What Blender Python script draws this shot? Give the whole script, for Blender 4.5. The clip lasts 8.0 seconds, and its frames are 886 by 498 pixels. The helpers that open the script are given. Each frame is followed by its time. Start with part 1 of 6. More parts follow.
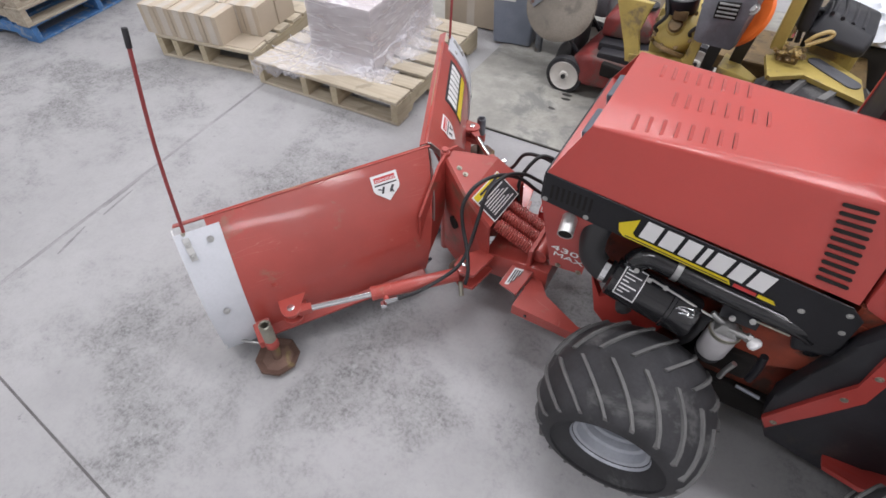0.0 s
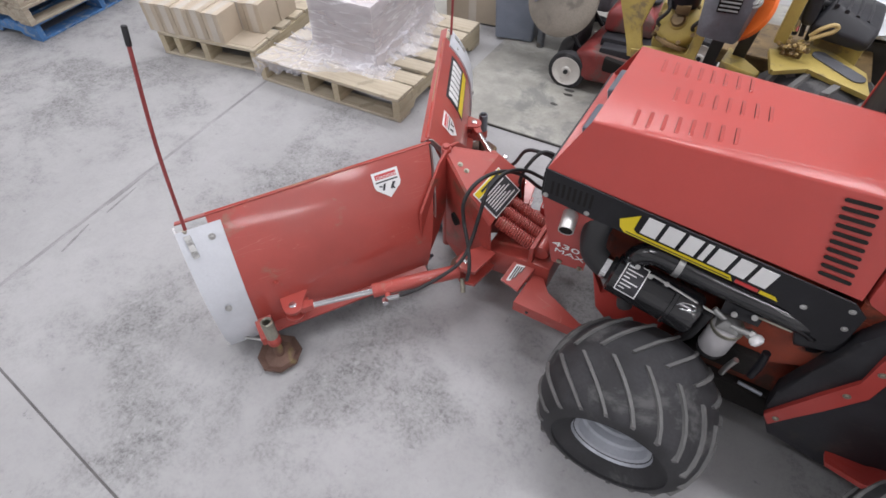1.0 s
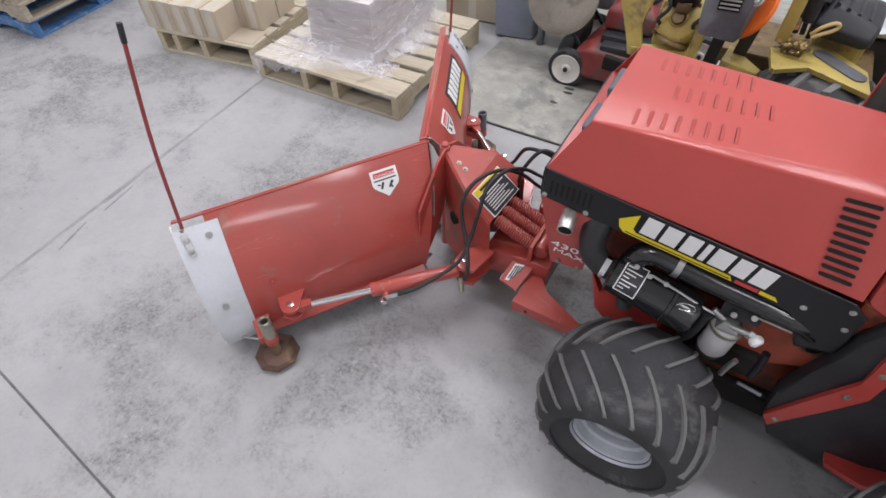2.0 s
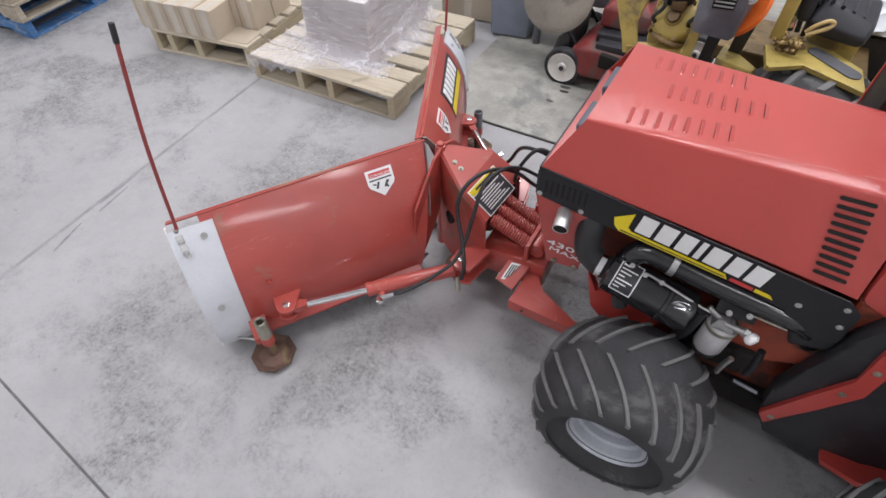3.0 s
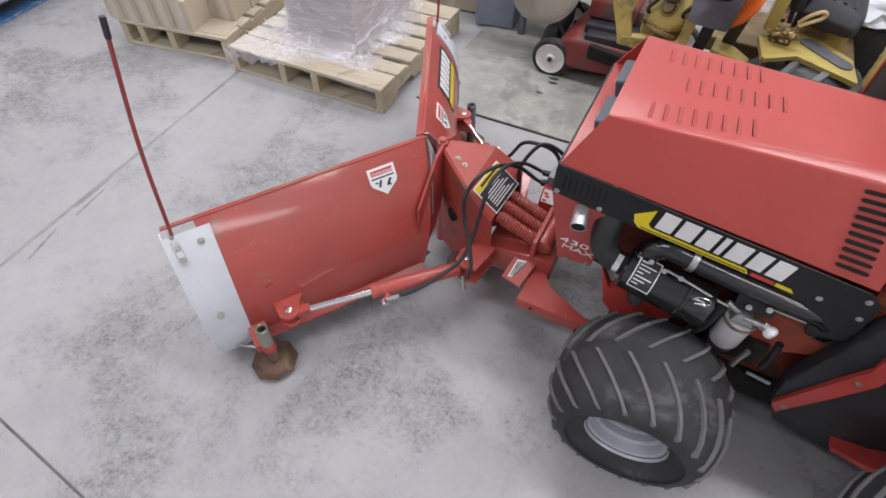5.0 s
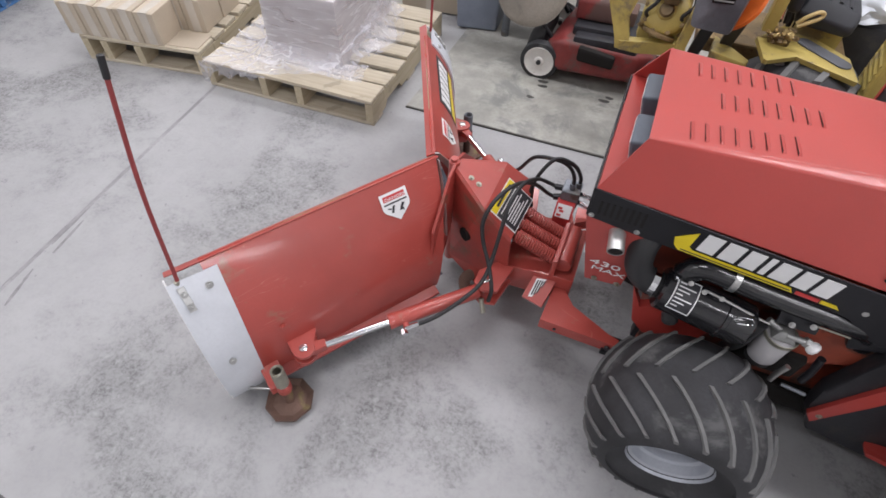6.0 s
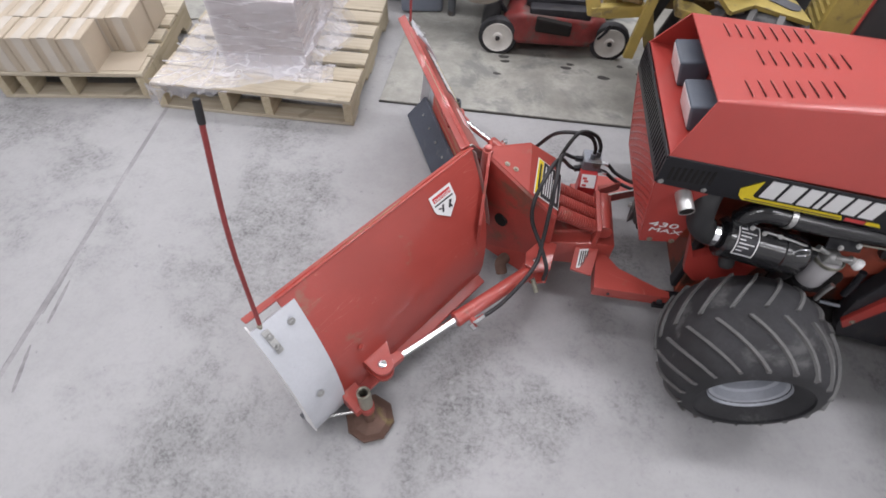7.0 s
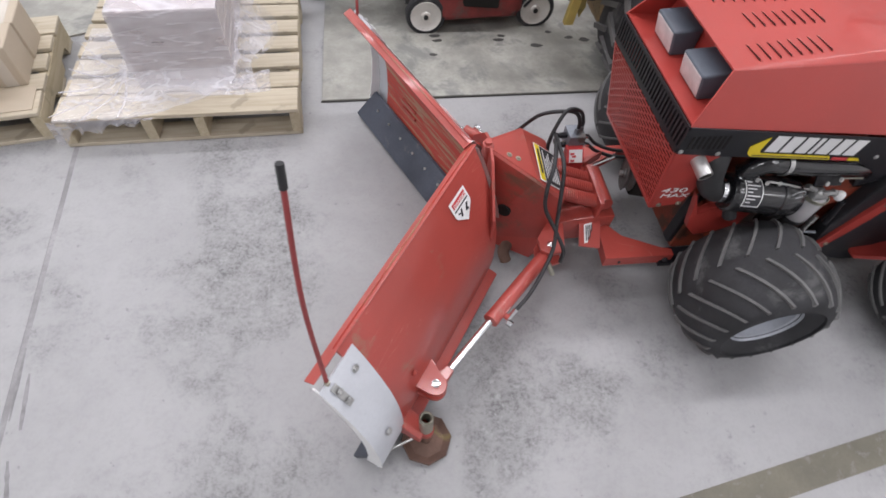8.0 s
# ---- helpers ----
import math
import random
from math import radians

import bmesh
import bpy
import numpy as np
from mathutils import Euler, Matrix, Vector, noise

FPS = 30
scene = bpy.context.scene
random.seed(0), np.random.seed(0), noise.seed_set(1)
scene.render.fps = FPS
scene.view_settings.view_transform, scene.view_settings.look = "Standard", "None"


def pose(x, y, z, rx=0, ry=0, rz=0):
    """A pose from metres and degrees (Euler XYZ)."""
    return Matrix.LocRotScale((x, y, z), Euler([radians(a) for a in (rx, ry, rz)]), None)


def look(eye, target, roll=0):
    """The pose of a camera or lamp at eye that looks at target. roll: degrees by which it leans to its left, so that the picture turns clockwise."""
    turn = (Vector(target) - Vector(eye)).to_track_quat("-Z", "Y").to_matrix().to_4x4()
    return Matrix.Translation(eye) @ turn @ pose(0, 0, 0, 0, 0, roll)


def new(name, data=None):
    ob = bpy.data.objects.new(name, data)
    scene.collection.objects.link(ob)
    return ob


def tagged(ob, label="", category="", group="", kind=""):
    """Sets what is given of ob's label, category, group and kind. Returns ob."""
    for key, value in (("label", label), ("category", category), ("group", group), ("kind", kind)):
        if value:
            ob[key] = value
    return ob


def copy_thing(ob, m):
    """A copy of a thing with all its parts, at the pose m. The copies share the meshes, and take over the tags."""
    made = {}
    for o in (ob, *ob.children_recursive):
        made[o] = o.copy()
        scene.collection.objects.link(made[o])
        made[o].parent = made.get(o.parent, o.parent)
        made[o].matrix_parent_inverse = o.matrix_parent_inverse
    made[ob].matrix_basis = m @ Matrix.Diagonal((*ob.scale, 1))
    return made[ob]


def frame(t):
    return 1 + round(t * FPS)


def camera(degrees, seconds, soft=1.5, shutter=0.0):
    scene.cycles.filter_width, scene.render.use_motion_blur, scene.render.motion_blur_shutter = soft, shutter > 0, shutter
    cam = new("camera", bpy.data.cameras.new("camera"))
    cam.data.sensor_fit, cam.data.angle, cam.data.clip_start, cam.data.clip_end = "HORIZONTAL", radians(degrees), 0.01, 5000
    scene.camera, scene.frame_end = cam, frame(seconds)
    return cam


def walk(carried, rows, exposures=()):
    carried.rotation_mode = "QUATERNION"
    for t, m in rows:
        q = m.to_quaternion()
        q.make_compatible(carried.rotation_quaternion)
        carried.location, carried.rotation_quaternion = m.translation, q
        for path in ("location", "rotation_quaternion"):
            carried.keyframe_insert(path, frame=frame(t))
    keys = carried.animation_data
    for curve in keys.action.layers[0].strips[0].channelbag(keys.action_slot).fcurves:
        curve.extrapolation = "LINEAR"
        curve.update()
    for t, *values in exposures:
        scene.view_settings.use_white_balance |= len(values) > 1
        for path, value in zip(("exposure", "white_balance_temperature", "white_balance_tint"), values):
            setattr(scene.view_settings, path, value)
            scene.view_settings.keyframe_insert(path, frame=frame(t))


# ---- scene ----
cam = camera(82.0, 8.0, soft=1.6, shutter=0.35)
PATH = [
    (0, (0.255, -1.138, 1.488), (-0.421, 0.003, -0.008), -0.4),
    (0.5, (0.26, -1.134, 1.486), (-0.421, -0.004, -0.017), -0.9),
    (1, (0.262, -1.133, 1.487), (-0.423, -0.008, -0.018), -1.1),
    (1.5, (0.259, -1.129, 1.485), (-0.425, -0.008, -0.023), -1.0),
    (3, (0.265, -1.119, 1.483), (-0.407, 0.002, -0.03), -1.0),
    (3.5, (0.262, -1.122, 1.48), (-0.406, 0.001, -0.035), -1.1),
    (4, (0.229, -1.131, 1.482), (-0.415, -0.008, -0.043), -0.7),
    (5.5, (0.086, -1.131, 1.468), (-0.423, 0.036, -0.074), 1.8),
    (6, (-0.02, -1.092, 1.478), (-0.467, 0.091, -0.072), 2.2),
    (6.5, (-0.16, -1.113, 1.494), (-0.509, 0.083, -0.071), 3.4),
    (7, (-0.398, -1.165, 1.496), (-0.529, 0.041, -0.094), 2.9),
    (7.5, (-0.553, -1.122, 1.497), (-0.494, 0.057, -0.117), 5.1),
    (8, (-0.733, -1.061, 1.5), (-0.488, 0.059, -0.138), 6.6),
]
walk(cam, [(t, look(eye, target, roll)) for t, eye, target, roll in PATH])

# ---- world, lights, exposure ----
world = bpy.data.worlds.new("world")
world.use_nodes = True
scene.world = world
world.node_tree.nodes["Background"].inputs["Color"].default_value = (0.75, 0.8, 0.9, 1)
world.node_tree.nodes["Background"].inputs["Strength"].default_value = 0.05
scene.view_settings.exposure = 0.0

ROOM = (-7.0, 6.0, -6.0, 7.0, 4.4)  # x0, x1, y0, y1, height
LAMP_POWER = 47.5, 47.5  # the row over the camera, the rows beyond the tractor
LAMP_COLOUR = (1.0, 0.985, 1.055)
# no fitting is in view: spots are assumed, shifted for fill and paint highlights
LAMP_SPOTS = [(-5.4, -4.2), (-1.9, -2.4), (3.3, -2.5), (4.9, -4.4), (-4.6, 0.8), (-0.5, 0.65), (2.2, 0.65), (-5.6, 6.0), (-1.2, 4.6), (5.0, 2.6), (1.3, 3.0), (-2.9, 2.8)]


# ---- materials ----
def nodes_of(name):
    m = bpy.data.materials.new(name)
    m.use_nodes = True
    t = m.node_tree
    return m, t, t.nodes["Principled BSDF"]


def noise_node(t, scale, detail=4.0, rough=0.55, vec=None, distortion=0.0):
    n = t.nodes.new("ShaderNodeTexNoise")
    n.inputs["Scale"].default_value = scale
    n.inputs["Detail"].default_value = detail
    n.inputs["Roughness"].default_value = rough
    n.inputs["Distortion"].default_value = distortion
    if vec is not None:
        t.links.new(vec, n.inputs["Vector"])
    return n.outputs["Fac"]


def spread(t, value, low, high, a=0.0, b=1.0):
    n = t.nodes.new("ShaderNodeMapRange")
    n.interpolation_type = "SMOOTHSTEP"
    n.inputs["From Min"].default_value, n.inputs["From Max"].default_value = low, high
    n.inputs["To Min"].default_value, n.inputs["To Max"].default_value = a, b
    t.links.new(value, n.inputs["Value"])
    return n.outputs["Result"]


def mixed(t, fac, a, b, blend="MIX"):
    n = t.nodes.new("ShaderNodeMix")
    n.data_type, n.blend_type = "RGBA", blend
    for key, v in (("Factor", fac), ("A", a), ("B", b)):
        socket = [s for s in n.inputs if s.name == key and (s.type == "RGBA" or key == "Factor")][0]
        if isinstance(v, bpy.types.NodeSocket):
            t.links.new(v, socket)
        else:
            socket.default_value = (*v, 1) if isinstance(v, tuple) else v
    return [s for s in n.outputs if s.type == "RGBA"][0]


def maths(t, op, a, b):
    n = t.nodes.new("ShaderNodeMath")
    n.operation = op
    for k, v in enumerate((a, b)):
        if isinstance(v, bpy.types.NodeSocket):
            t.links.new(v, n.inputs[k])
        else:
            n.inputs[k].default_value = v
    return n.outputs[0]


def coords(t, stretch=(1, 1, 1), shift=(0, 0, 0)):
    c = t.nodes.new("ShaderNodeTexCoord")
    m = t.nodes.new("ShaderNodeMapping")
    m.inputs["Scale"].default_value = stretch
    m.inputs["Location"].default_value = shift
    t.links.new(c.outputs["Object"], m.inputs["Vector"])
    return m.outputs["Vector"]


def bumped(t, p, height, strength, distance=0.002):
    b = t.nodes.new("ShaderNodeBump")
    b.inputs["Strength"].default_value, b.inputs["Distance"].default_value = strength, distance
    t.links.new(height, b.inputs["Height"])
    t.links.new(b.outputs["Normal"], p.inputs["Normal"])


def surface(name, base, rough=0.5, metal=0.0, var=0.12, scale=6.0, fine=120.0, bump=0.1, coat=0.0, coat_rough=0.12, dirt=None, dirt_amount=0.0, dirt_scale=9.0, stretch=(1, 1, 1), per_piece=0.0, scratch=None, shine=0.5):
    """Base colour with soft and fine variation, patches of dirt or wear, and fine relief."""
    m, t, p = nodes_of(name)
    v = coords(t, stretch)
    soft, grain = noise_node(t, scale, 5, 0.6, v), noise_node(t, fine, 3, 0.6, v)
    dark = tuple(c * (1 - var) for c in base)
    light = tuple(min(1, c * (1 + var)) for c in base)
    col = mixed(t, spread(t, soft, 0.3, 0.7), dark, light)
    col = mixed(t, spread(t, grain, 0.35, 0.75, 0.0, 0.35), col, dark)
    if per_piece:
        info = t.nodes.new("ShaderNodeObjectInfo")
        col = mixed(t, maths(t, "MULTIPLY", info.outputs["Random"], per_piece), col, tuple(c * 0.45 for c in base))
    if dirt:
        spots = noise_node(t, dirt_scale, 7, 0.65, v, 0.4)
        edge = 0.66 - 0.3 * dirt_amount
        col = mixed(t, spread(t, spots, edge, edge + 0.12, 0.0, 0.85), col, dirt)
    if scratch:
        hair = noise_node(t, 3.0, 2, 0.5, coords(t, (1.0, 1.0, 11.0)), 0.15)
        hair = spread(t, maths(t, "ABSOLUTE", maths(t, "SUBTRACT", hair, 0.52), 0.0), 0.0, 0.006, 1.0, 0.0)
        col = mixed(t, maths(t, "MULTIPLY", hair, spread(t, noise_node(t, 4.0, 2, 0.5, v), 0.48, 0.62, 0.0, 0.45)), col, scratch)
    t.links.new(col, p.inputs["Base Color"])
    p.inputs["Metallic"].default_value = metal
    p.inputs["Specular IOR Level"].default_value = shine
    t.links.new(spread(t, soft, 0.2, 0.8, max(0.03, rough * 0.8), min(1.0, rough * 1.2)), p.inputs["Roughness"])
    if coat:
        p.inputs["Coat Weight"].default_value = coat
        p.inputs["Coat Roughness"].default_value = coat_rough
    bumped(t, p, grain, bump)
    if coat:
        t.links.new(p.inputs["Normal"].links[0].from_socket, p.inputs["Coat Normal"])
    return m


def concrete(name, base, dark, patches=1.0):
    """Trowelled concrete: cloudy tone, mottled dark specks gathered in patches, hairline scuffs."""
    m, t, p = nodes_of(name)
    v = coords(t, shift=(0.3, -1.9, 0.0))
    cloud = noise_node(t, 0.9, 6, 0.6, v, 0.5)
    blotch = noise_node(t, 2.3, 6, 0.66, v, 0.3)
    speck = noise_node(t, 78.0, 5, 0.72, v, 0.1)
    grit = noise_node(t, 240.0, 2, 0.5, v)
    col = mixed(t, spread(t, cloud, 0.3, 0.7), tuple(c * 0.86 for c in base), base)
    col = mixed(t, spread(t, blotch, 0.42, 0.7, 0.0, 0.35), col, tuple(c * 0.72 for c in base))
    area = noise_node(t, 1.35, 5, 0.6, v, 0.6)
    gather = maths(t, "MULTIPLY", spread(t, area, 0.44, 0.60), spread(t, blotch, 0.37, 0.60))
    mottle = noise_node(t, 21.0, 6, 0.7, v, 0.3)
    grain = maths(t, "MULTIPLY", spread(t, mottle, 0.36, 0.60, 0.2, 1.0), spread(t, speck, 0.42, 0.60, 0.30, 1.0 * patches))
    col = mixed(t, maths(t, "MULTIPLY", gather, 0.6), col, tuple(c * 0.74 for c in base))
    where = maths(t, "MULTIPLY", maths(t, "ADD", maths(t, "MULTIPLY", gather, 0.88), 0.13), grain)
    col = mixed(t, where, col, dark)
    fleck = spread(t, noise_node(t, 34.0, 4, 0.65, v, 0.5), 0.56, 0.68, 0.0, 0.55)
    col = mixed(t, maths(t, "MULTIPLY", fleck, maths(t, "ADD", maths(t, "MULTIPLY", gather, 0.8), 0.12)), col, tuple(min(1, c * 1.06) for c in base))
    strays = maths(t, "MULTIPLY", spread(t, noise_node(t, 19.0, 4, 0.6, v), 0.64, 0.7), spread(t, speck, 0.4, 0.6, 0.0, 0.5 * patches))
    col = mixed(t, strays, col, dark)
    streak = noise_node(t, 5.0, 5, 0.6, coords(t, (0.4, 3.5, 1)))
    col = mixed(t, spread(t, streak, 0.55, 0.75, 0.0, 0.25), col, tuple(c * 0.8 for c in base))
    t.links.new(col, p.inputs["Base Color"])
    t.links.new(spread(t, blotch, 0.3, 0.7, 0.42, 0.62), p.inputs["Roughness"])
    bumped(t, p, maths(t, "ADD", maths(t, "MULTIPLY", grit, 0.5), speck), 0.12, 0.0015)
    return m


def timber(name, base, dark, along="x"):
    """Rough sawn softwood: long grain, knots, grey patches."""
    m, t, p = nodes_of(name)
    v = coords(t, (3, 40, 40) if along == "x" else (40, 3, 40))
    grain = noise_node(t, 1.0, 6, 0.65, v, 0.8)
    knot = noise_node(t, 7.0, 3, 0.5, coords(t), 0.6)
    info = t.nodes.new("ShaderNodeObjectInfo")
    col = mixed(t, spread(t, grain, 0.35, 0.7), base, dark)
    col = mixed(t, spread(t, knot, 0.64, 0.72, 0.0, 0.6), col, tuple(c * 0.6 for c in dark))
    col = mixed(t, maths(t, "MULTIPLY", info.outputs["Random"], 0.4), col, tuple(c * 0.7 for c in base))
    t.links.new(col, p.inputs["Base Color"])
    p.inputs["Roughness"].default_value = 0.8
    bumped(t, p, grain, 0.3, 0.002)
    return m


def plain(name, base, rough=0.5, metal=0.0, emit=0.0):
    m, _, p = nodes_of(name)
    p.inputs["Base Color"].default_value = (*base, 1)
    p.inputs["Roughness"].default_value, p.inputs["Metallic"].default_value = rough, metal
    if emit:
        p.inputs["Emission Color"].default_value = (*base, 1)
        p.inputs["Emission Strength"].default_value = emit
    return m


def film_wrap(name, opacity, grain=(1, 1, 3)):
    """Stretch film: mostly clear, glossy, milky where it gathers."""
    m, t, p = nodes_of(name)
    v = coords(t, (1, 1, 3))
    crease = noise_node(t, 7.0, 3, 0.5, v, 0.2)
    fold = noise_node(t, 4.0, 3, 0.5, coords(t, grain), 0.25)
    fold = maths(t, "ABSOLUTE", maths(t, "SUBTRACT", fold, 0.5), 0.0)
    fold = spread(t, fold, 0.0, 0.030, 1.0, 0.0)
    clear = t.nodes.new("ShaderNodeBsdfTransparent")
    mixer = t.nodes.new("ShaderNodeMixShader")
    p.inputs["Base Color"].default_value = (0.70, 0.69, 0.73, 1)
    p.inputs["Roughness"].default_value = 0.16
    bumped(t, p, maths(t, "ADD", crease, maths(t, "MULTIPLY", fold, 0.4)), 0.42, 0.012)
    haze = spread(t, crease, 0.3, 0.75, opacity * 0.8, opacity * 1.25)
    t.links.new(maths(t, "ADD", haze, maths(t, "MULTIPLY", fold, 0.30)), mixer.inputs["Fac"])
    t.links.new(clear.outputs[0], mixer.inputs[1])
    t.links.new(p.outputs[0], mixer.inputs[2])
    t.links.new(mixer.outputs[0], t.nodes["Material Output"].inputs["Surface"])
    return m


RED = (0.405, 0.050, 0.041)
M_FLOOR = concrete("concrete_floor", (0.398, 0.397, 0.402), (0.15, 0.15, 0.152))
M_JOINT = surface("joint_filler", (0.30, 0.295, 0.30), 0.9, var=0.3, scale=5.0)
M_SEAL = surface("joint_sealant", (0.13, 0.125, 0.125), 0.85, var=0.3, scale=12.0)
M_MAT = surface("mat_sheet", (0.33, 0.324, 0.292), 0.5, var=0.32, scale=3.2, fine=60.0, dirt=(0.185, 0.19, 0.18), dirt_amount=0.5, dirt_scale=3.2, scratch=(0.46, 0.45, 0.42))
M_EDGE = surface("mat_edge_rubber", (0.07, 0.068, 0.062), 0.8)
# unseen wall and ceiling paint, kept pale to bounce fill light
M_WALL = surface("painted_wall", (0.78, 0.78, 0.77), 0.8, scale=1.0)
M_CEIL = surface("painted_ceiling", (0.82, 0.82, 0.82), 0.9, scale=1.0)
M_RED = surface("red_enamel", RED, 0.42, var=0.07, scale=3.0, fine=260.0, bump=0.10, coat=0.42, coat_rough=0.10, shine=0.40)
M_PLOW = surface("plow_red_enamel", (0.385, 0.060, 0.047), 0.40, var=0.1, scale=4.0, fine=220.0, bump=0.05, coat=0.5, coat_rough=0.075, dirt=(0.30, 0.13, 0.09), dirt_amount=0.18, dirt_scale=11.0, scratch=(0.55, 0.22, 0.17))
M_GRIMY = surface("grimy_plow_red", (0.36, 0.052, 0.040), 0.5, var=0.18, scale=5.0, bump=0.1, coat=0.2, coat_rough=0.2, dirt=(0.15, 0.075, 0.05), dirt_amount=0.42, dirt_scale=6.0)
M_WORN = surface("worn_red_face", (0.44, 0.05, 0.035), 0.5, var=0.15, dirt=(0.36, 0.27, 0.17), dirt_amount=0.6, dirt_scale=4.0, stretch=(1, 1, 16))
M_DIRTYRED = surface("grimy_red_frame", (0.26, 0.045, 0.02), 0.55, var=0.3, dirt=(0.05, 0.03, 0.02), dirt_amount=0.6, dirt_scale=7.0)
M_BLACK = surface("satin_black_paint", (0.014, 0.014, 0.017), 0.32, var=0.25, shine=0.3)
M_GLOSS = surface("gloss_black_enamel", (0.012, 0.012, 0.014), 0.16, var=0.2, coat=0.5)
M_PLASTIC = surface("black_moulded_plastic", (0.026, 0.026, 0.030), 0.46, var=0.3, dirt=(0.045, 0.042, 0.04), dirt_amount=0.3, shine=0.3)
M_HOSE = surface("rubber_hose", (0.022, 0.022, 0.024), 0.55, var=0.2)
M_TYRE = surface("tyre_rubber", (0.035, 0.035, 0.038), 0.7, shine=0.35, var=0.35, scale=9.0, dirt=(0.10, 0.10, 0.10), dirt_amount=0.36, dirt_scale=6.0)
M_LUG = surface("worn_lug_rubber", (0.17, 0.17, 0.168), 0.8, var=0.3, per_piece=0.4)
M_RIM = surface("rim_grey_paint", (0.40, 0.42, 0.46), 0.42, metal=0.25, var=0.15, dirt=(0.25, 0.25, 0.26), dirt_amount=0.2)
M_CHROME = surface("chrome", (0.82, 0.83, 0.85), 0.12, metal=1.0, var=0.05)
M_STEEL = surface("bare_steel", (0.5, 0.5, 0.49), 0.35, metal=0.9, var=0.2)
M_ZINC = surface("zinc_plate", (0.36, 0.35, 0.29), 0.4, metal=0.75, var=0.3, dirt=(0.2, 0.17, 0.11), dirt_amount=0.3, dirt_scale=25.0)
M_CAST = surface("cast_aluminium", (0.30, 0.30, 0.295), 0.4, metal=0.7, var=0.3, dirt=(0.2, 0.19, 0.17), dirt_amount=0.3)
M_RUST = surface("rusty_steel", (0.155, 0.092, 0.07), 0.75, metal=0.15, var=0.35, dirt=(0.23, 0.18, 0.08), dirt_amount=0.3, dirt_scale=12.0)
M_BARE = surface("grey_white_paint", (0.60, 0.62, 0.66), 0.4, metal=0.1, var=0.08, dirt=(0.4, 0.41, 0.43), dirt_amount=0.12)
M_EDGESTEEL = surface("blue_black_cutting_steel", (0.075, 0.085, 0.11), 0.5, metal=0.2, var=0.3, dirt=(0.17, 0.17, 0.18), dirt_amount=0.2)
M_WHITE = surface("white_vinyl", (0.78, 0.78, 0.78), 0.4, var=0.05)
M_YELLOW = surface("yellow_vinyl", (0.75, 0.58, 0.02), 0.4, var=0.05)
M_DECALRED = surface("red_vinyl", (0.55, 0.05, 0.05), 0.4, var=0.05)
M_INK = surface("black_ink", (0.03, 0.03, 0.035), 0.5, var=0.1)
M_LENS = surface("frosted_lamp_lens", (0.60, 0.54, 0.54), 0.35, var=0.12, scale=40.0, bump=0.4, coat=0.2)
M_LAMPBOX = surface("slate_lamp_housing", (0.085, 0.10, 0.125), 0.5, var=0.15)
M_FILTER = surface("filter_can_white", (0.46, 0.45, 0.46), 0.35, var=0.08)
M_PINE = timber("pallet_pine", (0.56, 0.50, 0.39), (0.43, 0.36, 0.26))
M_PINE_Y = timber("pallet_pine_runner", (0.53, 0.46, 0.33), (0.42, 0.35, 0.23), "y")
M_OLDPINE = timber("weathered_pine", (0.44, 0.39, 0.31), (0.30, 0.25, 0.19))
M_BLUE = surface("blue_painted_timber", (0.06, 0.17, 0.38), 0.75, var=0.3, dirt=(0.25, 0.29, 0.34), dirt_amount=0.5, dirt_scale=16.0)
M_CARD = surface("brown_cardboard", (0.49, 0.415, 0.32), 0.7, var=0.06, per_piece=0.18)
M_CARD_PALE = surface("pale_cardboard", (0.48, 0.42, 0.41), 0.8, var=0.05, per_piece=0.10)
M_TAPE = surface("packing_tape", (0.56, 0.51, 0.44), 0.16, var=0.06)
M_PAPER = surface("white_paper_label", (0.8, 0.8, 0.8), 0.6, var=0.04)
M_FILM = film_wrap("stretch_film", 0.40, (0.7, 0.7, 7.0))
M_FILM_CLEAR = film_wrap("clear_stretch_film", 0.13, (4.0, 1.0, 2.0))
M_FILM_LOOSE = film_wrap("loose_stretch_film", 0.34, (1.5, 3.5, 1.0))
M_TOTE = surface("grey_blue_plastic", (0.22, 0.25, 0.31), 0.5, var=0.12, dirt=(0.25, 0.26, 0.28), dirt_amount=0.1)
M_MOWER = surface("faded_red_mower_paint", (0.22, 0.032, 0.03), 0.5, var=0.3, dirt=(0.10, 0.075, 0.065), dirt_amount=0.62, dirt_scale=6.0)
M_YEL = surface("machine_yellow", (0.44, 0.34, 0.095), 0.5, var=0.14, dirt=(0.17, 0.135, 0.08), dirt_amount=0.42, dirt_scale=9.0)
M_GRIP = surface("grip_tape", (0.11, 0.115, 0.13), 0.9, var=0.2, fine=400.0, bump=0.6)
M_ORANGE = surface("orange_paint", (0.75, 0.15, 0.02), 0.4, var=0.08)
M_GREYSTEEL = surface("grey_blue_steel", (0.20, 0.215, 0.24), 0.45, metal=0.5, var=0.3, dirt=(0.12, 0.1, 0.08), dirt_amount=0.3)
M_GUARD = surface("dusty_blade_guard", (0.25, 0.225, 0.19), 0.55, metal=0.2, var=0.3, scale=4.0, dirt=(0.14, 0.125, 0.11), dirt_amount=0.5, dirt_scale=5.0)
M_GREASE = surface("oily_brown_metal", (0.22, 0.15, 0.07), 0.5, metal=0.4, var=0.4, dirt=(0.08, 0.05, 0.03), dirt_amount=0.4, dirt_scale=30.0)
M_BRASS = surface("oily_brass", (0.42, 0.30, 0.12), 0.4, metal=0.6, var=0.3, dirt=(0.12, 0.08, 0.04), dirt_amount=0.4, dirt_scale=30.0)
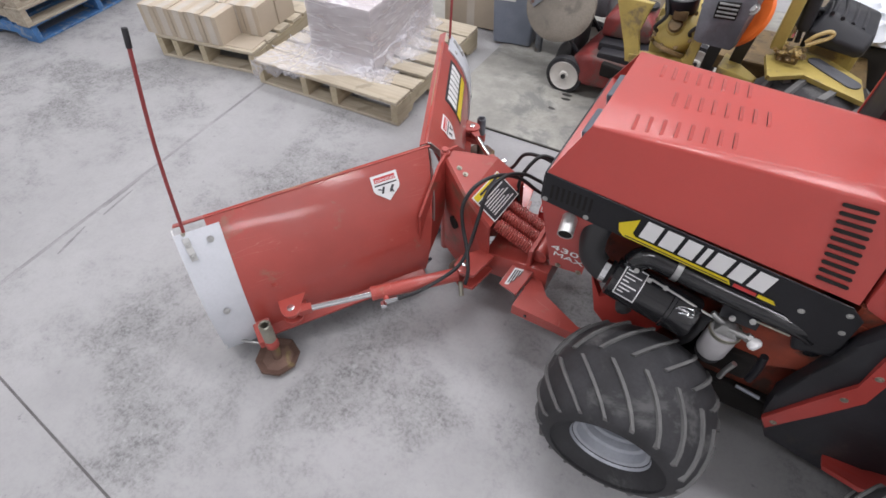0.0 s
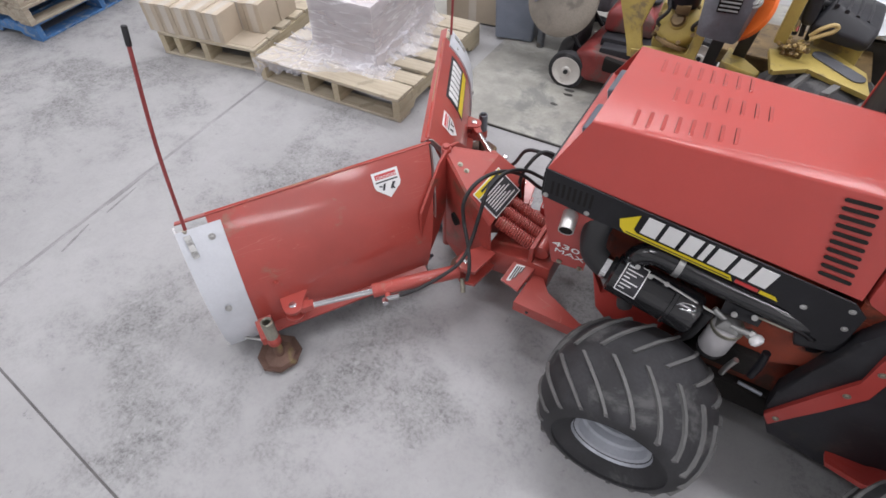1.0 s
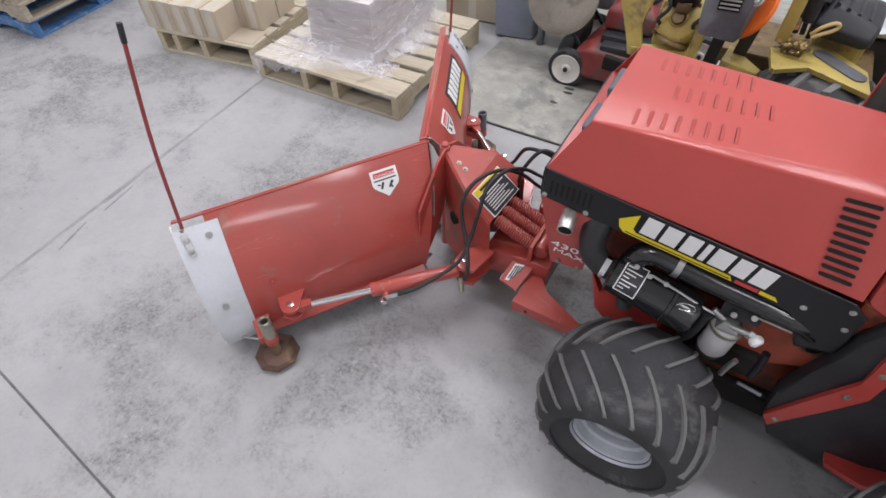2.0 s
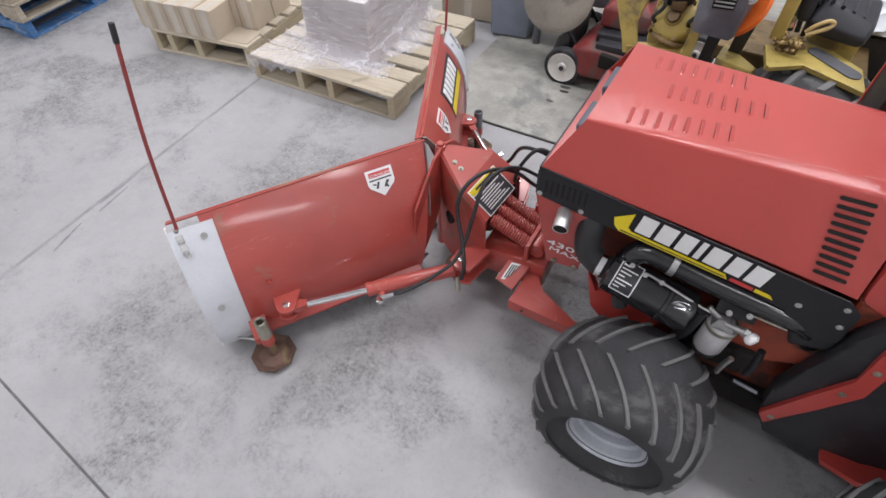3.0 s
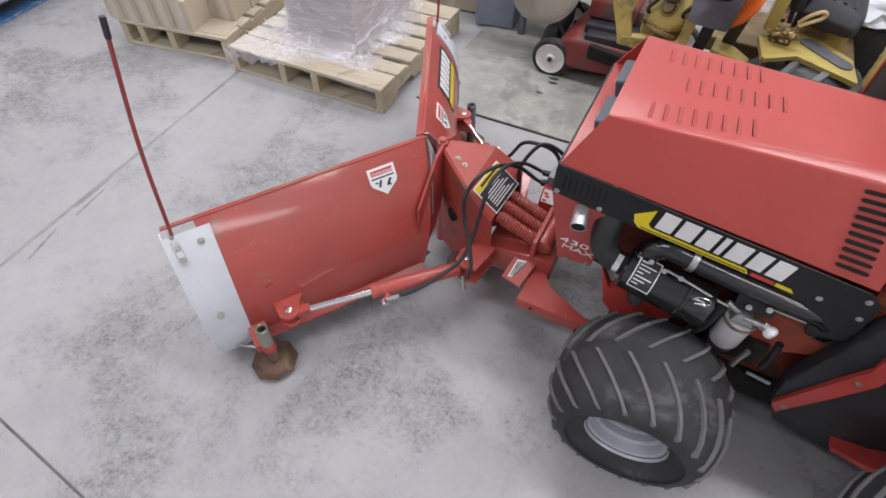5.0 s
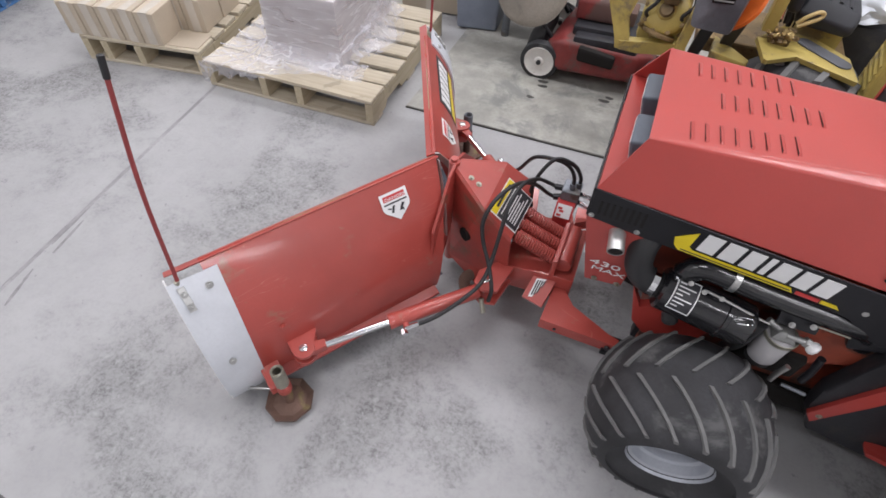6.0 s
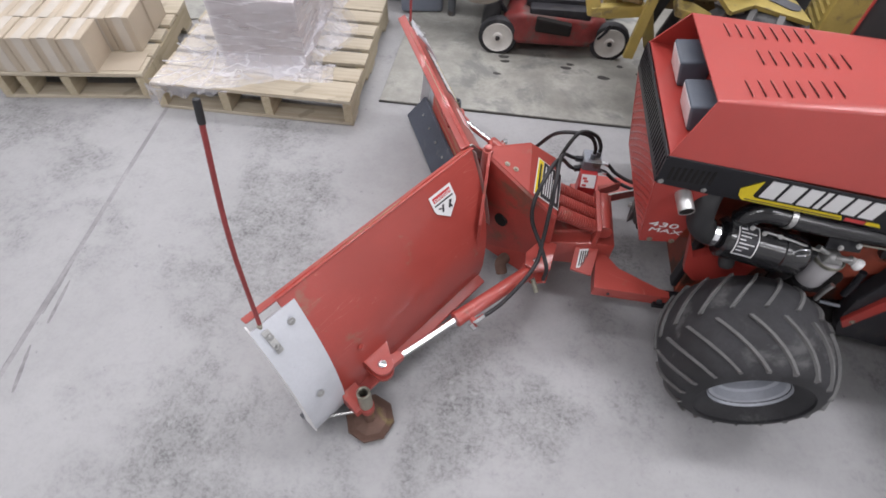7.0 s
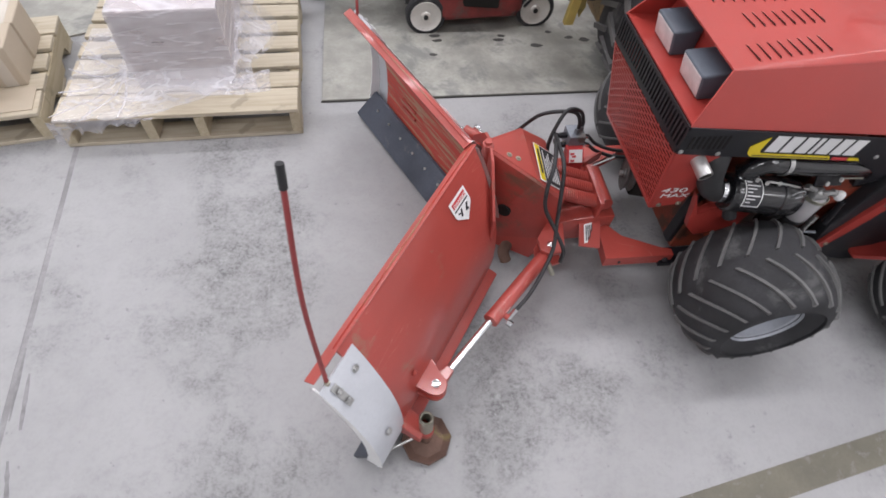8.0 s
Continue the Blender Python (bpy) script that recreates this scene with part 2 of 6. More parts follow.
M_SEAT = surface("black_seat_vinyl", (0.018, 0.019, 0.024), 0.5, var=0.25)
M_BAG = surface("white_plastic_bag", (0.72, 0.76, 0.82), 0.35, var=0.12, bump=0.4, fine=30.0)
M_WHEELW = surface("white_wheel_plastic", (0.66, 0.64, 0.6), 0.5, var=0.1, dirt=(0.35, 0.3, 0.25), dirt_amount=0.25)
# dark red that carries the shade inside the louver slits
M_SLIT = surface("shaded_red_slit", (0.055, 0.010, 0.008), 0.7)
M_PULLEY = surface("dull_pulley_steel", (0.10, 0.088, 0.085), 0.5, metal=0.3, var=0.3, dirt=(0.05, 0.045, 0.04), dirt_amount=0.3, dirt_scale=30.0)
M_EXHAUST = surface("dull_exhaust_steel", (0.62, 0.61, 0.60), 0.40, metal=0.8, var=0.2, dirt=(0.35, 0.31, 0.27), dirt_amount=0.2, dirt_scale=30.0)
# near-black in place of shade inside openings; also on dark hidden parts
M_DARK = surface("shade_black", (0.022, 0.020, 0.019), 0.8, shine=0.12)
M_STRIPE = surface("worn_floor_stripe", (0.17, 0.16, 0.125), 0.75, var=0.2, dirt=(0.24, 0.23, 0.21), dirt_amount=0.35, dirt_scale=26.0)
M_SCUFF = surface("grey_scuff", (0.25, 0.245, 0.25), 0.7, var=0.25, scale=30.0)
M_STAIN = surface("dark_oil_spot", (0.06, 0.058, 0.055), 0.5, var=0.3)
M_TUBE = plain("lamp_diffuser", (1.0, 0.98, 0.95), 0.4, emit=4.0)


# ---- modelling tools ----
def thing(name, at, label, category, group="", kind=""):
    """The Empty at the base of a thing that has parts."""
    ob = new(name)
    ob.empty_display_size = 0.05
    ob.matrix_basis = Matrix.Translation(at)
    return tagged(ob, label, category, group, kind)


def part(name, bm, material, parent=None, label="", smooth=False):
    """Links a bmesh as one mesh object, under a thing or a part if one is given."""
    me = bpy.data.meshes.new(name)
    bmesh.ops.recalc_face_normals(bm, faces=bm.faces[:])
    bm.to_mesh(me)
    bm.free()
    for m in material if isinstance(material, (list, tuple)) else [material]:
        me.materials.append(m)
    if smooth:
        me.shade_smooth()
        me.set_sharp_from_angle(angle=radians(40))
    return piece(name, me, parent, label)


def piece(name, me, parent=None, label="", at=None):
    ob = new(name, me)
    if at is not None:
        ob.matrix_basis = at
    if parent is not None:
        ob.parent = parent
        if parent.type == "EMPTY":
            ob.matrix_parent_inverse = parent.matrix_basis.inverted()
    if label:
        ob["label"] = label
    return ob


def solid(name, bm, material, label, category, group="", kind="", smooth=False):
    """A thing that is one mesh."""
    return tagged(part(name, bm, material, None, "", smooth), label, category, group, kind)


def rounded(bm, geom_edges, width, segments=2):
    bmesh.ops.bevel(bm, geom=geom_edges, offset=width, segments=segments, profile=0.6, affect="EDGES", clamp_overlap=True)


def box(x0, x1, y0, y1, z0, z1, bevel=0.0, bm=None, m=None, segments=2):
    own = bmesh.new()
    bmesh.ops.create_cube(own, size=1.0)
    for v in own.verts:
        v.co = Vector((x0 + (v.co.x + 0.5) * (x1 - x0), y0 + (v.co.y + 0.5) * (y1 - y0), z0 + (v.co.z + 0.5) * (z1 - z0)))
    if bevel:
        rounded(own, own.edges[:], bevel, segments)
    return joined(own, bm, m)


def joined(own, bm=None, m=None):
    if m is not None:
        own.transform(m)
    if bm is None:
        return own
    me = bpy.data.meshes.new("tmp")
    own.to_mesh(me)
    own.free()
    bm.from_mesh(me)
    bpy.data.meshes.remove(me)
    return bm


def hull(points, bevel=0.0, bm=None, m=None, segments=2):
    own = bmesh.new()
    for p in points:
        own.verts.new(p)
    bmesh.ops.convex_hull(own, input=own.verts[:])
    bmesh.ops.dissolve_limit(own, angle_limit=0.02, verts=own.verts[:], edges=own.edges[:])
    if bevel:
        rounded(own, own.edges[:], bevel, segments)
    return joined(own, bm, m)


def prism(outline, axis, a, b, bevel=0.0, bm=None, m=None):
    """A flat outline of 2D points, pushed from a to b along x, y or z."""
    own = bmesh.new()
    put = {"x": lambda u, v, w: (w, u, v), "y": lambda u, v, w: (u, w, v), "z": lambda u, v, w: (u, v, w)}[axis]
    low = [own.verts.new(put(u, v, a)) for u, v in outline]
    high = [own.verts.new(put(u, v, b)) for u, v in outline]
    own.faces.new(low)
    own.faces.new(high)
    for i in range(len(low)):
        own.faces.new((low[i - 1], low[i], high[i], high[i - 1]))
    if bevel:
        rounded(own, own.edges[:], bevel)
    return joined(own, bm, m)


def plate(corners, thick, bevel=0.0, bm=None):
    """A flat plate through 3D corners in order; its thickness goes against the normal of the first three."""
    c = [Vector(p) for p in corners]
    n = (c[1] - c[0]).cross(c[2] - c[1]).normalized() * -thick
    own = bmesh.new()
    low = [own.verts.new(p) for p in c]
    high = [own.verts.new(p + n) for p in c]
    own.faces.new(low)
    own.faces.new(high)
    for i in range(len(low)):
        own.faces.new((low[i - 1], low[i], high[i], high[i - 1]))
    if bevel:
        rounded(own, own.edges[:], bevel)
    return joined(own, bm)


def rod(p, q, r, r2=None, seg=16, bevel=0.0, bm=None):
    p, q = Vector(p), Vector(q)
    own = bmesh.new()
    bmesh.ops.create_cone(own, cap_ends=True, segments=seg, radius1=r, radius2=r if r2 is None else r2, depth=(q - p).length)
    if bevel:
        rims = [e for e in own.edges if abs(e.verts[0].co.z - e.verts[1].co.z) < 1e-6]
        rounded(own, rims, bevel)
    turn = (q - p).to_track_quat("Z", "Y").to_matrix().to_4x4()
    return joined(own, bm, Matrix.Translation((p + q) / 2) @ turn)


def lathe(profile, at, axis=(0, 0, 1), seg=32, bm=None, closed=False):
    """Turns a profile of (radius, height) about an axis."""
    own = bmesh.new()
    rings = []
    for r, h in profile:
        if r < 1e-6:
            rings.append([own.verts.new((0, 0, h))] * seg)
        else:
            rings.append([own.verts.new((r * math.cos(2 * math.pi * k / seg), r * math.sin(2 * math.pi * k / seg), h)) for k in range(seg)])
    pairs = list(zip(rings, rings[1:])) + ([(rings[-1], rings[0])] if closed else [])
    for a, b in pairs:
        for k in range(seg):
            face = list(dict.fromkeys((a[k - 1], a[k], b[k], b[k - 1])))
            if len(face) > 2:
                own.faces.new(face)
    turn = Vector(axis).to_track_quat("Z", "Y").to_matrix().to_4x4()
    return joined(own, bm, Matrix.Translation(at) @ turn)


def smooth_line(points, steps=8):
    """A soft line through 3D points."""
    p = [Vector(q) for q in points]
    p = [2 * p[0] - p[1]] + p + [2 * p[-1] - p[-2]]
    out = []
    for a, b, c, d in zip(p, p[1:], p[2:], p[3:]):
        for k in range(steps):
            t = k / steps
            out.append(0.5 * (2 * b + (c - a) * t + (2 * a - 5 * b + 4 * c - d) * t * t + (3 * b - a - 3 * c + d) * t**3))
    return out + [p[-2]]


def hose(points, r, seg=10, steps=8, bm=None, straight=False):
    """A round bar or hose along a line of 3D points."""
    line = [Vector(q) for q in points] if straight else smooth_line(points, steps)
    own = bmesh.new()
    up, rings = Vector((0.21, 0.13, 0.97)), []
    for k, c in enumerate(line):
        way = (line[min(k + 1, len(line) - 1)] - line[max(k - 1, 0)]).normalized()
        side = way.cross(up).normalized()
        up = side.cross(way).normalized()
        rings.append([own.verts.new(c + r * (math.cos(2 * math.pi * j / seg) * side + math.sin(2 * math.pi * j / seg) * up)) for j in range(seg)])
    for a, b in zip(rings, rings[1:]):
        for j in range(seg):
            own.faces.new((a[j - 1], a[j], b[j], b[j - 1]))
    own.faces.new(rings[0])
    own.faces.new(rings[-1])
    return joined(own, bm)


def sheet(rows, thick=0.0, bm=None):
    """A surface through rows of 3D points, with thickness."""
    own = bmesh.new()
    g = [[own.verts.new(p) for p in row] for row in rows]
    for a, b in zip(g, g[1:]):
        for k in range(len(a) - 1):
            own.faces.new((a[k], a[k + 1], b[k + 1], b[k]))
    if thick:
        bmesh.ops.recalc_face_normals(own, faces=own.faces[:])
        bmesh.ops.solidify(own, geom=own.faces[:], thickness=thick)
    return joined(own, bm)


def between(table, x):
    xs, ys = zip(*table)
    return float(np.interp(x, xs, ys))


def bolt(name, at, normal, r, material, parent, washer=True):
    at, n = Vector(at), Vector(normal).normalized()
    bm = rod(at, at + n * r * 0.9, r, seg=6, bevel=r * 0.15)
    if washer:
        rod(at - n * 0.001, at + n * r * 0.25, r * 1.6, seg=14, bm=bm)
    return part(name, bm, material, parent)


def lettering(name, words, at, x_way, y_way, height, material, parent, stretch=1.0):
    """Raised flat lettering in the built-in font: at its lower left corner, along x_way, upright along y_way."""
    curve = bpy.data.curves.new(name, "FONT")
    curve.body, curve.size, curve.extrude = words, 1.0, 0.001
    tmp = new(name, curve)
    me = bpy.data.meshes.new_from_object(tmp.evaluated_get(bpy.context.evaluated_depsgraph_get()))
    bpy.data.objects.remove(tmp)
    bpy.data.curves.remove(curve)
    x, y = Vector(x_way).normalized(), Vector(y_way).normalized()
    n = x.cross(y)
    s = height / 0.7
    for v in me.vertices:
        v.co = Vector(at) + x * (v.co.x * s * stretch) + y * (v.co.y * s) + n * (v.co.z * 0.5)
    me.materials.append(material)
    return piece(name, me, parent)


# ---- the shell of the workshop ----
SCUFFS = [(-1.765, -0.383, -1.738, -0.548, 0.014), (-1.743, -0.628, -1.699, -0.777, 0.013), (-1.80, -0.30, -1.775, -0.52, 0.010)]
def build_shell():
    x0, x1, y0, y1, h = ROOM
    floor = tagged(part("floor", box(x0, x1, y0, y1, -0.2, -0.0013), M_JOINT), "grey concrete workshop floor with dark saw-cut joints", "floor", kind="structure")
    # two saw cuts cross the floor and part it into four slabs
    cut_y = lambda y: -1.848 - 0.085 * y  # the cut that runs away from the camera
    cut_x = lambda x: -1.311 - 0.088 * x  # the cut that runs across
    cx = -1.733
    cy = cut_x(cx)
    g, e = 0.0085, 0.0042  # half widths of the two cuts
    corners = [
        [(x0, cut_x(x0) + e), (cx - g, cy + e), (cut_y(y1) - g, y1), (x0, y1)],
        [(cx + g, cy + e), (x1, cut_x(x1) + e), (x1, y1), (cut_y(y1) + g, y1)],
        [(x0, y0), (cut_y(y0) - g, y0), (cx - g, cy - e), (x0, cut_x(x0) - e)],
        [(cut_y(y0) + g, y0), (x1, y0), (x1, cut_x(x1) - e), (cx + g, cy - e)],
    ]
    for outline in corners:
        bm = prism(outline, "z", -0.0012, 0.0, 0.0005)
        part("slab", bm, M_FLOOR, floor)
    seam = [(x0, cut_x(x0) - 0.0034), (x1, cut_x(x1) - 0.0034), (x1, cut_x(x1) + 0.0034), (x0, cut_x(x0) + 0.0034)]
    part("joint_seal", prism(seam, "z", -0.0012, -0.0004), M_SEAL, floor, "thin dark joint sealant")
    for ax, ay, bx, by, wide in SCUFFS:
        a, b = Vector((ax, ay)), Vector((bx, by))
        n = Vector((-(b - a).y, (b - a).x)).normalized() * wide / 2
        rnd = random.Random(int(ax * 1000))
        left, right = [], []
        for k in range(9):
            s = k / 8
            c, half = a.lerp(b, s), n * (math.sin(math.pi * (0.08 + 0.84 * s)) ** 0.5) * rnd.uniform(0.6, 1.1)
            left.append(c + half)
            right.append(c - half)
        outline = [(q.x, q.y) for q in left + right[::-1]]
        part("scuff", prism(outline, "z", 0.0001, 0.0004), M_SCUFF, floor, "faint grey scuff")
    # walls and ceiling are out of view, added to close the room
    t = 0.15
    for name, b in (("wall_west", (x0 - t, x0, y0, y1)), ("wall_east", (x1, x1 + t, y0, y1)), ("wall_south", (x0 - t, x1 + t, y0 - t, y0)), ("wall_north", (x0 - t, x1 + t, y1, y1 + t))):
        tagged(part(name, box(*b, -0.2, h), M_WALL), "assumed plain off-white workshop wall, out of view", "wall", kind="structure")
    tagged(part("ceiling", box(x0 - t, x1 + t, y0 - t, y1 + t, h, h + 0.15), M_CEIL), "assumed plain white workshop ceiling, out of view", "ceiling", kind="structure")


def build_ceiling_lights():
    h = ROOM[4]
    first = None
    # assumed fittings, each with an area lamp just below
    for x, y in LAMP_SPOTS:
        if first is None:
            first = thing("ceiling_light", (x, y, h - 0.09), "assumed long white fluorescent fitting, unseen, under the ceiling", "ceiling light", "ceiling lights")
            part("housing", prism([(-0.14, 0.0), (0.14, 0.0), (0.09, 0.07), (-0.09, 0.07)], "x", x - 1.2, x + 1.2, 0.004, m=Matrix.Translation((0, y, h - 0.071))), M_CEIL, first)
            part("diffuser", box(x - 1.18, x + 1.18, y - 0.12, y + 0.12, h - 0.085, h - 0.0715, 0.004), M_TUBE, first)
        else:
            copy_thing(first, Matrix.Translation((x, y, h - 0.09)))
        lamp = bpy.data.lights.new("fluorescent", "AREA")
        lamp.shape, lamp.size, lamp.size_y, lamp.energy, lamp.color = "RECTANGLE", 2.4, 0.28, LAMP_POWER[y > 0], LAMP_COLOUR
        new("fluorescent", lamp).matrix_basis = Matrix.Translation((x, y, h - 0.1))


build_shell()
build_ceiling_lights()


# ---- the red tractor (nose towards -x, left side towards -y) ----
HOOD_X0, HOOD_X1 = 0.0, 0.665
low_z = lambda x: 0.73 - 0.105 * x  # lower edge of the hood
low_y = lambda x: 0.237 - 0.02 * x
fold_y = lambda x: 0.192 - 0.069 * x  # lower edge of the bent shoulder
fold_z = lambda x: 0.847 - 0.003 * x
top_z = lambda x: 0.847 + 0.017 * x


def side_point(x, s, out=0.0):
    """A point on the left hood flank: s from 0 at the lower edge to 1 at the fold."""
    a, b = Vector((x, -low_y(x), low_z(x))), Vector((x, -fold_y(x), fold_z(x)))
    n = Vector((0, -(b.z - a.z), b.y - a.y)).normalized()
    if n.y > 0:
        n.negate()
    return a.lerp(b, s) + n * out


def hood_shell(x0, x1, slant):
    """Folded sheet: flank, top, flank. slant: how far the front of the top lies behind the lower corner."""
    bm = bmesh.new()
    rows, ends = [], []
    for x, wide in ((x0, 0.004), (x1, 0.035)):
        at = x + (slant if x == x0 else 0.0)
        # the shoulder is a narrow facet that widens towards the rear
        low = Vector((x, low_y(x), low_z(x)))
        under = Vector((at, fold_y(at), fold_z(at)))
        inner = Vector((at, fold_y(at) - wide, top_z(at)))
        ends.append([low, under, inner])
    steps = 14
    for i in range(steps + 1):
        low, under, inner = [a.lerp(b, i / steps) for a, b in zip(*ends)]
        mid = Vector((inner.x, 0.0, inner.z))
        r = min(0.0045, (inner - under).length * 0.48)
        half = [low]
        for before, corner, after in ((low, under, inner), (under, inner, mid)):
            p, q = corner + (before - corner).normalized() * r, corner + (after - corner).normalized() * r
            half += [p.lerp(corner, k / 4).lerp(corner.lerp(q, k / 4), k / 4) for k in range(5)]
        rows.append([bm.verts.new((p.x, -p.y, p.z)) for p in half] + [bm.verts.new(p) for p in reversed(half)])
    for a, b in zip(rows, rows[1:]):
        for k in range(len(a) - 1):
            bm.faces.new((a[k], a[k + 1], b[k + 1], b[k]))
    bmesh.ops.recalc_face_normals(bm, faces=bm.faces[:])
    bmesh.ops.solidify(bm, geom=bm.faces[:], thickness=0.004)
    return bm


def louver_mesh():
    """A pressed louver: a small hump beside a slit coloured dark for its shade, 55 mm long."""
    bm = bmesh.new()
    n, rows = 8, []
    for k in range(n + 1):
        s = (0.0, 0.075, 0.16, 0.3, 0.45, 0.6, 0.75, 0.88, 1.0)[k]
        y, w = (s - 0.5) * 0.064, 0.0075
        h = (0.0, 0.0040, 0.0036, 0.0031, 0.0028, 0.0025, 0.0022, 0.0016, 0.0)[k]
        rows.append([bm.verts.new((dx, y, z)) for dx, z in ((-0.0015, -0.001), (-0.0013, h), (0.003, h * 0.7), (w, -0.001))])
    for a, b in zip(rows, rows[1:]):
        for k in range(3):
            f = bm.faces.new((a[k], a[k + 1], b[k + 1], b[k]))
            f.material_index = 1 if k == 0 else 0
    slit = box(-0.0020, -0.0013, -0.029, 0.029, -0.001, 0.0004)
    for f in slit.faces:
        f.material_index = 1
    joined(slit, bm)
    bmesh.ops.recalc_face_normals(bm, faces=bm.faces[:])
    me = bpy.data.meshes.new("louver")
    bm.to_mesh(me)
    bm.free()
    for m in (M_RED, M_SLIT):
        me.materials.append(m)
    me.shade_smooth()
    me.set_sharp_from_angle(angle=radians(50))
    return me


def capsule(length, width, height):
    pts = []
    for k in range(8):
        a = math.pi * (k / 7 - 0.5)
        pts.append((length / 2 - width / 2 + width / 2 * math.cos(a), width / 2 * math.sin(a)))
    pts += [(-u, -v) for u, v in pts]
    return prism(pts, "z", 0.0, height)


def tread_radius(y, R, hw):
    return R - 0.046 * abs(y / hw) ** 2.4


def build_wheel(tractor, x, y, R, hw, near, lugs=18):
    """A wide turf wheel: tyre with chevron lugs, dished rim. near: -1 where the dish faces -y."""
    rim_r = 0.093
    axis = (0, near, 0)
    prof = []
    outer = [(rim_r, -hw * 0.72), (rim_r + 0.012, -hw * 0.80), (rim_r + 0.05, -hw * 0.97), (R - 0.078, -hw * 1.03), (R - 0.056, -hw * 0.99)]
    prof += outer
    for k in range(9):
        v = -0.9 + 1.8 * k / 8
        prof.append((tread_radius(v * hw, R, hw) - 0.005, v * hw))
    prof += [(r, -h) for r, h in reversed(outer)]
    tyre = part("wheel", lathe(prof, (x, y, R), axis, 56, closed=True), M_TYRE, tractor, "black rubber turf tyre with worn chevron lugs", True)
    rim = lathe([(rim_r + 0.008, hw * 0.80), (rim_r + 0.004, hw * 0.74), (rim_r - 0.006, hw * 0.72), (rim_r - 0.010, hw * 0.56), (rim_r - 0.018, hw * 0.53), (rim_r - 0.020, hw * 0.40), (rim_r - 0.027, hw * 0.36), (rim_r - 0.028, hw * 0.14), (rim_r - 0.038, hw * 0.06), (0.055, -0.008), (0.05, -0.006), (0.0, -0.004)], (x, y, R), axis, 40)
    part("rim", rim, M_RIM, tyre, "grey painted steel rim", True)
    part("valve_stem", rod((x + 0.060, y + near * hw * 0.30, R + 0.022), (x + 0.054, y + near * hw * 0.58, R + 0.020), 0.0055, seg=10, bevel=0.001), M_HOSE, tyre)
    for side in (-1, 1):
        bm = bmesh.new()
        rows = []
        for k in range(6):
            s = k / 5
            yy = side * (0.012 + s * (hw * 0.90))
            r = tread_radius(yy, R, hw)
            th0 = 0.46 * s
            half = 0.0047 / R
            ring = []
            for th, rr in ((th0 - half * 1.5, r - 0.014), (th0 - half, r + 0.002), (th0 + half, r + 0.002), (th0 + half * 1.5, r - 0.014)):
                ring.append(bm.verts.new((rr * math.sin(th), yy, rr * math.cos(th))))
            rows.append(ring)
        for a, b in zip(rows, rows[1:]):
            for k in range(4):
                bm.faces.new((a[k - 1], a[k], b[k], b[k - 1]))
        bm.faces.new(rows[0])
        bm.faces.new(rows[-1])
        bmesh.ops.recalc_face_normals(bm, faces=bm.faces[:])
        me = bpy.data.meshes.new("lug")
        bm.to_mesh(me)
        bm.free()
        me.materials.append(M_LUG)
        for k in range(lugs):
            turn = 2 * math.pi * (k + (0.5 if side > 0 else 0)) / lugs
            piece("lug", me, tyre, at=Matrix.Translation((x, y, R)) @ Matrix.Rotation(turn, 4, "Y"))
    return tyre


def build_logo(tractor):
    """The flank decal: yellow swoosh and slanted white blocks, as plain shapes."""
    y = -0.2415
    def q(u, v):  # u along the decal 0..1, v from its lower to its upper edge
        x = 0.192 + u * 0.355
        return (x, low_z(x) - 0.074 + v * 0.066)
    lift = lambda pts, a=0.0: prism(pts, "y", y - 0.0012 - a, y + 0.0005 - a)
    swoosh = [q(0.0, 0.10), q(0.035, -0.06), q(0.72, -0.06), q(0.70, 0.12), q(0.11, 0.12), q(0.085, 0.24), q(0.10, 0.92), q(0.04, 0.66), q(-0.015, 0.42)]
    logo = part("decal", lift(swoosh), M_YELLOW, tractor, "yellow swoosh with slanted white blocks and a small red bar")
    part("bar", lift([q(0.88, -0.06), q(0.99, -0.06), q(0.965, 0.08), q(0.88, 0.08)]), M_YELLOW, logo)
    part("bar", lift([q(0.735, -0.06), q(0.87, -0.06), q(0.87, 0.08), q(0.735, 0.08)]), M_DECALRED, logo)
    part("line", lift([q(0.045, 0.0), q(0.70, 0.0), q(0.70, 0.035), q(0.045, 0.035)], 0.001), M_INK, logo)
    widths = [0.125, 0.125, 0.115, 0.06, 0.13, 0.115, 0.125]
    u = 0.125
    for w in widths:
        part("block", lift([q(u, 0.22), q(u + w - 0.026, 0.22), q(u + w - 0.004, 1.0), q(u + 0.022, 1.0)]), M_WHITE, logo)
        u += w


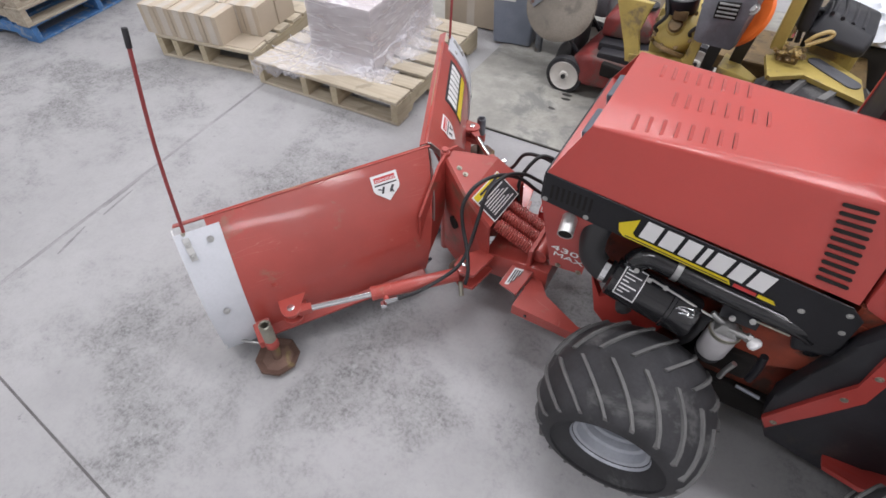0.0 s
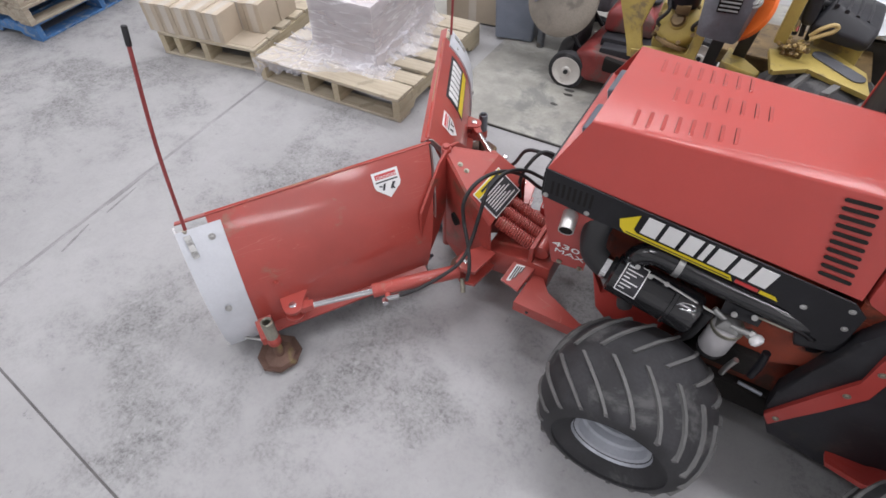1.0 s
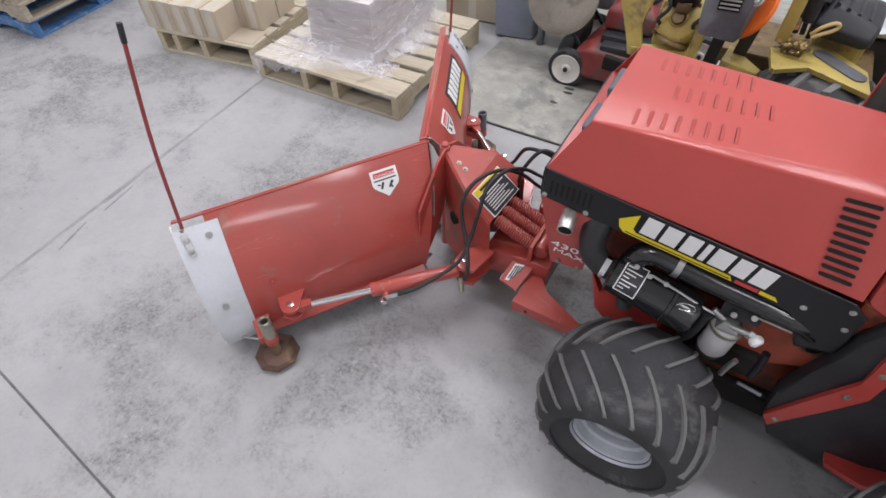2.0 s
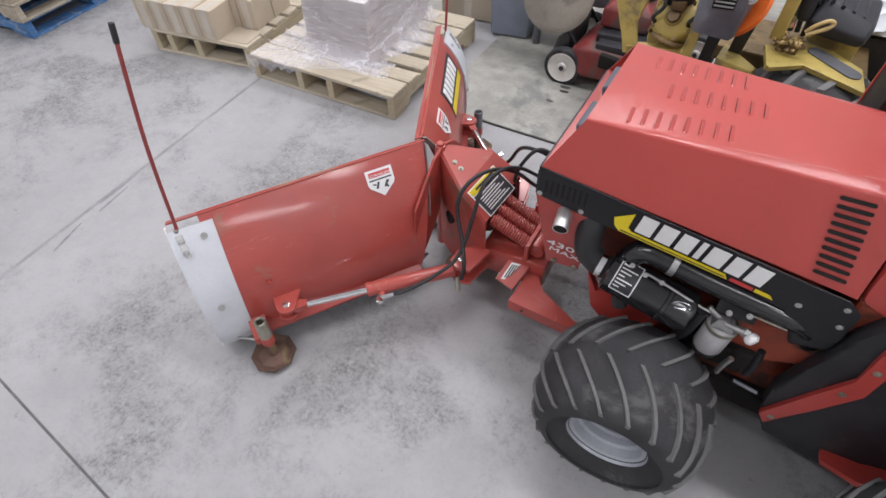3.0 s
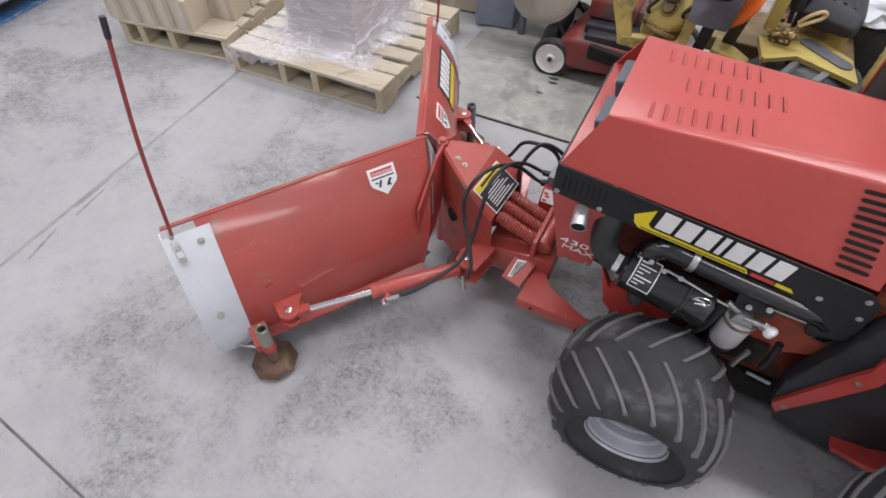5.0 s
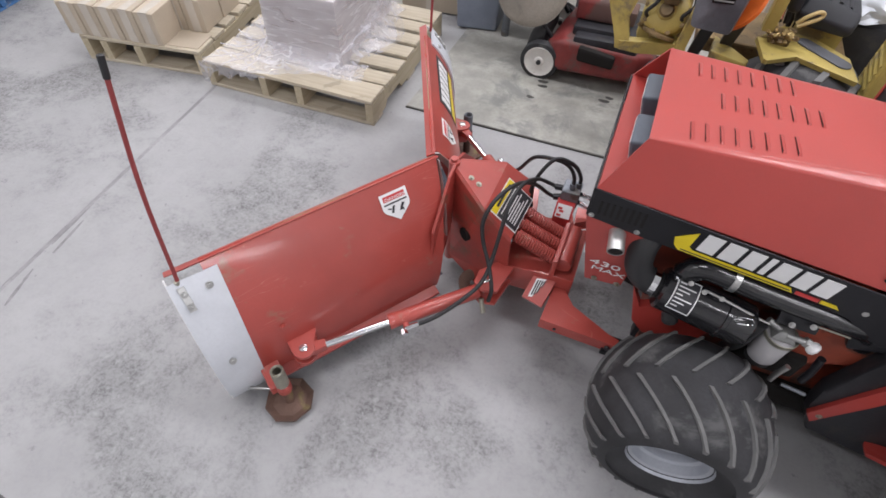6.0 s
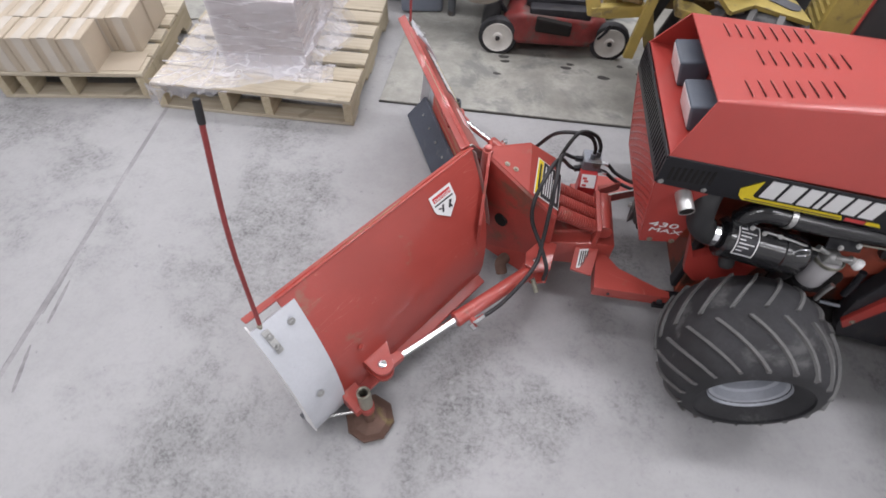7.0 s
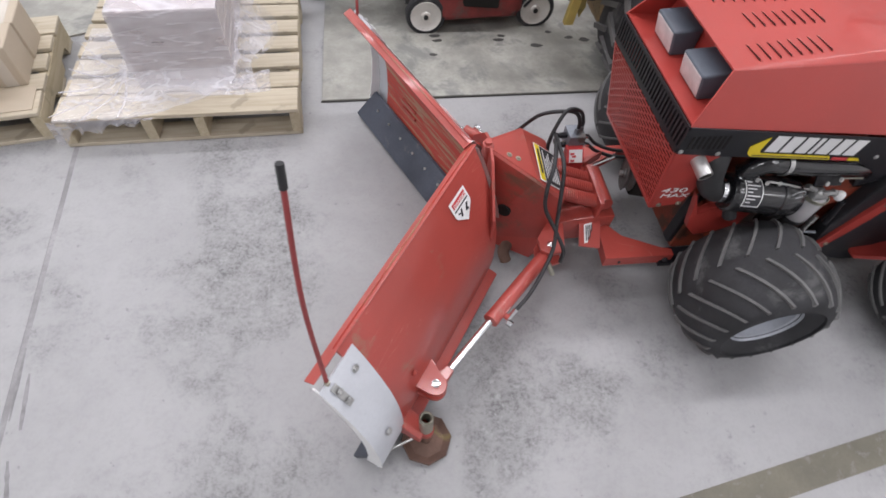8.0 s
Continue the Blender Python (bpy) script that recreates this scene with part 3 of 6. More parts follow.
def build_tractor():
    tr = thing("compact_tractor", (0.6, 0.0, 0.0), "compact red tractor with louvred hood and wide turf tyres", "tractor")
    hood = part("hood", hood_shell(HOOD_X0, HOOD_X1, 0.064), M_RED, tr, "glossy red sheet steel hood with pressed louvers", True)
    louver = louver_mesh()
    for x0, yc, dx, dy in ((0.138, -0.130, 0.0280, 0.0042), (0.190, 0.0, 0.0275, 0.002), (0.135, 0.112, 0.0278, 0.0)):
        for k in range(8):
            piece("louver", louver, hood, at=Matrix.Translation((x0 + dx * k, yc + dy * k, top_z(x0 + dx * k) + 0.0005)) @ Matrix.Rotation(radians(4), 4, "Z"))
    me = bpy.data.meshes.new("slot")
    slot = capsule(0.060, 0.0078, 0.0016)
    bmesh.ops.recalc_face_normals(slot, faces=slot.faces[:])
    slot.to_mesh(me)
    slot.free()
    # slots are raised capsules, their inner shade put into the colour
    me.materials.append(M_DARK)
    for k in range(10):
        s = 0.90 - 0.087 * k
        c = side_point(0.575 + 0.003 * k, s, 0.0035)
        n = (side_point(0.56, 0.5, 1.0) - side_point(0.56, 0.5)).normalized()
        xw = (side_point(0.6, s) - side_point(0.5, s)).normalized()
        yw = n.cross(xw)
        piece("slot", me, hood, at=Matrix.Translation(c) @ Matrix((xw, yw, n)).transposed().to_4x4())
    # recessed lamp bay in the nose
    ledge = [(0.002, -0.233, 0.731), (0.002, 0.233, 0.731), (0.12, 0.228, 0.727), (0.12, -0.228, 0.727)]
    part("lamp_shelf", plate(ledge, 0.004), M_RED, tr)
    part("lamp_bay_back", plate([(0.118, -0.226, 0.727), (0.118, 0.226, 0.727), (0.118, 0.178, 0.840), (0.118, -0.178, 0.840)], 0.004), M_RED, tr)
    for yc in (-0.091, 0.086):
        lamp_bm = hull([(x, yc + sy * w, z) for sy in (-1, 1) for x, z, w in ((0.048, 0.733, 0.056), (0.034, 0.799, 0.056), (0.112, 0.735, 0.054), (0.112, 0.808, 0.054))], 0.007, segments=3)
        lamp = part("headlight", lamp_bm, M_LAMPBOX, tr, "rectangular headlight in a dark grey housing", True)
        face = hull([(x - 0.0015 + d, yc + sy * 0.0505, z) for sy in (-1, 1) for d in (0, 0.006) for x, z in ((0.0471, 0.7385), (0.0352, 0.793))], 0.0018, segments=2)
        part("lens", face, M_LENS, lamp, "frosted pale lamp lens", True)
    # black band under the hood: flank panels, slotted nose
    for sy in (-1, 1):
        flank = [(0.0, low_z(0) + 0.001), (0.0, 0.648), (0.13, 0.632), (0.16, 0.630), (0.50, 0.596), (0.575, 0.578), (0.622, 0.538), (0.665, 0.522), (0.692, 0.545), (0.686, 0.636), (0.655, low_z(0.655) + 0.001)]
        panel = part("side_panel", prism(flank, "y", sy * 0.2405, sy * 0.2365, 0.0012), M_BLACK, tr, "satin black slotted panel under the hood")
        for k in range(8):
            x = 0.018 + 0.0135 * k
            part("slot", box(x, x + 0.006, sy * 0.2412 - 0.0006, sy * 0.2412 + 0.0006, 0.664 - 0.0005 * k, 0.702, 0.0), M_DARK, panel)
        for x, z in ((0.008, 0.655), (0.112, 0.643), (0.588, 0.606), (0.660, 0.640), (0.672, 0.588)):
            bolt("bolt", (x, sy * 0.2405, z), (0, sy, 0), 0.0042, M_STEEL, panel)
    nose = box(-0.004, 0.0, -0.2365, 0.2365, 0.722, 0.73)
    box(-0.004, 0.0, -0.2365, 0.2365, 0.648, 0.664, bm=nose)
    for k in range(31):
        y = -0.2365 + 0.473 * k / 30
        box(-0.004, 0.0, y - 0.0042, y + 0.0042, 0.664, 0.722, bm=nose)
    part("nose_band", nose, M_BLACK, tr, "satin black slotted nose band")
    # near-black box stands in for the shade behind the grille
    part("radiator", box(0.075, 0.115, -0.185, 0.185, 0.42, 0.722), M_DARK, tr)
    # perforated red grille, leaning back towards the floor
    grille = bmesh.new()
    tilt = Matrix.Translation((0.0, 0, 0.646)) @ Matrix.Rotation(-math.atan2(0.05, 0.256), 4, "Y")
    rows, pitch = 20, 0.0121
    reach = lambda z: 0.232 + 0.13 * z  # half the width, z below the top
    for k in range(rows + 1):
        z = -pitch * k
        box(-0.001, 0.001, -reach(z), reach(z), z - 0.0021, z + 0.0021, bm=grille, m=tilt)
        if k < rows:
            for j in range(14):
                y = -reach(z) + 2 * reach(z) * (j + (0.5 if k % 2 else 0.0)) / 13.5
                if y < reach(z) - 0.002:
                    box(-0.001, 0.001, y, y + 0.0055, z - pitch, z, bm=grille, m=tilt)
    for sy in (-1, 1):
        hull([(x, sy * (reach(z) + d), z) for x in (-0.002, 0.003) for z in (-0.248, 0.0) for d in (-0.004, 0.004)], bm=grille, m=tilt)
    box(-0.002, 0.003, -reach(-0.25) - 0.004, reach(-0.25) + 0.004, -0.256, -0.242, bm=grille, m=tilt)
    part("grille", grille, M_RED, tr, "red perforated radiator grille")
    for sy in (-1, 1):
        wall_y = lambda z: 0.2375 - 0.13 * (0.646 - z)
        cheek = [(x, sy * wall_y(z), z) for x, z in ((0.002, 0.646), (0.13, 0.632), (0.145, 0.54), (0.138, 0.408), (0.050, 0.394))]
        panel = part("cheek_panel", plate(cheek if sy > 0 else cheek[::-1], 0.004, 0.001), M_RED, tr, "red sheet panel beside the grille")
        for x, z in ((0.070, 0.410), (0.128, 0.414)):
            bolt("bolt", (x, sy * (wall_y(z) + 0.002), z), (0, sy, -0.13 * sy * sy), 0.005, M_ZINC, panel)
        if sy < 0:
            for word, x, z, size, gap in (("430", 0.042, 0.476, 0.020, 1.8), ("MAX", 0.050, 0.451, 0.0175, 1.6)):
                lettering("lettering", word, (x, -wall_y(z) - 0.0028, z), (1, 0, -0.03), (0.12, -0.13, 1), size, M_WHITE, panel, gap)
    # drive pulley under the nose, on a black bracket
    hub = (0.078, 0.0, 0.318)
    pulley = part("drive_pulley", lathe([(0.0, 0.012), (0.014, 0.012), (0.016, 0.004), (0.046, 0.003), (0.052, 0.008), (0.055, 0.006), (0.042, -0.006), (0.055, -0.018), (0.050, -0.022), (0.0, -0.022)], hub, (-0.96, 0.28, 0), 36), M_PULLEY, tr, "dull steel drive pulley under the nose", True)
    part("hub_nut", rod((0.066, 0.0035, 0.318), (0.058, 0.0058, 0.318), 0.009, seg=6), M_STEEL, pulley)
    part("pulley_bracket", hull([(x, y, z) for x, y in ((0.10, -0.03), (0.10, 0.03), (0.20, -0.06), (0.20, 0.06)) for z in (0.245, 0.39)], 0.006), M_DARK, tr, "black bracket behind the pulley")
    build_logo(tr)
    pipe = lathe([(0.0, 0.002), (0.0165, 0.002), (0.0165, 0.0), (0.019, 0.0), (0.019, 0.065), (0.0, 0.065)], (0.083, -0.280, 0.604), (-0.0075, 0.0515, 0.014), 24)
    exhaust = part("exhaust_pipe", pipe, M_EXHAUST, tr, "short bright steel exhaust outlet", True)
    part("bore", lathe([(0.0, 0.0012), (0.0163, 0.0012)], (0.083, -0.280, 0.604), (-0.0075, 0.0515, 0.014), 24), M_DARK, exhaust)
    build_engine(tr)
    build_body(tr)
    for x, y, near, radius in ((0.366, -0.411, -1, 0.22), (0.366, 0.411, 1, 0.22), (1.058, -0.468, -1, 0.20), (1.12, 0.36, 1, 0.20)):
        build_wheel(tr, x, y, radius, 0.146, near)
    return tr


def build_engine(tr):
    part("engine_block", box(0.16, 0.64, -0.15, 0.17, 0.36, 0.62, 0.02), M_DIRTYRED, tr)
    part("bay_wall", box(0.13, 0.70, -0.12, 0.2, 0.60, 0.70, 0.01), M_BLACK, tr)
    can_a, can_b = Vector((0.211, -0.242, 0.497)), Vector((0.418, -0.256, 0.472))
    way = (can_b - can_a).normalized()
    prof = [(0.0, 0.0), (0.046, 0.0), (0.053, 0.006), (0.053, 0.145), (0.0565, 0.147), (0.0565, 0.155), (0.053, 0.157), (0.052, 0.205), (0.046, 0.213), (0.0, 0.215)]
    can = part("air_cleaner", lathe(prof, can_a, way, 36), M_GLOSS, tr, "gloss black air cleaner canister with a white-lined label", True)
    # label wrapped round the canister
    side = way.cross(Vector((0, 0, 1))).normalized()
    up = side.cross(way)
    def on_can(h, a, r=0.0536):
        return can_a + way * h + r * (math.cos(a) * side + math.sin(a) * up)
    rows = [[on_can(h, radians(a)) for a in range(5, 96, 10)] for h in (0.022, 0.075)]
    label = part("label", sheet(rows, 0.0006), M_INK, can, "black label with white lines")
    for h0, h1, a0, a1 in [(0.022, 0.0245, 5, 95), (0.0725, 0.075, 5, 95), (0.022, 0.075, 5, 8), (0.022, 0.075, 92, 95)] + [(0.028, 0.055 + 0.012 * ((k * 7) % 3 - 1), 18 + 10 * k, 21 + 10 * k) for k in range(7)]:
        rows = [[on_can(h, radians(a0 + (a1 - a0) * j / 6), 0.0545) for j in range(7)] for h in (h0, h1)]
        part("print_line", sheet(rows, 0.0004), M_WHITE, label)
    part("dust_bulb", hose([can_a + way * 0.05 + Vector((0, 0, -0.05)), can_a + way * 0.055 + Vector((0, -0.01, -0.072)), can_a + way * 0.06 + Vector((0, -0.012, -0.085))], 0.02), M_HOSE, tr, "", True)
    part("clip", hose([on_can(0.16, radians(50), 0.058), on_can(0.168, radians(58), 0.068), on_can(0.19, radians(62), 0.068), on_can(0.198, radians(56), 0.058), on_can(0.186, radians(50), 0.064), on_can(0.168, radians(44), 0.06)], 0.0014, 6), M_CHROME, can)
    # intake elbow and the big black duct
    elbow = part("intake_hose", hose([(0.15, -0.20, 0.625), (0.142, -0.225, 0.585), (0.15, -0.236, 0.535), (0.178, -0.237, 0.502), (0.208, -0.235, 0.493)], 0.032, 16), M_HOSE, tr, "ribbed black rubber intake elbow", True)
    part("clamp", lathe([(0.034, 0.0), (0.0355, 0.0), (0.0355, 0.014), (0.034, 0.014)], (0.188, -0.236, 0.499), way, 24, closed=True), M_CHROME, elbow, "bright steel hose clamp")
    duct = part("air_duct", hose([(0.252, -0.222, 0.530), (0.256, -0.226, 0.562), (0.285, -0.228, 0.586), (0.34, -0.228, 0.580), (0.45, -0.226, 0.564), (0.57, -0.222, 0.548), (0.635, -0.212, 0.528), (0.668, -0.195, 0.47)], 0.028, 16), M_GLOSS, tr, "long gloss black air duct", True)
    part("clamp", lathe([(0.029, 0.0), (0.0305, 0.0), (0.0305, 0.012), (0.029, 0.012)], (0.253, -0.223, 0.538), (0.05, -0.05, 1), 24, closed=True), M_CHROME, duct)
    part("clamp", lathe([(0.029, 0.0), (0.0305, 0.0), (0.0305, 0.014), (0.029, 0.014)], (0.335, -0.228, 0.581), (1, 0, -0.12), 24, closed=True), M_STEEL, duct)
    part("cable", hose([(0.30, -0.262, 0.552), (0.36, -0.266, 0.54), (0.43, -0.262, 0.515), (0.47, -0.255, 0.50)], 0.003, 6), M_STEEL, tr)
    for p in ((0.296, -0.264, 0.548), (0.335, -0.265, 0.545), (0.262, -0.262, 0.56)):
        bolt("bolt", p, (0, -0.8, 0.5), 0.0038, M_STEEL, tr)
    # fuel filter: white can under a cast head with brass-white fittings
    top = Vector((0.490, -0.258, 0.482))
    down = Vector((-0.02, 0.02, -1)).normalized()
    filt = part("fuel_filter", lathe([(0.0, 0.0), (0.032, 0.0), (0.0345, 0.006), (0.0345, 0.084), (0.030, 0.094), (0.0, 0.096)], top, down, 32), M_FILTER, tr, "white spin-on fuel filter can", True)
    part("filter_base", lathe([(0.0, 0.086), (0.031, 0.086), (0.031, 0.106), (0.025, 0.111), (0.0, 0.111)], top, down, 28), M_HOSE, filt)
    part("filter_ring", lathe([(0.034, -0.004), (0.037, -0.004), (0.037, 0.006), (0.034, 0.006)], top, down, 32, closed=True), M_ZINC, filt)
    head = hull([top + Vector(v) for v in ((-0.028, -0.024, 0.002), (-0.028, 0.024, 0.002), (0.028, -0.024, 0.002), (0.028, 0.024, 0.002), (-0.015, -0.013, 0.024), (-0.015, 0.013, 0.024), (0.015, -0.013, 0.024), (0.015, 0.013, 0.024))], 0.008)
    rod(top + Vector((0.0, -0.01, 0.016)), top + Vector((0.045, -0.008, 0.012)), 0.008, seg=16, bm=head)
    rod(top + Vector((-0.01, 0.0, 0.016)), top + Vector((-0.042, 0.006, 0.030)), 0.008, seg=16, bm=head)
    part("filter_head", head, M_CAST, filt, "cast aluminium filter head", True)
    part("fitting", rod(top + Vector((0.040, -0.006, 0.012)), top + Vector((0.054, -0.008, 0.008)), 0.012, seg=6, bevel=0.002), M_CAST, filt)
    part("plug", lathe([(0.0, 0.0), (0.011, 0.0), (0.0155, 0.006), (0.0158, 0.014), (0.011, 0.020), (0.0, 0.022)], top + Vector((0.054, -0.008, 0.008)), (0.8, -0.75, -0.1), 20), M_WHITE, filt, "round white plug", True)
    part("bracket", plate([top + Vector(v) for v in ((-0.03, 0.0, 0.036), (0.05, -0.002, 0.036), (0.055, 0.03, 0.085), (-0.03, 0.03, 0.09))], 0.005), M_BLACK, filt)
    for v in ((-0.004, -0.006, 0.05), (0.034, -0.002, 0.06)):
        bolt("bolt", top + Vector(v), (0, -0.8, 0.5), 0.0042, M_STEEL, filt)
    part("shroud", hull([(x, y, z) for x, y, z in ((0.585, -0.235, 0.575), (0.70, -0.235, 0.565), (0.70, -0.235, 0.50), (0.625, -0.235, 0.475), (0.585, -0.15, 0.575), (0.70, -0.15, 0.565), (0.70, -0.15, 0.50), (0.625, -0.15, 0.475))], 0.008), M_BLACK, tr)
    part("mount", box(0.43, 0.60, -0.235, -0.20, 0.30, 0.385, 0.01), M_DARK, tr)
    part("hose", hose([(0.44, -0.26, 0.50), (0.436, -0.262, 0.455), (0.43, -0.258, 0.40), (0.42, -0.24, 0.35)], 0.013), M_HOSE, tr, "", True)
    part("drain_hose", hose([(0.545, -0.275, 0.40), (0.538, -0.278, 0.365), (0.536, -0.28, 0.335)], 0.007), M_STEEL, tr, "", True)
    part("throttle_rod", rod((0.53, -0.258, 0.545), (0.60, -0.252, 0.535), 0.0022, seg=8), M_ZINC, tr)
    part("lever", hose([(0.585, -0.27, 0.46), (0.59, -0.275, 0.41), (0.588, -0.28, 0.37)], 0.009), M_BLACK, tr, "", True)


def build_body(tr):
    # chassis box reaches down to 0.12, hidden, to darken the floor below
    part("chassis", box(0.25, 1.05, -0.17, 0.17, 0.12, 0.36, 0.01), M_DIRTYRED, tr)
    part("front_axle", rod((0.366, -0.34, 0.220), (0.366, 0.34, 0.220), 0.045, seg=16), M_DIRTYRED, tr)
    part("rear_axle", rod((1.045, -0.39, 0.20), (1.11, 0.29, 0.20), 0.045, seg=16), M_DIRTYRED, tr)
    part("rear_frame", box(1.0, 1.75, -0.22, 0.22, 0.24, 0.44, 0.015), M_DIRTYRED, tr)
    for sy in (-1, 1):
        arm = [(0.16, 0.46), (0.20, 0.37), (0.28, 0.43), (0.40, 0.45), (0.36, 0.30), (0.24, 0.27), (0.20, 0.31)]
        part("side_rail", prism([(u, v) for u, v in arm], "y", sy * 0.225, sy * 0.20, 0.003), M_RED, tr, "red steel side rail")
        lower = [(0.50, 0.30), (0.72, 0.42), (0.74, 0.60), (0.60, 0.60), (0.52, 0.48)]
        part("rear_cheek", prism(lower, "y", sy * 0.215, sy * 0.19, 0.003), M_DIRTYRED, tr)
        # black moulded foot guard with a red edge strip
        guard = [(0.672, 0.25), (0.690, 0.19), (0.721, 0.134), (0.868, 0.109), (1.10, 0.095), (1.12, 0.3), (1.05, 0.66), (0.735, 0.66), (0.705, 0.58), (0.685, 0.44), (0.664, 0.32)]
        foot = part("foot_guard", prism(guard, "y", sy * 0.255, sy * 0.21, 0.01), M_PLASTIC, tr, "black moulded foot guard with a red edge strip", True)
        strip = [(0.676, 0.228), (0.700, 0.194), (0.757, 0.340), (0.796, 0.442), (0.791, 0.545), (0.785, 0.64), (0.752, 0.64), (0.752, 0.58), (0.762, 0.480), (0.727, 0.385)]
        part("edge_strip", prism(strip, "y", sy * 0.268, sy * 0.254, 0.003), M_RED, foot, "red edge strip")
        for x, z in ((0.702, 0.235), (0.762, 0.425), (0.772, 0.53)):
            bolt("bolt", (x, sy * 0.268, z), (0, sy, 0), 0.005, M_ZINC, foot)
        rows = [[(x, sy * y, z) for x, y, z in line] for line in (
            ((0.842, 0.262, 0.168), (0.93, 0.250, 0.172), (1.05, 0.240, 0.20), (1.20, 0.240, 0.30)),
            ((0.844, 0.277, 0.166), (0.915, 0.298, 0.198), (1.00, 0.330, 0.28), (1.12, 0.380, 0.40)),
            ((0.848, 0.290, 0.164), (0.898, 0.345, 0.228), (0.955, 0.415, 0.372), (1.04, 0.510, 0.46)))]
        part("step_fender", sheet(rows, 0.012), M_RED, tr, "red step fender over the rear tyre", True)
    part("pump_post", box(0.235, 0.270, -0.16, -0.12, 0.14, 0.40, 0.006), M_PLASTIC, tr)
    part("hydraulic_tube", rod((0.592, -0.24, 0.275), (0.65, -0.245, 0.272), 0.005, seg=12), M_GREYSTEEL, tr)
    # cowl behind the hood, seat deck, steering wheel
    cowl = hull([(0.672, sy * y, z) for sy in (-1, 1) for y, z in ((0.222, 0.655), (0.176, 0.846))] + [(0.80, sy * y, z) for sy in (-1, 1) for y, z in ((0.22, 0.60), (0.175, 0.875))], 0.012)
    part("cowl", cowl, M_RED, tr, "red dash cowl behind the hood", True)
    part("cowl_skirt", hull([(x, sy * y, z) for sy in (-1, 1) for x, y, z in ((0.672, 0.215, 0.66), (0.80, 0.215, 0.61), (0.70, 0.20, 0.42), (0.90, 0.20, 0.40), (0.90, 0.20, 0.60))], 0.01), M_DIRTYRED, tr)
    part("steering_column", rod((0.72, 0.03, 0.85), (0.745, 0.03, 0.935), 0.025, seg=16), M_BLACK, tr)
    c, ax = Vector((0.75, 0.03, 0.945)), Vector((0.45, 0, 0.9)).normalized()
    u, v = ax.cross(Vector((0, 1, 0))).normalized(), Vector((0, 1, 0))
    ring = [c + 0.165 * (math.cos(a) * u + math.sin(a) * v) for a in [2 * math.pi * k / 40 for k in range(41)]]
    wheel = part("steering_wheel", hose(ring, 0.014, 12, straight=True), M_PLASTIC, tr, "black steering wheel", True)
    for a in (0.5, 2.6, 4.7):
        part("spoke", rod(c, c + 0.16 * (math.cos(a) * u + math.sin(a) * v), 0.008, seg=8), M_PLASTIC, wheel)
    guard = [(0.608, 0.245, 0.55), (0.609, 0.412, 0.60), (0.616, 0.426, 0.89), (0.618, 0.38, 0.95), (0.618, 0.245, 0.95)]
    fender = part("foot_guard", plate(guard[::-1], 0.02, 0.004), M_PLASTIC, tr, "black foot guard with a red edge", True)
    lo, hi = Vector(guard[1]), Vector(guard[2])
    part("edge_strip", hull([p + Vector(d) for p in (lo, hi) for d in ((-0.003, -0.004, 0), (-0.003, 0.008, 0), (0.024, -0.004, 0), (0.024, 0.008, 0))], 0.002), M_RED, fender, "red edge")
    part("rear_deck", box(0.90, 1.75, -0.26, 0.26, 0.44, 0.56, 0.03), M_RED, tr, "", True)
    # added block: keeps light off the floor beneath the tractor
    part("belly_shade_block", box(0.46, 1.0, -0.20, 0.20, 0.115, 0.20, 0.01), M_DARK, tr, "near-black block added under the body to deepen the shade")
    seat = part("seat", hull([(x, sy * y, z) for sy in (-1, 1) for x, y, z in ((1.12, 0.20, 0.57), (1.12, 0.20, 0.66), (1.50, 0.22, 0.57), (1.50, 0.22, 0.68))], 0.03, segments=3), M_SEAT, tr, "black vinyl seat", True)
    part("backrest", hull([(x, sy * y, z) for sy in (-1, 1) for x, y, z in ((1.46, 0.21, 0.66), (1.56, 0.21, 0.66), (1.56, 0.19, 1.02), (1.64, 0.19, 1.02))], 0.03, segments=3), M_SEAT, seat, "", True)
    for sy in (-1, 1):
        arc = [(1.10 + 0.30 * math.cos(a), 0.23 + 0.30 * math.sin(a)) for a in [math.pi * (0.08 + 0.52 * k / 8) for k in range(9)]]
        inner = [(1.10 + 0.285 * math.cos(a), 0.23 + 0.285 * math.sin(a)) for a in [math.pi * (0.08 + 0.52 * k / 8) for k in range(8, -1, -1)]]
        part("fender", prism(arc + inner, "y", sy * 0.27, sy * 0.52, 0.004), M_RED, tr, "red rear fender", True)


build_tractor()


# ---- the V-shaped snow plow on the tractor's nose ----
PROFILE = [(0.10, 0.148), (0.14, 0.150), (0.20, 0.143), (0.26, 0.130), (0.32, 0.110), (0.38, 0.082), (0.44, 0.047), (0.48, 0.019), (0.505, 0.0)]  # height, depth behind the top edge
PROFILE_FAR = [(0.10, 0.100), (0.20, 0.106), (0.28, 0.104), (0.34, 0.095), (0.40, 0.074), (0.45, 0.045), (0.485, 0.016), (0.505, 0.0)]


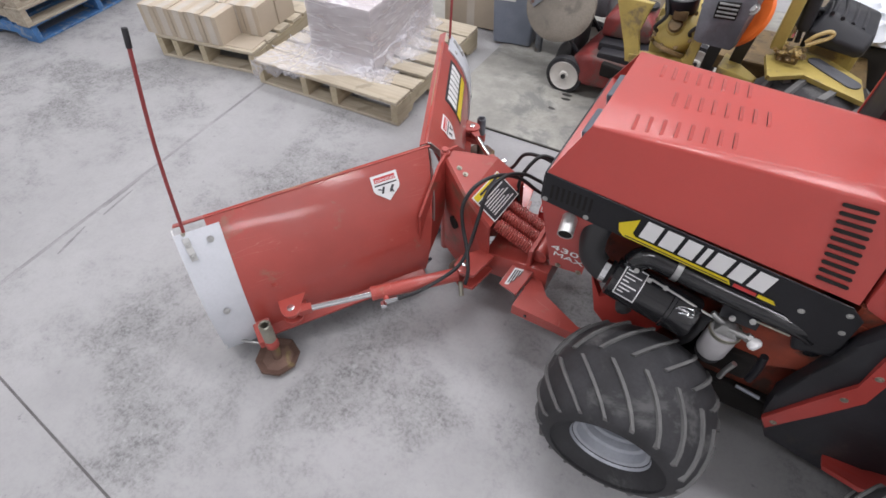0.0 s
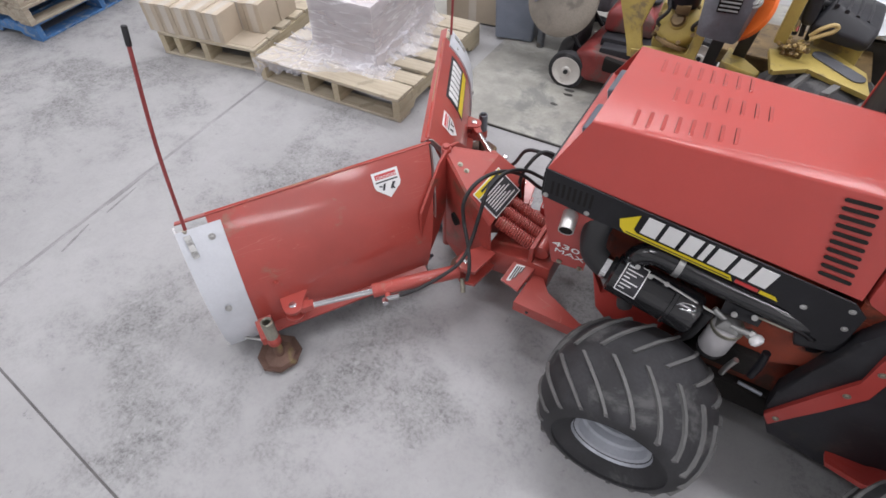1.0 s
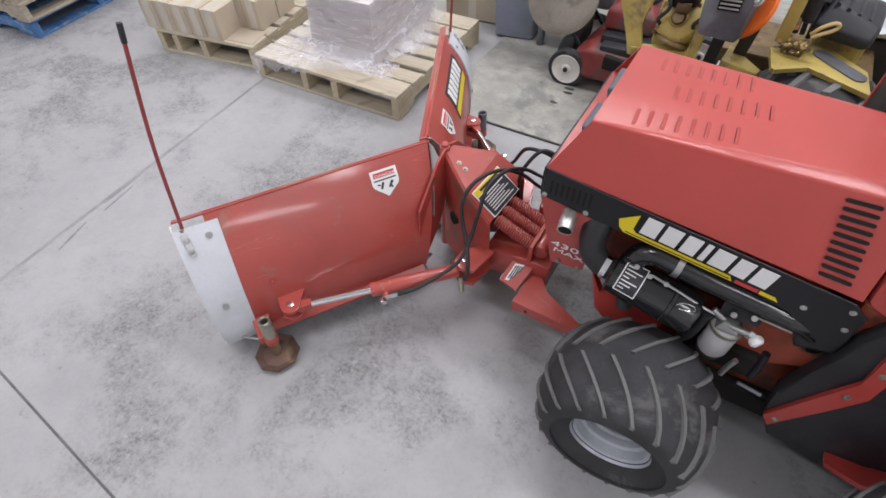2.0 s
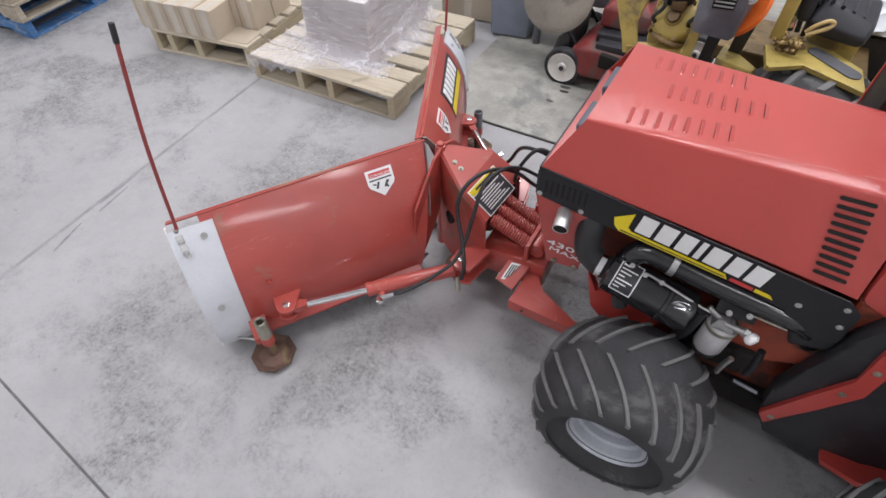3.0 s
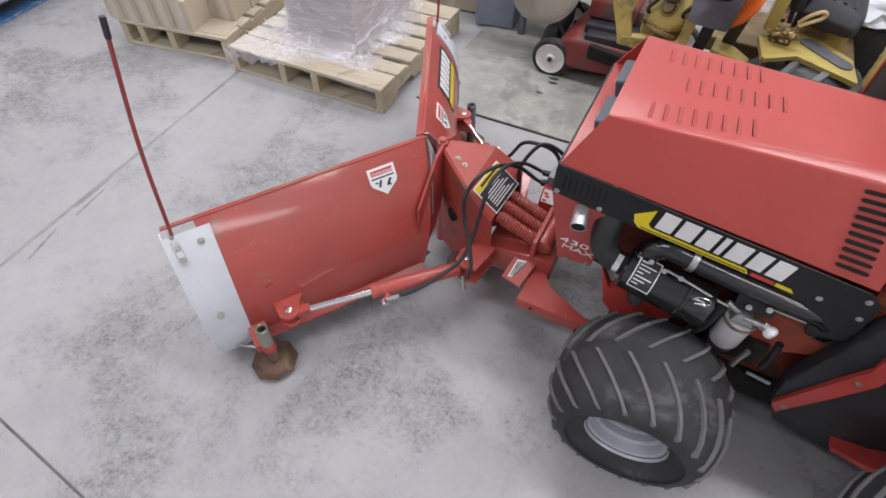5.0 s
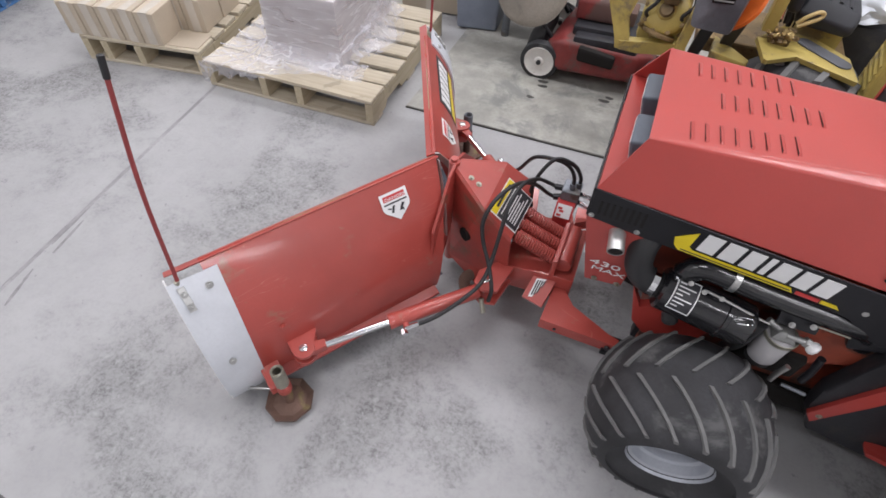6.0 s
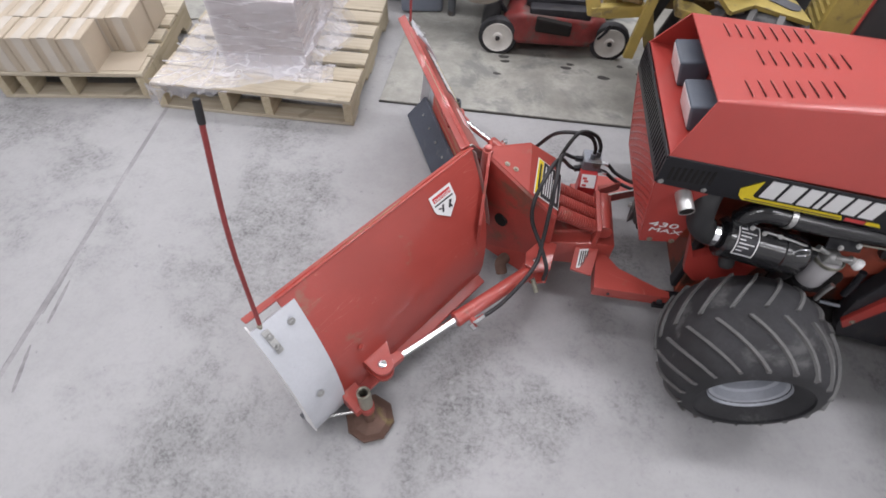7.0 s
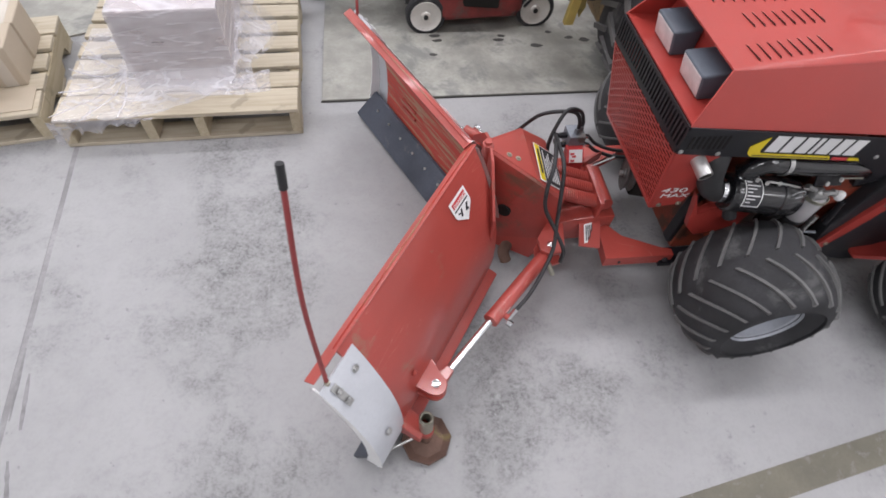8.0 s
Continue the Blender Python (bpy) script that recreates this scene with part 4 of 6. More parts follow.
class Wing:
    """Places on a plow wing: a along it from the hinge, d behind its top edge, z up."""

    def __init__(self, hinge, along, back, curl=1.0):
        self.curl = curl
        self.profile = PROFILE if curl == 1.0 else PROFILE_FAR
        self.over = 0.0 if curl == 1.0 else 0.03
        self.sag = (0.006, 0.017) if curl == 1.0 else (0.0, 0.0)
        self.o, self.n, self.r = Vector((*hinge, 0)), Vector((*along, 0)).normalized(), Vector((*back, 0)).normalized()

    def at(self, a, d, z):
        return self.o + self.n * a + self.r * d + Vector((0, 0, z))

    def drop(self, a, z):
        """How far the crest has sunk at this place along the wing."""
        return max(0.0, (z - 0.25) / 0.255) * (self.sag[0] + self.sag[1] * a / 0.785)

    def skin(self, a, z, out=0.0):
        return self.at(a, between(self.profile, z) + out, z - self.drop(a, z))


def build_wing(plow, w, length, near):
    zs = [0.10 + 0.405 * k / 18 for k in range(19)]
    inner = lambda z: 0.005 + 0.085 * (0.505 - z) / 0.4
    rows = [[w.skin(inner(z) + (length - 0.09 - inner(z)) * k / 12, z) for k in range(13)] for z in zs]
    front = [[p - w.r * 0.006 for p in row] for row in rows]
    board = part("moldboard", sheet(rows, 0.0035), M_PLOW, plow, "curved red steel moldboard wing", True)
    part("wear_face", sheet([[p - w.r * 0.003 for p in row] for row in front], 0.002), M_WORN, board, "scraped dirty front face", True)
    lip = hull([w.at(a, d, z - w.drop(a, z)) for a in (-0.004, length - 0.006) for d, z in ((0.002, 0.501), (0.003, 0.5065), (-0.024, 0.494), (-0.023, 0.488))], 0.0015)
    part("top_lip", lip, M_PLOW, board, "bent top lip", True)
    rows = [[w.skin(inner(z) - 0.002, z, d) for d in (-0.014, 0.0, 0.010)] for z in [0.30 + 0.20 * k / 8 for k in range(9)]]
    part("bare_edge", sheet(rows, 0.004), M_STEEL, board, "worn bare steel edge at the hinge", True)
    # pale grey end plate
    inset = lambda z: 0.106 + 0.018 * (z - 0.055) / 0.432
    rows = [[w.skin(length - inset(z) * (1 - k / 4), z, 0.0045) for k in range(5)] for z in [0.055 + 0.432 * k / 18 for k in range(19)]]
    for row, z in zip(rows, [0.055 + 0.445 * k / 18 for k in range(19)]):
        if z < 0.10:
            for p in row:
                p -= w.r * (0.10 - z) * 0.3
    end = part("end_plate", sheet(rows, 0.006), M_BARE, board, "pale grey bolted end plate", True)
    for a, z in ((length - 0.088, 0.458), (length - 0.052, 0.240)):
        n = Vector((w.r.x, w.r.y, 0.35))
        bolt("bolt", w.skin(a, z, 0.011), n, 0.0062, M_STEEL, end)
    # lower angle iron and inner gusset
    iron = hull([w.at(a, d, z) for a in (0.10, length - 0.12) for d, z in ((0.150 * w.curl - 0.015, 0.10), (0.150 * w.curl + 0.028, 0.088), (0.150 * w.curl - 0.015, 0.112), (0.150 * w.curl + 0.028, 0.097))], 0.003)
    part("lower_flange", iron, M_GRIMY, board)
    if near:
        bolt("bolt", w.skin(0.583, 0.262, 0.004), Vector((w.r.x, w.r.y, 0.2)), 0.006, M_PLOW, board)
    rib = [w.at(a, d * w.curl, z) for a, d, z in ((0.03, -0.002, 0.50), (0.035, 0.10, 0.44), (0.06, 0.17, 0.30), (0.09, 0.185, 0.10), (0.09, 0.14, 0.10), (0.06, 0.09, 0.32))]
    if not near:
        part("gusset", plate(rib, 0.008, 0.002), M_PLOW, board)
    # cutting edge, leaning forward to the floor
    foot_d = 0.150 * w.curl - 0.012
    edge = hull([w.at(a, foot_d + d, z) for a, d, z in [(a0, d, z) for a0 in (0.06,) for d, z in ((0.0, 0.125), (-0.012, 0.125), (-0.068, 0.012), (-0.082, 0.016))] + [(length - 0.008, 0.0, 0.125), (length - 0.008, -0.012, 0.125), (length + w.over, -0.068, 0.012), (length + w.over, -0.082, 0.016)]], 0.002)
    cut = part("cutting_edge", edge, M_EDGESTEEL, board, "blue-black steel cutting edge")
    for k in range(7):
        a = 0.12 + (length - 0.2) * k / 6
        bolt("bolt", w.at(a, foot_d - 0.034, 0.088), -w.r + Vector((0, 0, 0.5)), 0.006, M_STEEL, cut, False)
    # fold is whiter than the end plate: its brightness is in the colour
    zs = [0.075 + 0.42 * k / 14 for k in range(15)]
    fold = [[w.skin(length + 0.001, z, 0.002 - d * (0.3 + 1.5 * (0.505 - z) / 0.42)) for d in (0.0, 0.012, 0.024)] for z in zs]
    part("end_fold", sheet(fold, 0.004), M_WHITE, board, "folded rim of the end plate, coloured whiter to look lit", True)
    # marker rod with a black tip, on a zinc bracket
    foot = plate([w.skin(length - 0.036, 0.478, 0.012), w.skin(length - 0.018, 0.478, 0.012), w.skin(length - 0.022, 0.418, 0.012), w.skin(length - 0.039, 0.418, 0.012)], 0.004, 0.001)
    tab = part("rod_bracket", foot, M_STEEL, board, "zinc plated marker bracket")
    for z in (0.462, 0.432):
        bolt("bolt", w.skin(length - 0.029, z, 0.0155), Vector((w.r.x, w.r.y, 0.4)), 0.0052, M_STEEL, tab)
    p0 = w.at(length - 0.026, 0.018, 0.462 - w.drop(length, 0.462))
    tip = Vector((-0.858, -0.567, 0.992)) if near else p0 + Vector((0.02, 0.02, 0.58))
    mid = p0.lerp(tip, 0.5) + (Vector((-0.011, -0.003, 0.0)) if near else Vector((0, 0, 0)))
    stick = part("marker_rod", hose([p0, mid, tip], 0.0050, 8), surface_red_rod, plow, "thin dull red marker rod with a black tip", True)
    way = (tip - mid).normalized()
    part("tip", rod(tip - way * 0.035, tip + way * 0.008, 0.0066, seg=14, bevel=0.002), M_HOSE, stick, "black rubber tip", True)
    part("ferrule", rod(p0 - Vector((0, 0, 0.03)), p0 + Vector((0, 0, 0.025)), 0.0065, seg=12), M_ZINC, stick)
    # warning decals
    def decal(a, z, wide, high):
        """A five-sided sticker that follows the curved steel, its point down."""
        def strip(u0, u1, v0, v1, out, point=False):
            rows = []
            for k in range(9):
                v = v0 + (v1 - v0) * k / 8
                f = min(1.0, max(0.02, (v + 0.5) / 0.42)) if point else 1.0
                rows.append([w.skin(a + (u0 + (u1 - u0) * j / 4) * f * wide, z + v * high, 0.0045 + out) for j in range(5)])
            return sheet(rows, 0.0006)
        sticker = part("warning_decal", strip(-0.5, 0.5, -0.5, 0.5, 0.0, True), M_WHITE, board, "white five-sided warning decal with a red header")
        part("header", strip(-0.40, 0.40, 0.24, 0.42, 0.001), M_DECALRED, sticker)
        part("rule", strip(-0.42, 0.42, 0.12, 0.17, 0.001), M_INK, sticker)
        x_way = -w.n if near else w.n
        start = w.skin(a + (0.36 if near else -0.36) * wide, z + 0.275 * high, 0.0066)
        up_way = w.skin(a, z + 0.38 * high) - w.skin(a, z + 0.28 * high)
        lettering("lettering", "DANGER", start, x_way, up_way, high * 0.11, M_WHITE, sticker, 1.45)
        at = lambda u, v: w.skin(a + u * wide, z + v * high, 0.0062)
        for shape in ([(-0.30, 0.03), (-0.20, 0.06), (-0.06, -0.16), (-0.12, -0.20)], [(-0.24, -0.20), (-0.18, -0.22), (-0.10, -0.06), (-0.17, -0.04)], [(0.06, 0.06), (0.14, 0.07), (0.24, -0.16), (0.16, -0.18)], [(0.20, 0.0), (0.32, 0.04), (0.34, 0.0), (0.22, -0.05)]):
            part("mark", plate([at(u, v) for u, v in shape], 0.0006), M_INK, sticker)
    decal(0.17, 0.440 if near else 0.432, 0.086, 0.074)
    if not near:
        def strip(u0, u1, v0, v1, out):
            return sheet([[w.skin(0.30 + (u0 + (u1 - u0) * j / 4) * 0.29, 0.365 + (v0 + (v1 - v0) * k / 6) * 0.105, 0.0045 + out) for j in range(5)] for k in range(7)], 0.0006)
        sign = part("decal", strip(0, 1, 0, 1, 0.0), M_INK, board, "black and yellow decal with white blocks")
        part("bar", strip(0.03, 0.97, 0.06, 0.36, 0.001), M_YELLOW, sign)
        for k in range(7):
            part("block", strip(0.07 + 0.126 * k, 0.17 + 0.126 * k, 0.45, 0.92, 0.001), M_WHITE, sign)


def build_skid(plow, w, a, d0, sleeve, height=0.195):
    """An octagonal skid shoe on an adjustable tube."""
    foot = w.at(a, d0, 0.0)
    top = foot + Vector((-0.006, 0.008, height))
    plate_bm = lathe([(0.0, 0.006), (0.058, 0.004), (0.072, 0.018), (0.070, 0.026), (0.05, 0.016), (0.03, 0.022), (0.0, 0.024)], foot, (0, 0, 1), 8)
    shoe = part("skid_shoe", plate_bm, M_RUST, plow, "rusty eight-sided skid shoe")
    part("stem", rod(foot + Vector((0, 0, 0.018)), foot.lerp(top, 0.55), 0.015, seg=16), M_RUST, shoe, "", True)
    tube = lathe([(0.012, 0.0), (0.019, 0.0), (0.019, 0.086), (0.0155, 0.090), (0.012, 0.086), (0.012, 0.05)], foot.lerp(top, 0.53), (top - foot), 24)
    part("sleeve", tube, sleeve, shoe, "scraped steel sleeve", True)
    part("sleeve_band", lathe([(0.0195, 0.0), (0.021, 0.002), (0.021, 0.034), (0.0195, 0.036)], foot.lerp(top, 0.42), (top - foot), 24), M_PLOW, shoe, "", True)
    if w.curl == 1.0:
        pin = rod(foot + Vector((0, 0, 0.092)), foot + Vector((-0.128, -0.039, 0.074)), 0.0040, seg=10)
        rod(foot + Vector((-0.120, -0.037, 0.060)), foot + Vector((-0.120, -0.037, 0.090)), 0.0026, seg=8, bm=pin)
        part("hitch_pin", pin, M_STEEL, shoe, "bare steel hitch pin")
    mount = hull([w.at(a + s, d, z) for s in (-0.018, 0.034) for d, z in ((0.145 * w.curl, 0.085), (0.145 * w.curl, 0.150), (d0 - 0.004, 0.085), (d0 - 0.004, 0.118))], 0.004)
    part("skid_mount", mount, M_PLOW, plow)


def build_ram(plow, pin, root):
    """A hydraulic ram from a pin on the wing to the centre frame."""
    pin, root = Vector(pin), Vector(root)
    way = (root - pin).normalized()
    full = (root - pin).length
    barrel = part("ram_barrel", rod(pin + way * full * 0.46, root - way * 0.02, 0.0225, seg=24, bevel=0.003), M_PLOW, plow, "red hydraulic ram barrel", True)
    part("rod", rod(pin + way * 0.05, pin + way * full * 0.47, 0.0105, seg=20), M_CHROME, barrel, "chromed piston rod", True)
    part("gland", rod(pin + way * full * 0.45, pin + way * full * 0.48, 0.0235, seg=24, bevel=0.002), M_PLOW, barrel, "", True)
    part("clevis", hull([pin + way * s + Vector((0, 0, z)) + way.cross(Vector((0, 0, 1))) * c for s, c in ((0.02, 0.018), (0.02, -0.018), (0.062, 0.012), (0.062, -0.012)) for z in (-0.012, 0.012)], 0.003), M_PLOW, barrel)
    out = way.cross(Vector((0, 0, 1))) * (-1 if root.y < 0 else 1)
    port = pin + way * full * 0.53
    tee = rod(port, port + Vector((0, 0, -0.006)) - out * 0.034, 0.009, seg=12)
    part("port", tee, M_PLOW, barrel)
    elbow = port - out * 0.036 + Vector((0, 0, -0.006))
    part("elbow", rod(elbow - way * 0.006, elbow + way * 0.034, 0.0085, seg=6), M_CHROME, barrel)
    part("nut", rod(elbow - out * 0.002 - way * 0.012, elbow - out * 0.02 - way * 0.012, 0.0105, seg=6, bevel=0.0015), M_CHROME, barrel)
    return elbow + way * 0.03, root - way * 0.03


def build_plow():
    plow = thing("snow_plow", (-0.40, 0.0, 0.0), "red two-winged snow plow bolted to the tractor nose", "snow plow")
    near = Wing((-0.45, -0.03), (-0.558, -0.83), (0.83, -0.558))
    far = Wing((-0.463, -0.022), (-0.432, 0.902), (0.902, 0.432), 0.68)
    build_wing(plow, near, 0.785, True)
    build_wing(plow, far, 0.755, False)
    build_skid(plow, near, 0.652, 0.213, M_ZINC)
    build_skid(plow, far, 0.575, 0.172, M_GREYSTEEL, 0.225)
    # ears that hold the ram pins
    for w, a, pin in ((near, 0.53, Vector((-0.609, -0.599, 0.178))), (far, 0.48, Vector((-0.548, 0.467, 0.218)))):
        for z in (pin.z - 0.027, pin.z + 0.008):
            c = Vector((pin.x, pin.y, 0))
            ear = [w.at(a - 0.035, 0.13 * w.curl, 0), w.at(a + 0.062, 0.13 * w.curl, 0)] + [c + 0.031 * (math.cos(t) * w.n + math.sin(t) * w.r) for t in [math.pi * (-0.05 + 1.1 * j / 8) for j in range(9)]]
            part("ear", prism([(p.x, p.y) for p in ear], "z", z, z + 0.012, 0.003), M_PLOW, plow)
        part("pin", rod((pin.x, pin.y, pin.z - 0.035), (pin.x, pin.y, pin.z + 0.025), 0.012, seg=20, bevel=0.002), M_CHROME, plow, "bright steel hinge pin", True)
    ram_a = build_ram(plow, (-0.609, -0.599, 0.180), (-0.215, -0.215, 0.205))
    build_ram(plow, (-0.548, 0.467, 0.220), (-0.215, 0.175, 0.215))
    build_centre(plow)
    build_hoses(plow, ram_a)


def build_centre(plow):
    """The tapering box between the wings, its spring bank and the lift arms."""
    part("pivot_post", rod((-0.405, -0.005, 0.03), (-0.405, -0.005, 0.480), 0.017, seg=24, bevel=0.005), M_PLOW, plow, "", True)
    part("pivot_nut", rod((-0.405, -0.005, 0.479), (-0.405, -0.005, 0.490), 0.012, seg=8, bevel=0.002), M_PLOW, plow)
    for sy in (-1, 1):
        side = [(-0.40, sy * 0.012, 0.468), (-0.27, sy * 0.105, 0.425), (-0.175, sy * 0.125, 0.355), (-0.165, sy * 0.13, 0.17), (-0.22, sy * 0.125, 0.06), (-0.40, sy * 0.012, 0.06)]
        cheek = part("frame_cheek", plate(side if sy < 0 else side[::-1], 0.01, 0.002), M_GRIMY, plow, "grimy red steel frame cheek")
        if sy < 0:
            c = Vector((-0.330, -0.064, 0.250))
            nn = Vector((-0.58, -0.81, 0)).normalized()
            # no hole is cut: a near-black disc gives its shade
            part("hole", rod(c, c + nn * 0.0118, 0.023, seg=24), M_DARK, cheek, "dark disc drawn as the shaded round hole in the cheek")
    for sy in (-1, 1):
        ear = [(sy * 0.008, 0.482), (sy * 0.060, 0.462), (sy * 0.182, 0.340), (sy * 0.200, 0.108), (sy * 0.150, 0.108), (sy * 0.075, 0.175), (sy * 0.03, 0.24)]
        part("hinge_plate", prism(ear, "x", -0.403, -0.394, 0.0015), M_GRIMY, plow, "grimy red hinge plate")
    top = bmesh.new()
    plate([(-0.40, -0.012, 0.470), (-0.27, -0.105, 0.427), (-0.27, 0.105, 0.427), (-0.40, 0.012, 0.470)], 0.008, bm=top)
    plate([(-0.27, -0.105, 0.427), (-0.175, -0.125, 0.357), (-0.175, 0.125, 0.357), (-0.27, 0.105, 0.427)], 0.008, bm=top)
    lid = part("frame_top", top, M_PLOW, plow, "sloping red top plate")
    for x, y in ((-0.342, -0.026), (-0.315, -0.034)):
        bolt("bolt", (x, y, between([(-0.40, 0.470), (-0.27, 0.427)], x) + 0.001), (0.3, 0, 1), 0.0055, M_ZINC, lid)
    o, ux, uy = Vector((-0.258, -0.100, 0.4185)), Vector((0.084, 0.0, -0.062)), Vector((0.01, 0.155, 0.0))
    n = ux.cross(uy).normalized() * 0.003
    q = lambda u, v, h=0.0: o + ux * u + uy * v + n * (1 + h)
    quad = lambda u0, u1, v0, v1, h: plate([q(u0, v0, h), q(u1, v0, h), q(u1, v1, h), q(u0, v1, h)], 0.0008)
    sign = part("warning_plate", quad(0, 1, 0, 1, 0), M_WHITE, lid, "warning plate with yellow header and black text panel")
    part("header", quad(0.03, 0.22, 0.03, 0.97, 0.4), M_YELLOW, sign)
    part("text_panel", quad(0.25, 0.97, 0.03, 0.97, 0.4), M_INK, sign)
    for k in range(7):
        part("print_line", quad(0.32 + 0.085 * k, 0.355 + 0.085 * k, 0.12, 0.88 - 0.1 * ((k * 5) % 3), 0.8), M_WHITE, sign)
    part("print_mark", quad(0.09, 0.16, 0.2, 0.85, 0.8), M_INK, sign)
    # spring bank
    for y in (-0.085, -0.035, 0.015):
        a, b = Vector((-0.172, y, 0.338)), Vector((-0.042, y + 0.004, 0.285))
        way = (b - a).normalized()
        u = way.cross(Vector((0, 1, 0))).normalized()
        v = way.cross(u)
        turns, steps = 17, 12
        line = [a + (b - a) * (k / (turns * steps)) + 0.0185 * (math.cos(2 * math.pi * k / steps) * u + math.sin(2 * math.pi * k / steps) * v) for k in range(turns * steps + 1)]
        part("coil_spring", hose(line, 0.0036, 6, straight=True), M_PLOW, plow, "red painted trip spring", True)
        part("spring_core", rod(a, b, 0.0145, seg=12), M_DIRTYRED, plow)
    part("spring_plate", hull([(x, y, z) for y in (-0.12, 0.05) for x, z in ((-0.044, 0.315), (-0.03, 0.318), (-0.03, 0.235), (-0.046, 0.235))], 0.003), M_PLOW, plow)
    part("trip_tube", rod((-0.015, -0.10, 0.285), (-0.015, 0.05, 0.285), 0.026, seg=24, bevel=0.003), M_PLOW, plow, "", True)
    part("cross_box", hull([(x, sy * y, z) for sy in (-1, 1) for x, y, z in ((-0.19, 0.12, 0.13), (-0.19, 0.12, 0.23), (0.03, 0.115, 0.14), (0.03, 0.115, 0.245), (-0.03, 0.12, 0.25))], 0.006), M_PLOW, plow, "", True)
    for sy in (-1, 1):
        lug = [(-0.245, sy * 0.18), (-0.20, sy * 0.12), (-0.15, sy * 0.13), (-0.17, sy * 0.235), (-0.215, sy * 0.245), (-0.245, sy * 0.225)]
        for z in (0.165, 0.228):
            part("ram_lug", prism(lug, "z", z, z + 0.012, 0.002), M_PLOW, plow)
        part("ram_pin", rod((-0.213, sy * 0.212, 0.155), (-0.213, sy * 0.212, 0.25), 0.011, seg=16, bevel=0.002), M_CHROME, plow, "", True)
        top_o = [(-0.028, sy * 0.248), (-0.018, sy * 0.10), (0.02, sy * 0.12), (0.05, sy * 0.165), (0.17, sy * 0.222), (0.20, sy * 0.226), (0.20, sy * 0.25)]
        arm = part("lift_arm", prism(top_o, "z", 0.158, 0.20, 0.002), M_PLOW, plow, "red steel lift arm")
        bolt("bolt", (0.02, sy * 0.25, 0.18), (0, sy, 0), 0.005, M_INK, arm, False)
        bolt("bolt", (0.175, sy * 0.25, 0.18), (0, sy, 0), 0.009, M_INK, arm, False)
        wing_plate = [(-0.10, sy * 0.19, 0.198), (-0.035, sy * 0.205, 0.198), (-0.015, sy * 0.11, 0.232), (-0.085, sy * 0.10, 0.232)]
        tag = part("tag_plate", plate(wing_plate if sy < 0 else wing_plate[::-1], 0.012, 0.002), M_PLOW, plow, "red tag plate")
        if sy < 0:
            o, u, v = Vector((-0.083, -0.186, 0.2025)), Vector((0.042, 0.009, 0.0)), Vector((0.008, 0.058, 0.0235))
            lab = part("label", plate([o, o + u, o + u + v, o + v], 0.0008), M_WHITE, tag, "small white printed label")
            for k in range(5):
                s = 0.12 + 0.16 * k
                part("print_line", plate([o + u * s + v * 0.1 + Vector((0, 0, 0.0008)), o + u * (s + 0.1) + v * 0.1 + Vector((0, 0, 0.0008)), o + u * (s + 0.1) + v * 0.9 + Vector((0, 0, 0.0008)), o + u * s + v * 0.9 + Vector((0, 0, 0.0008))], 0.0005), M_INK, lab)
    part("hitch_plate", prism([(0.16, -0.26), (0.16, -0.20), (0.30, -0.20), (0.30, -0.26)], "z", 0.15, 0.172, 0.004), M_BLACK, plow)
    part("hook", hose([(-0.30, -0.12, 0.03), (-0.31, -0.10, 0.06), (-0.29, -0.075, 0.07)], 0.02), M_RUST, plow, "", True)
    # far lever to the tractor
    part("lift_lever", hull([(-0.02, 0.10, 0.235), (-0.02, 0.10, 0.27), (0.06, 0.15, 0.235), (0.06, 0.15, 0.275), (0.06, 0.165, 0.235), (-0.02, 0.125, 0.27)], 0.003), M_PLOW, plow)


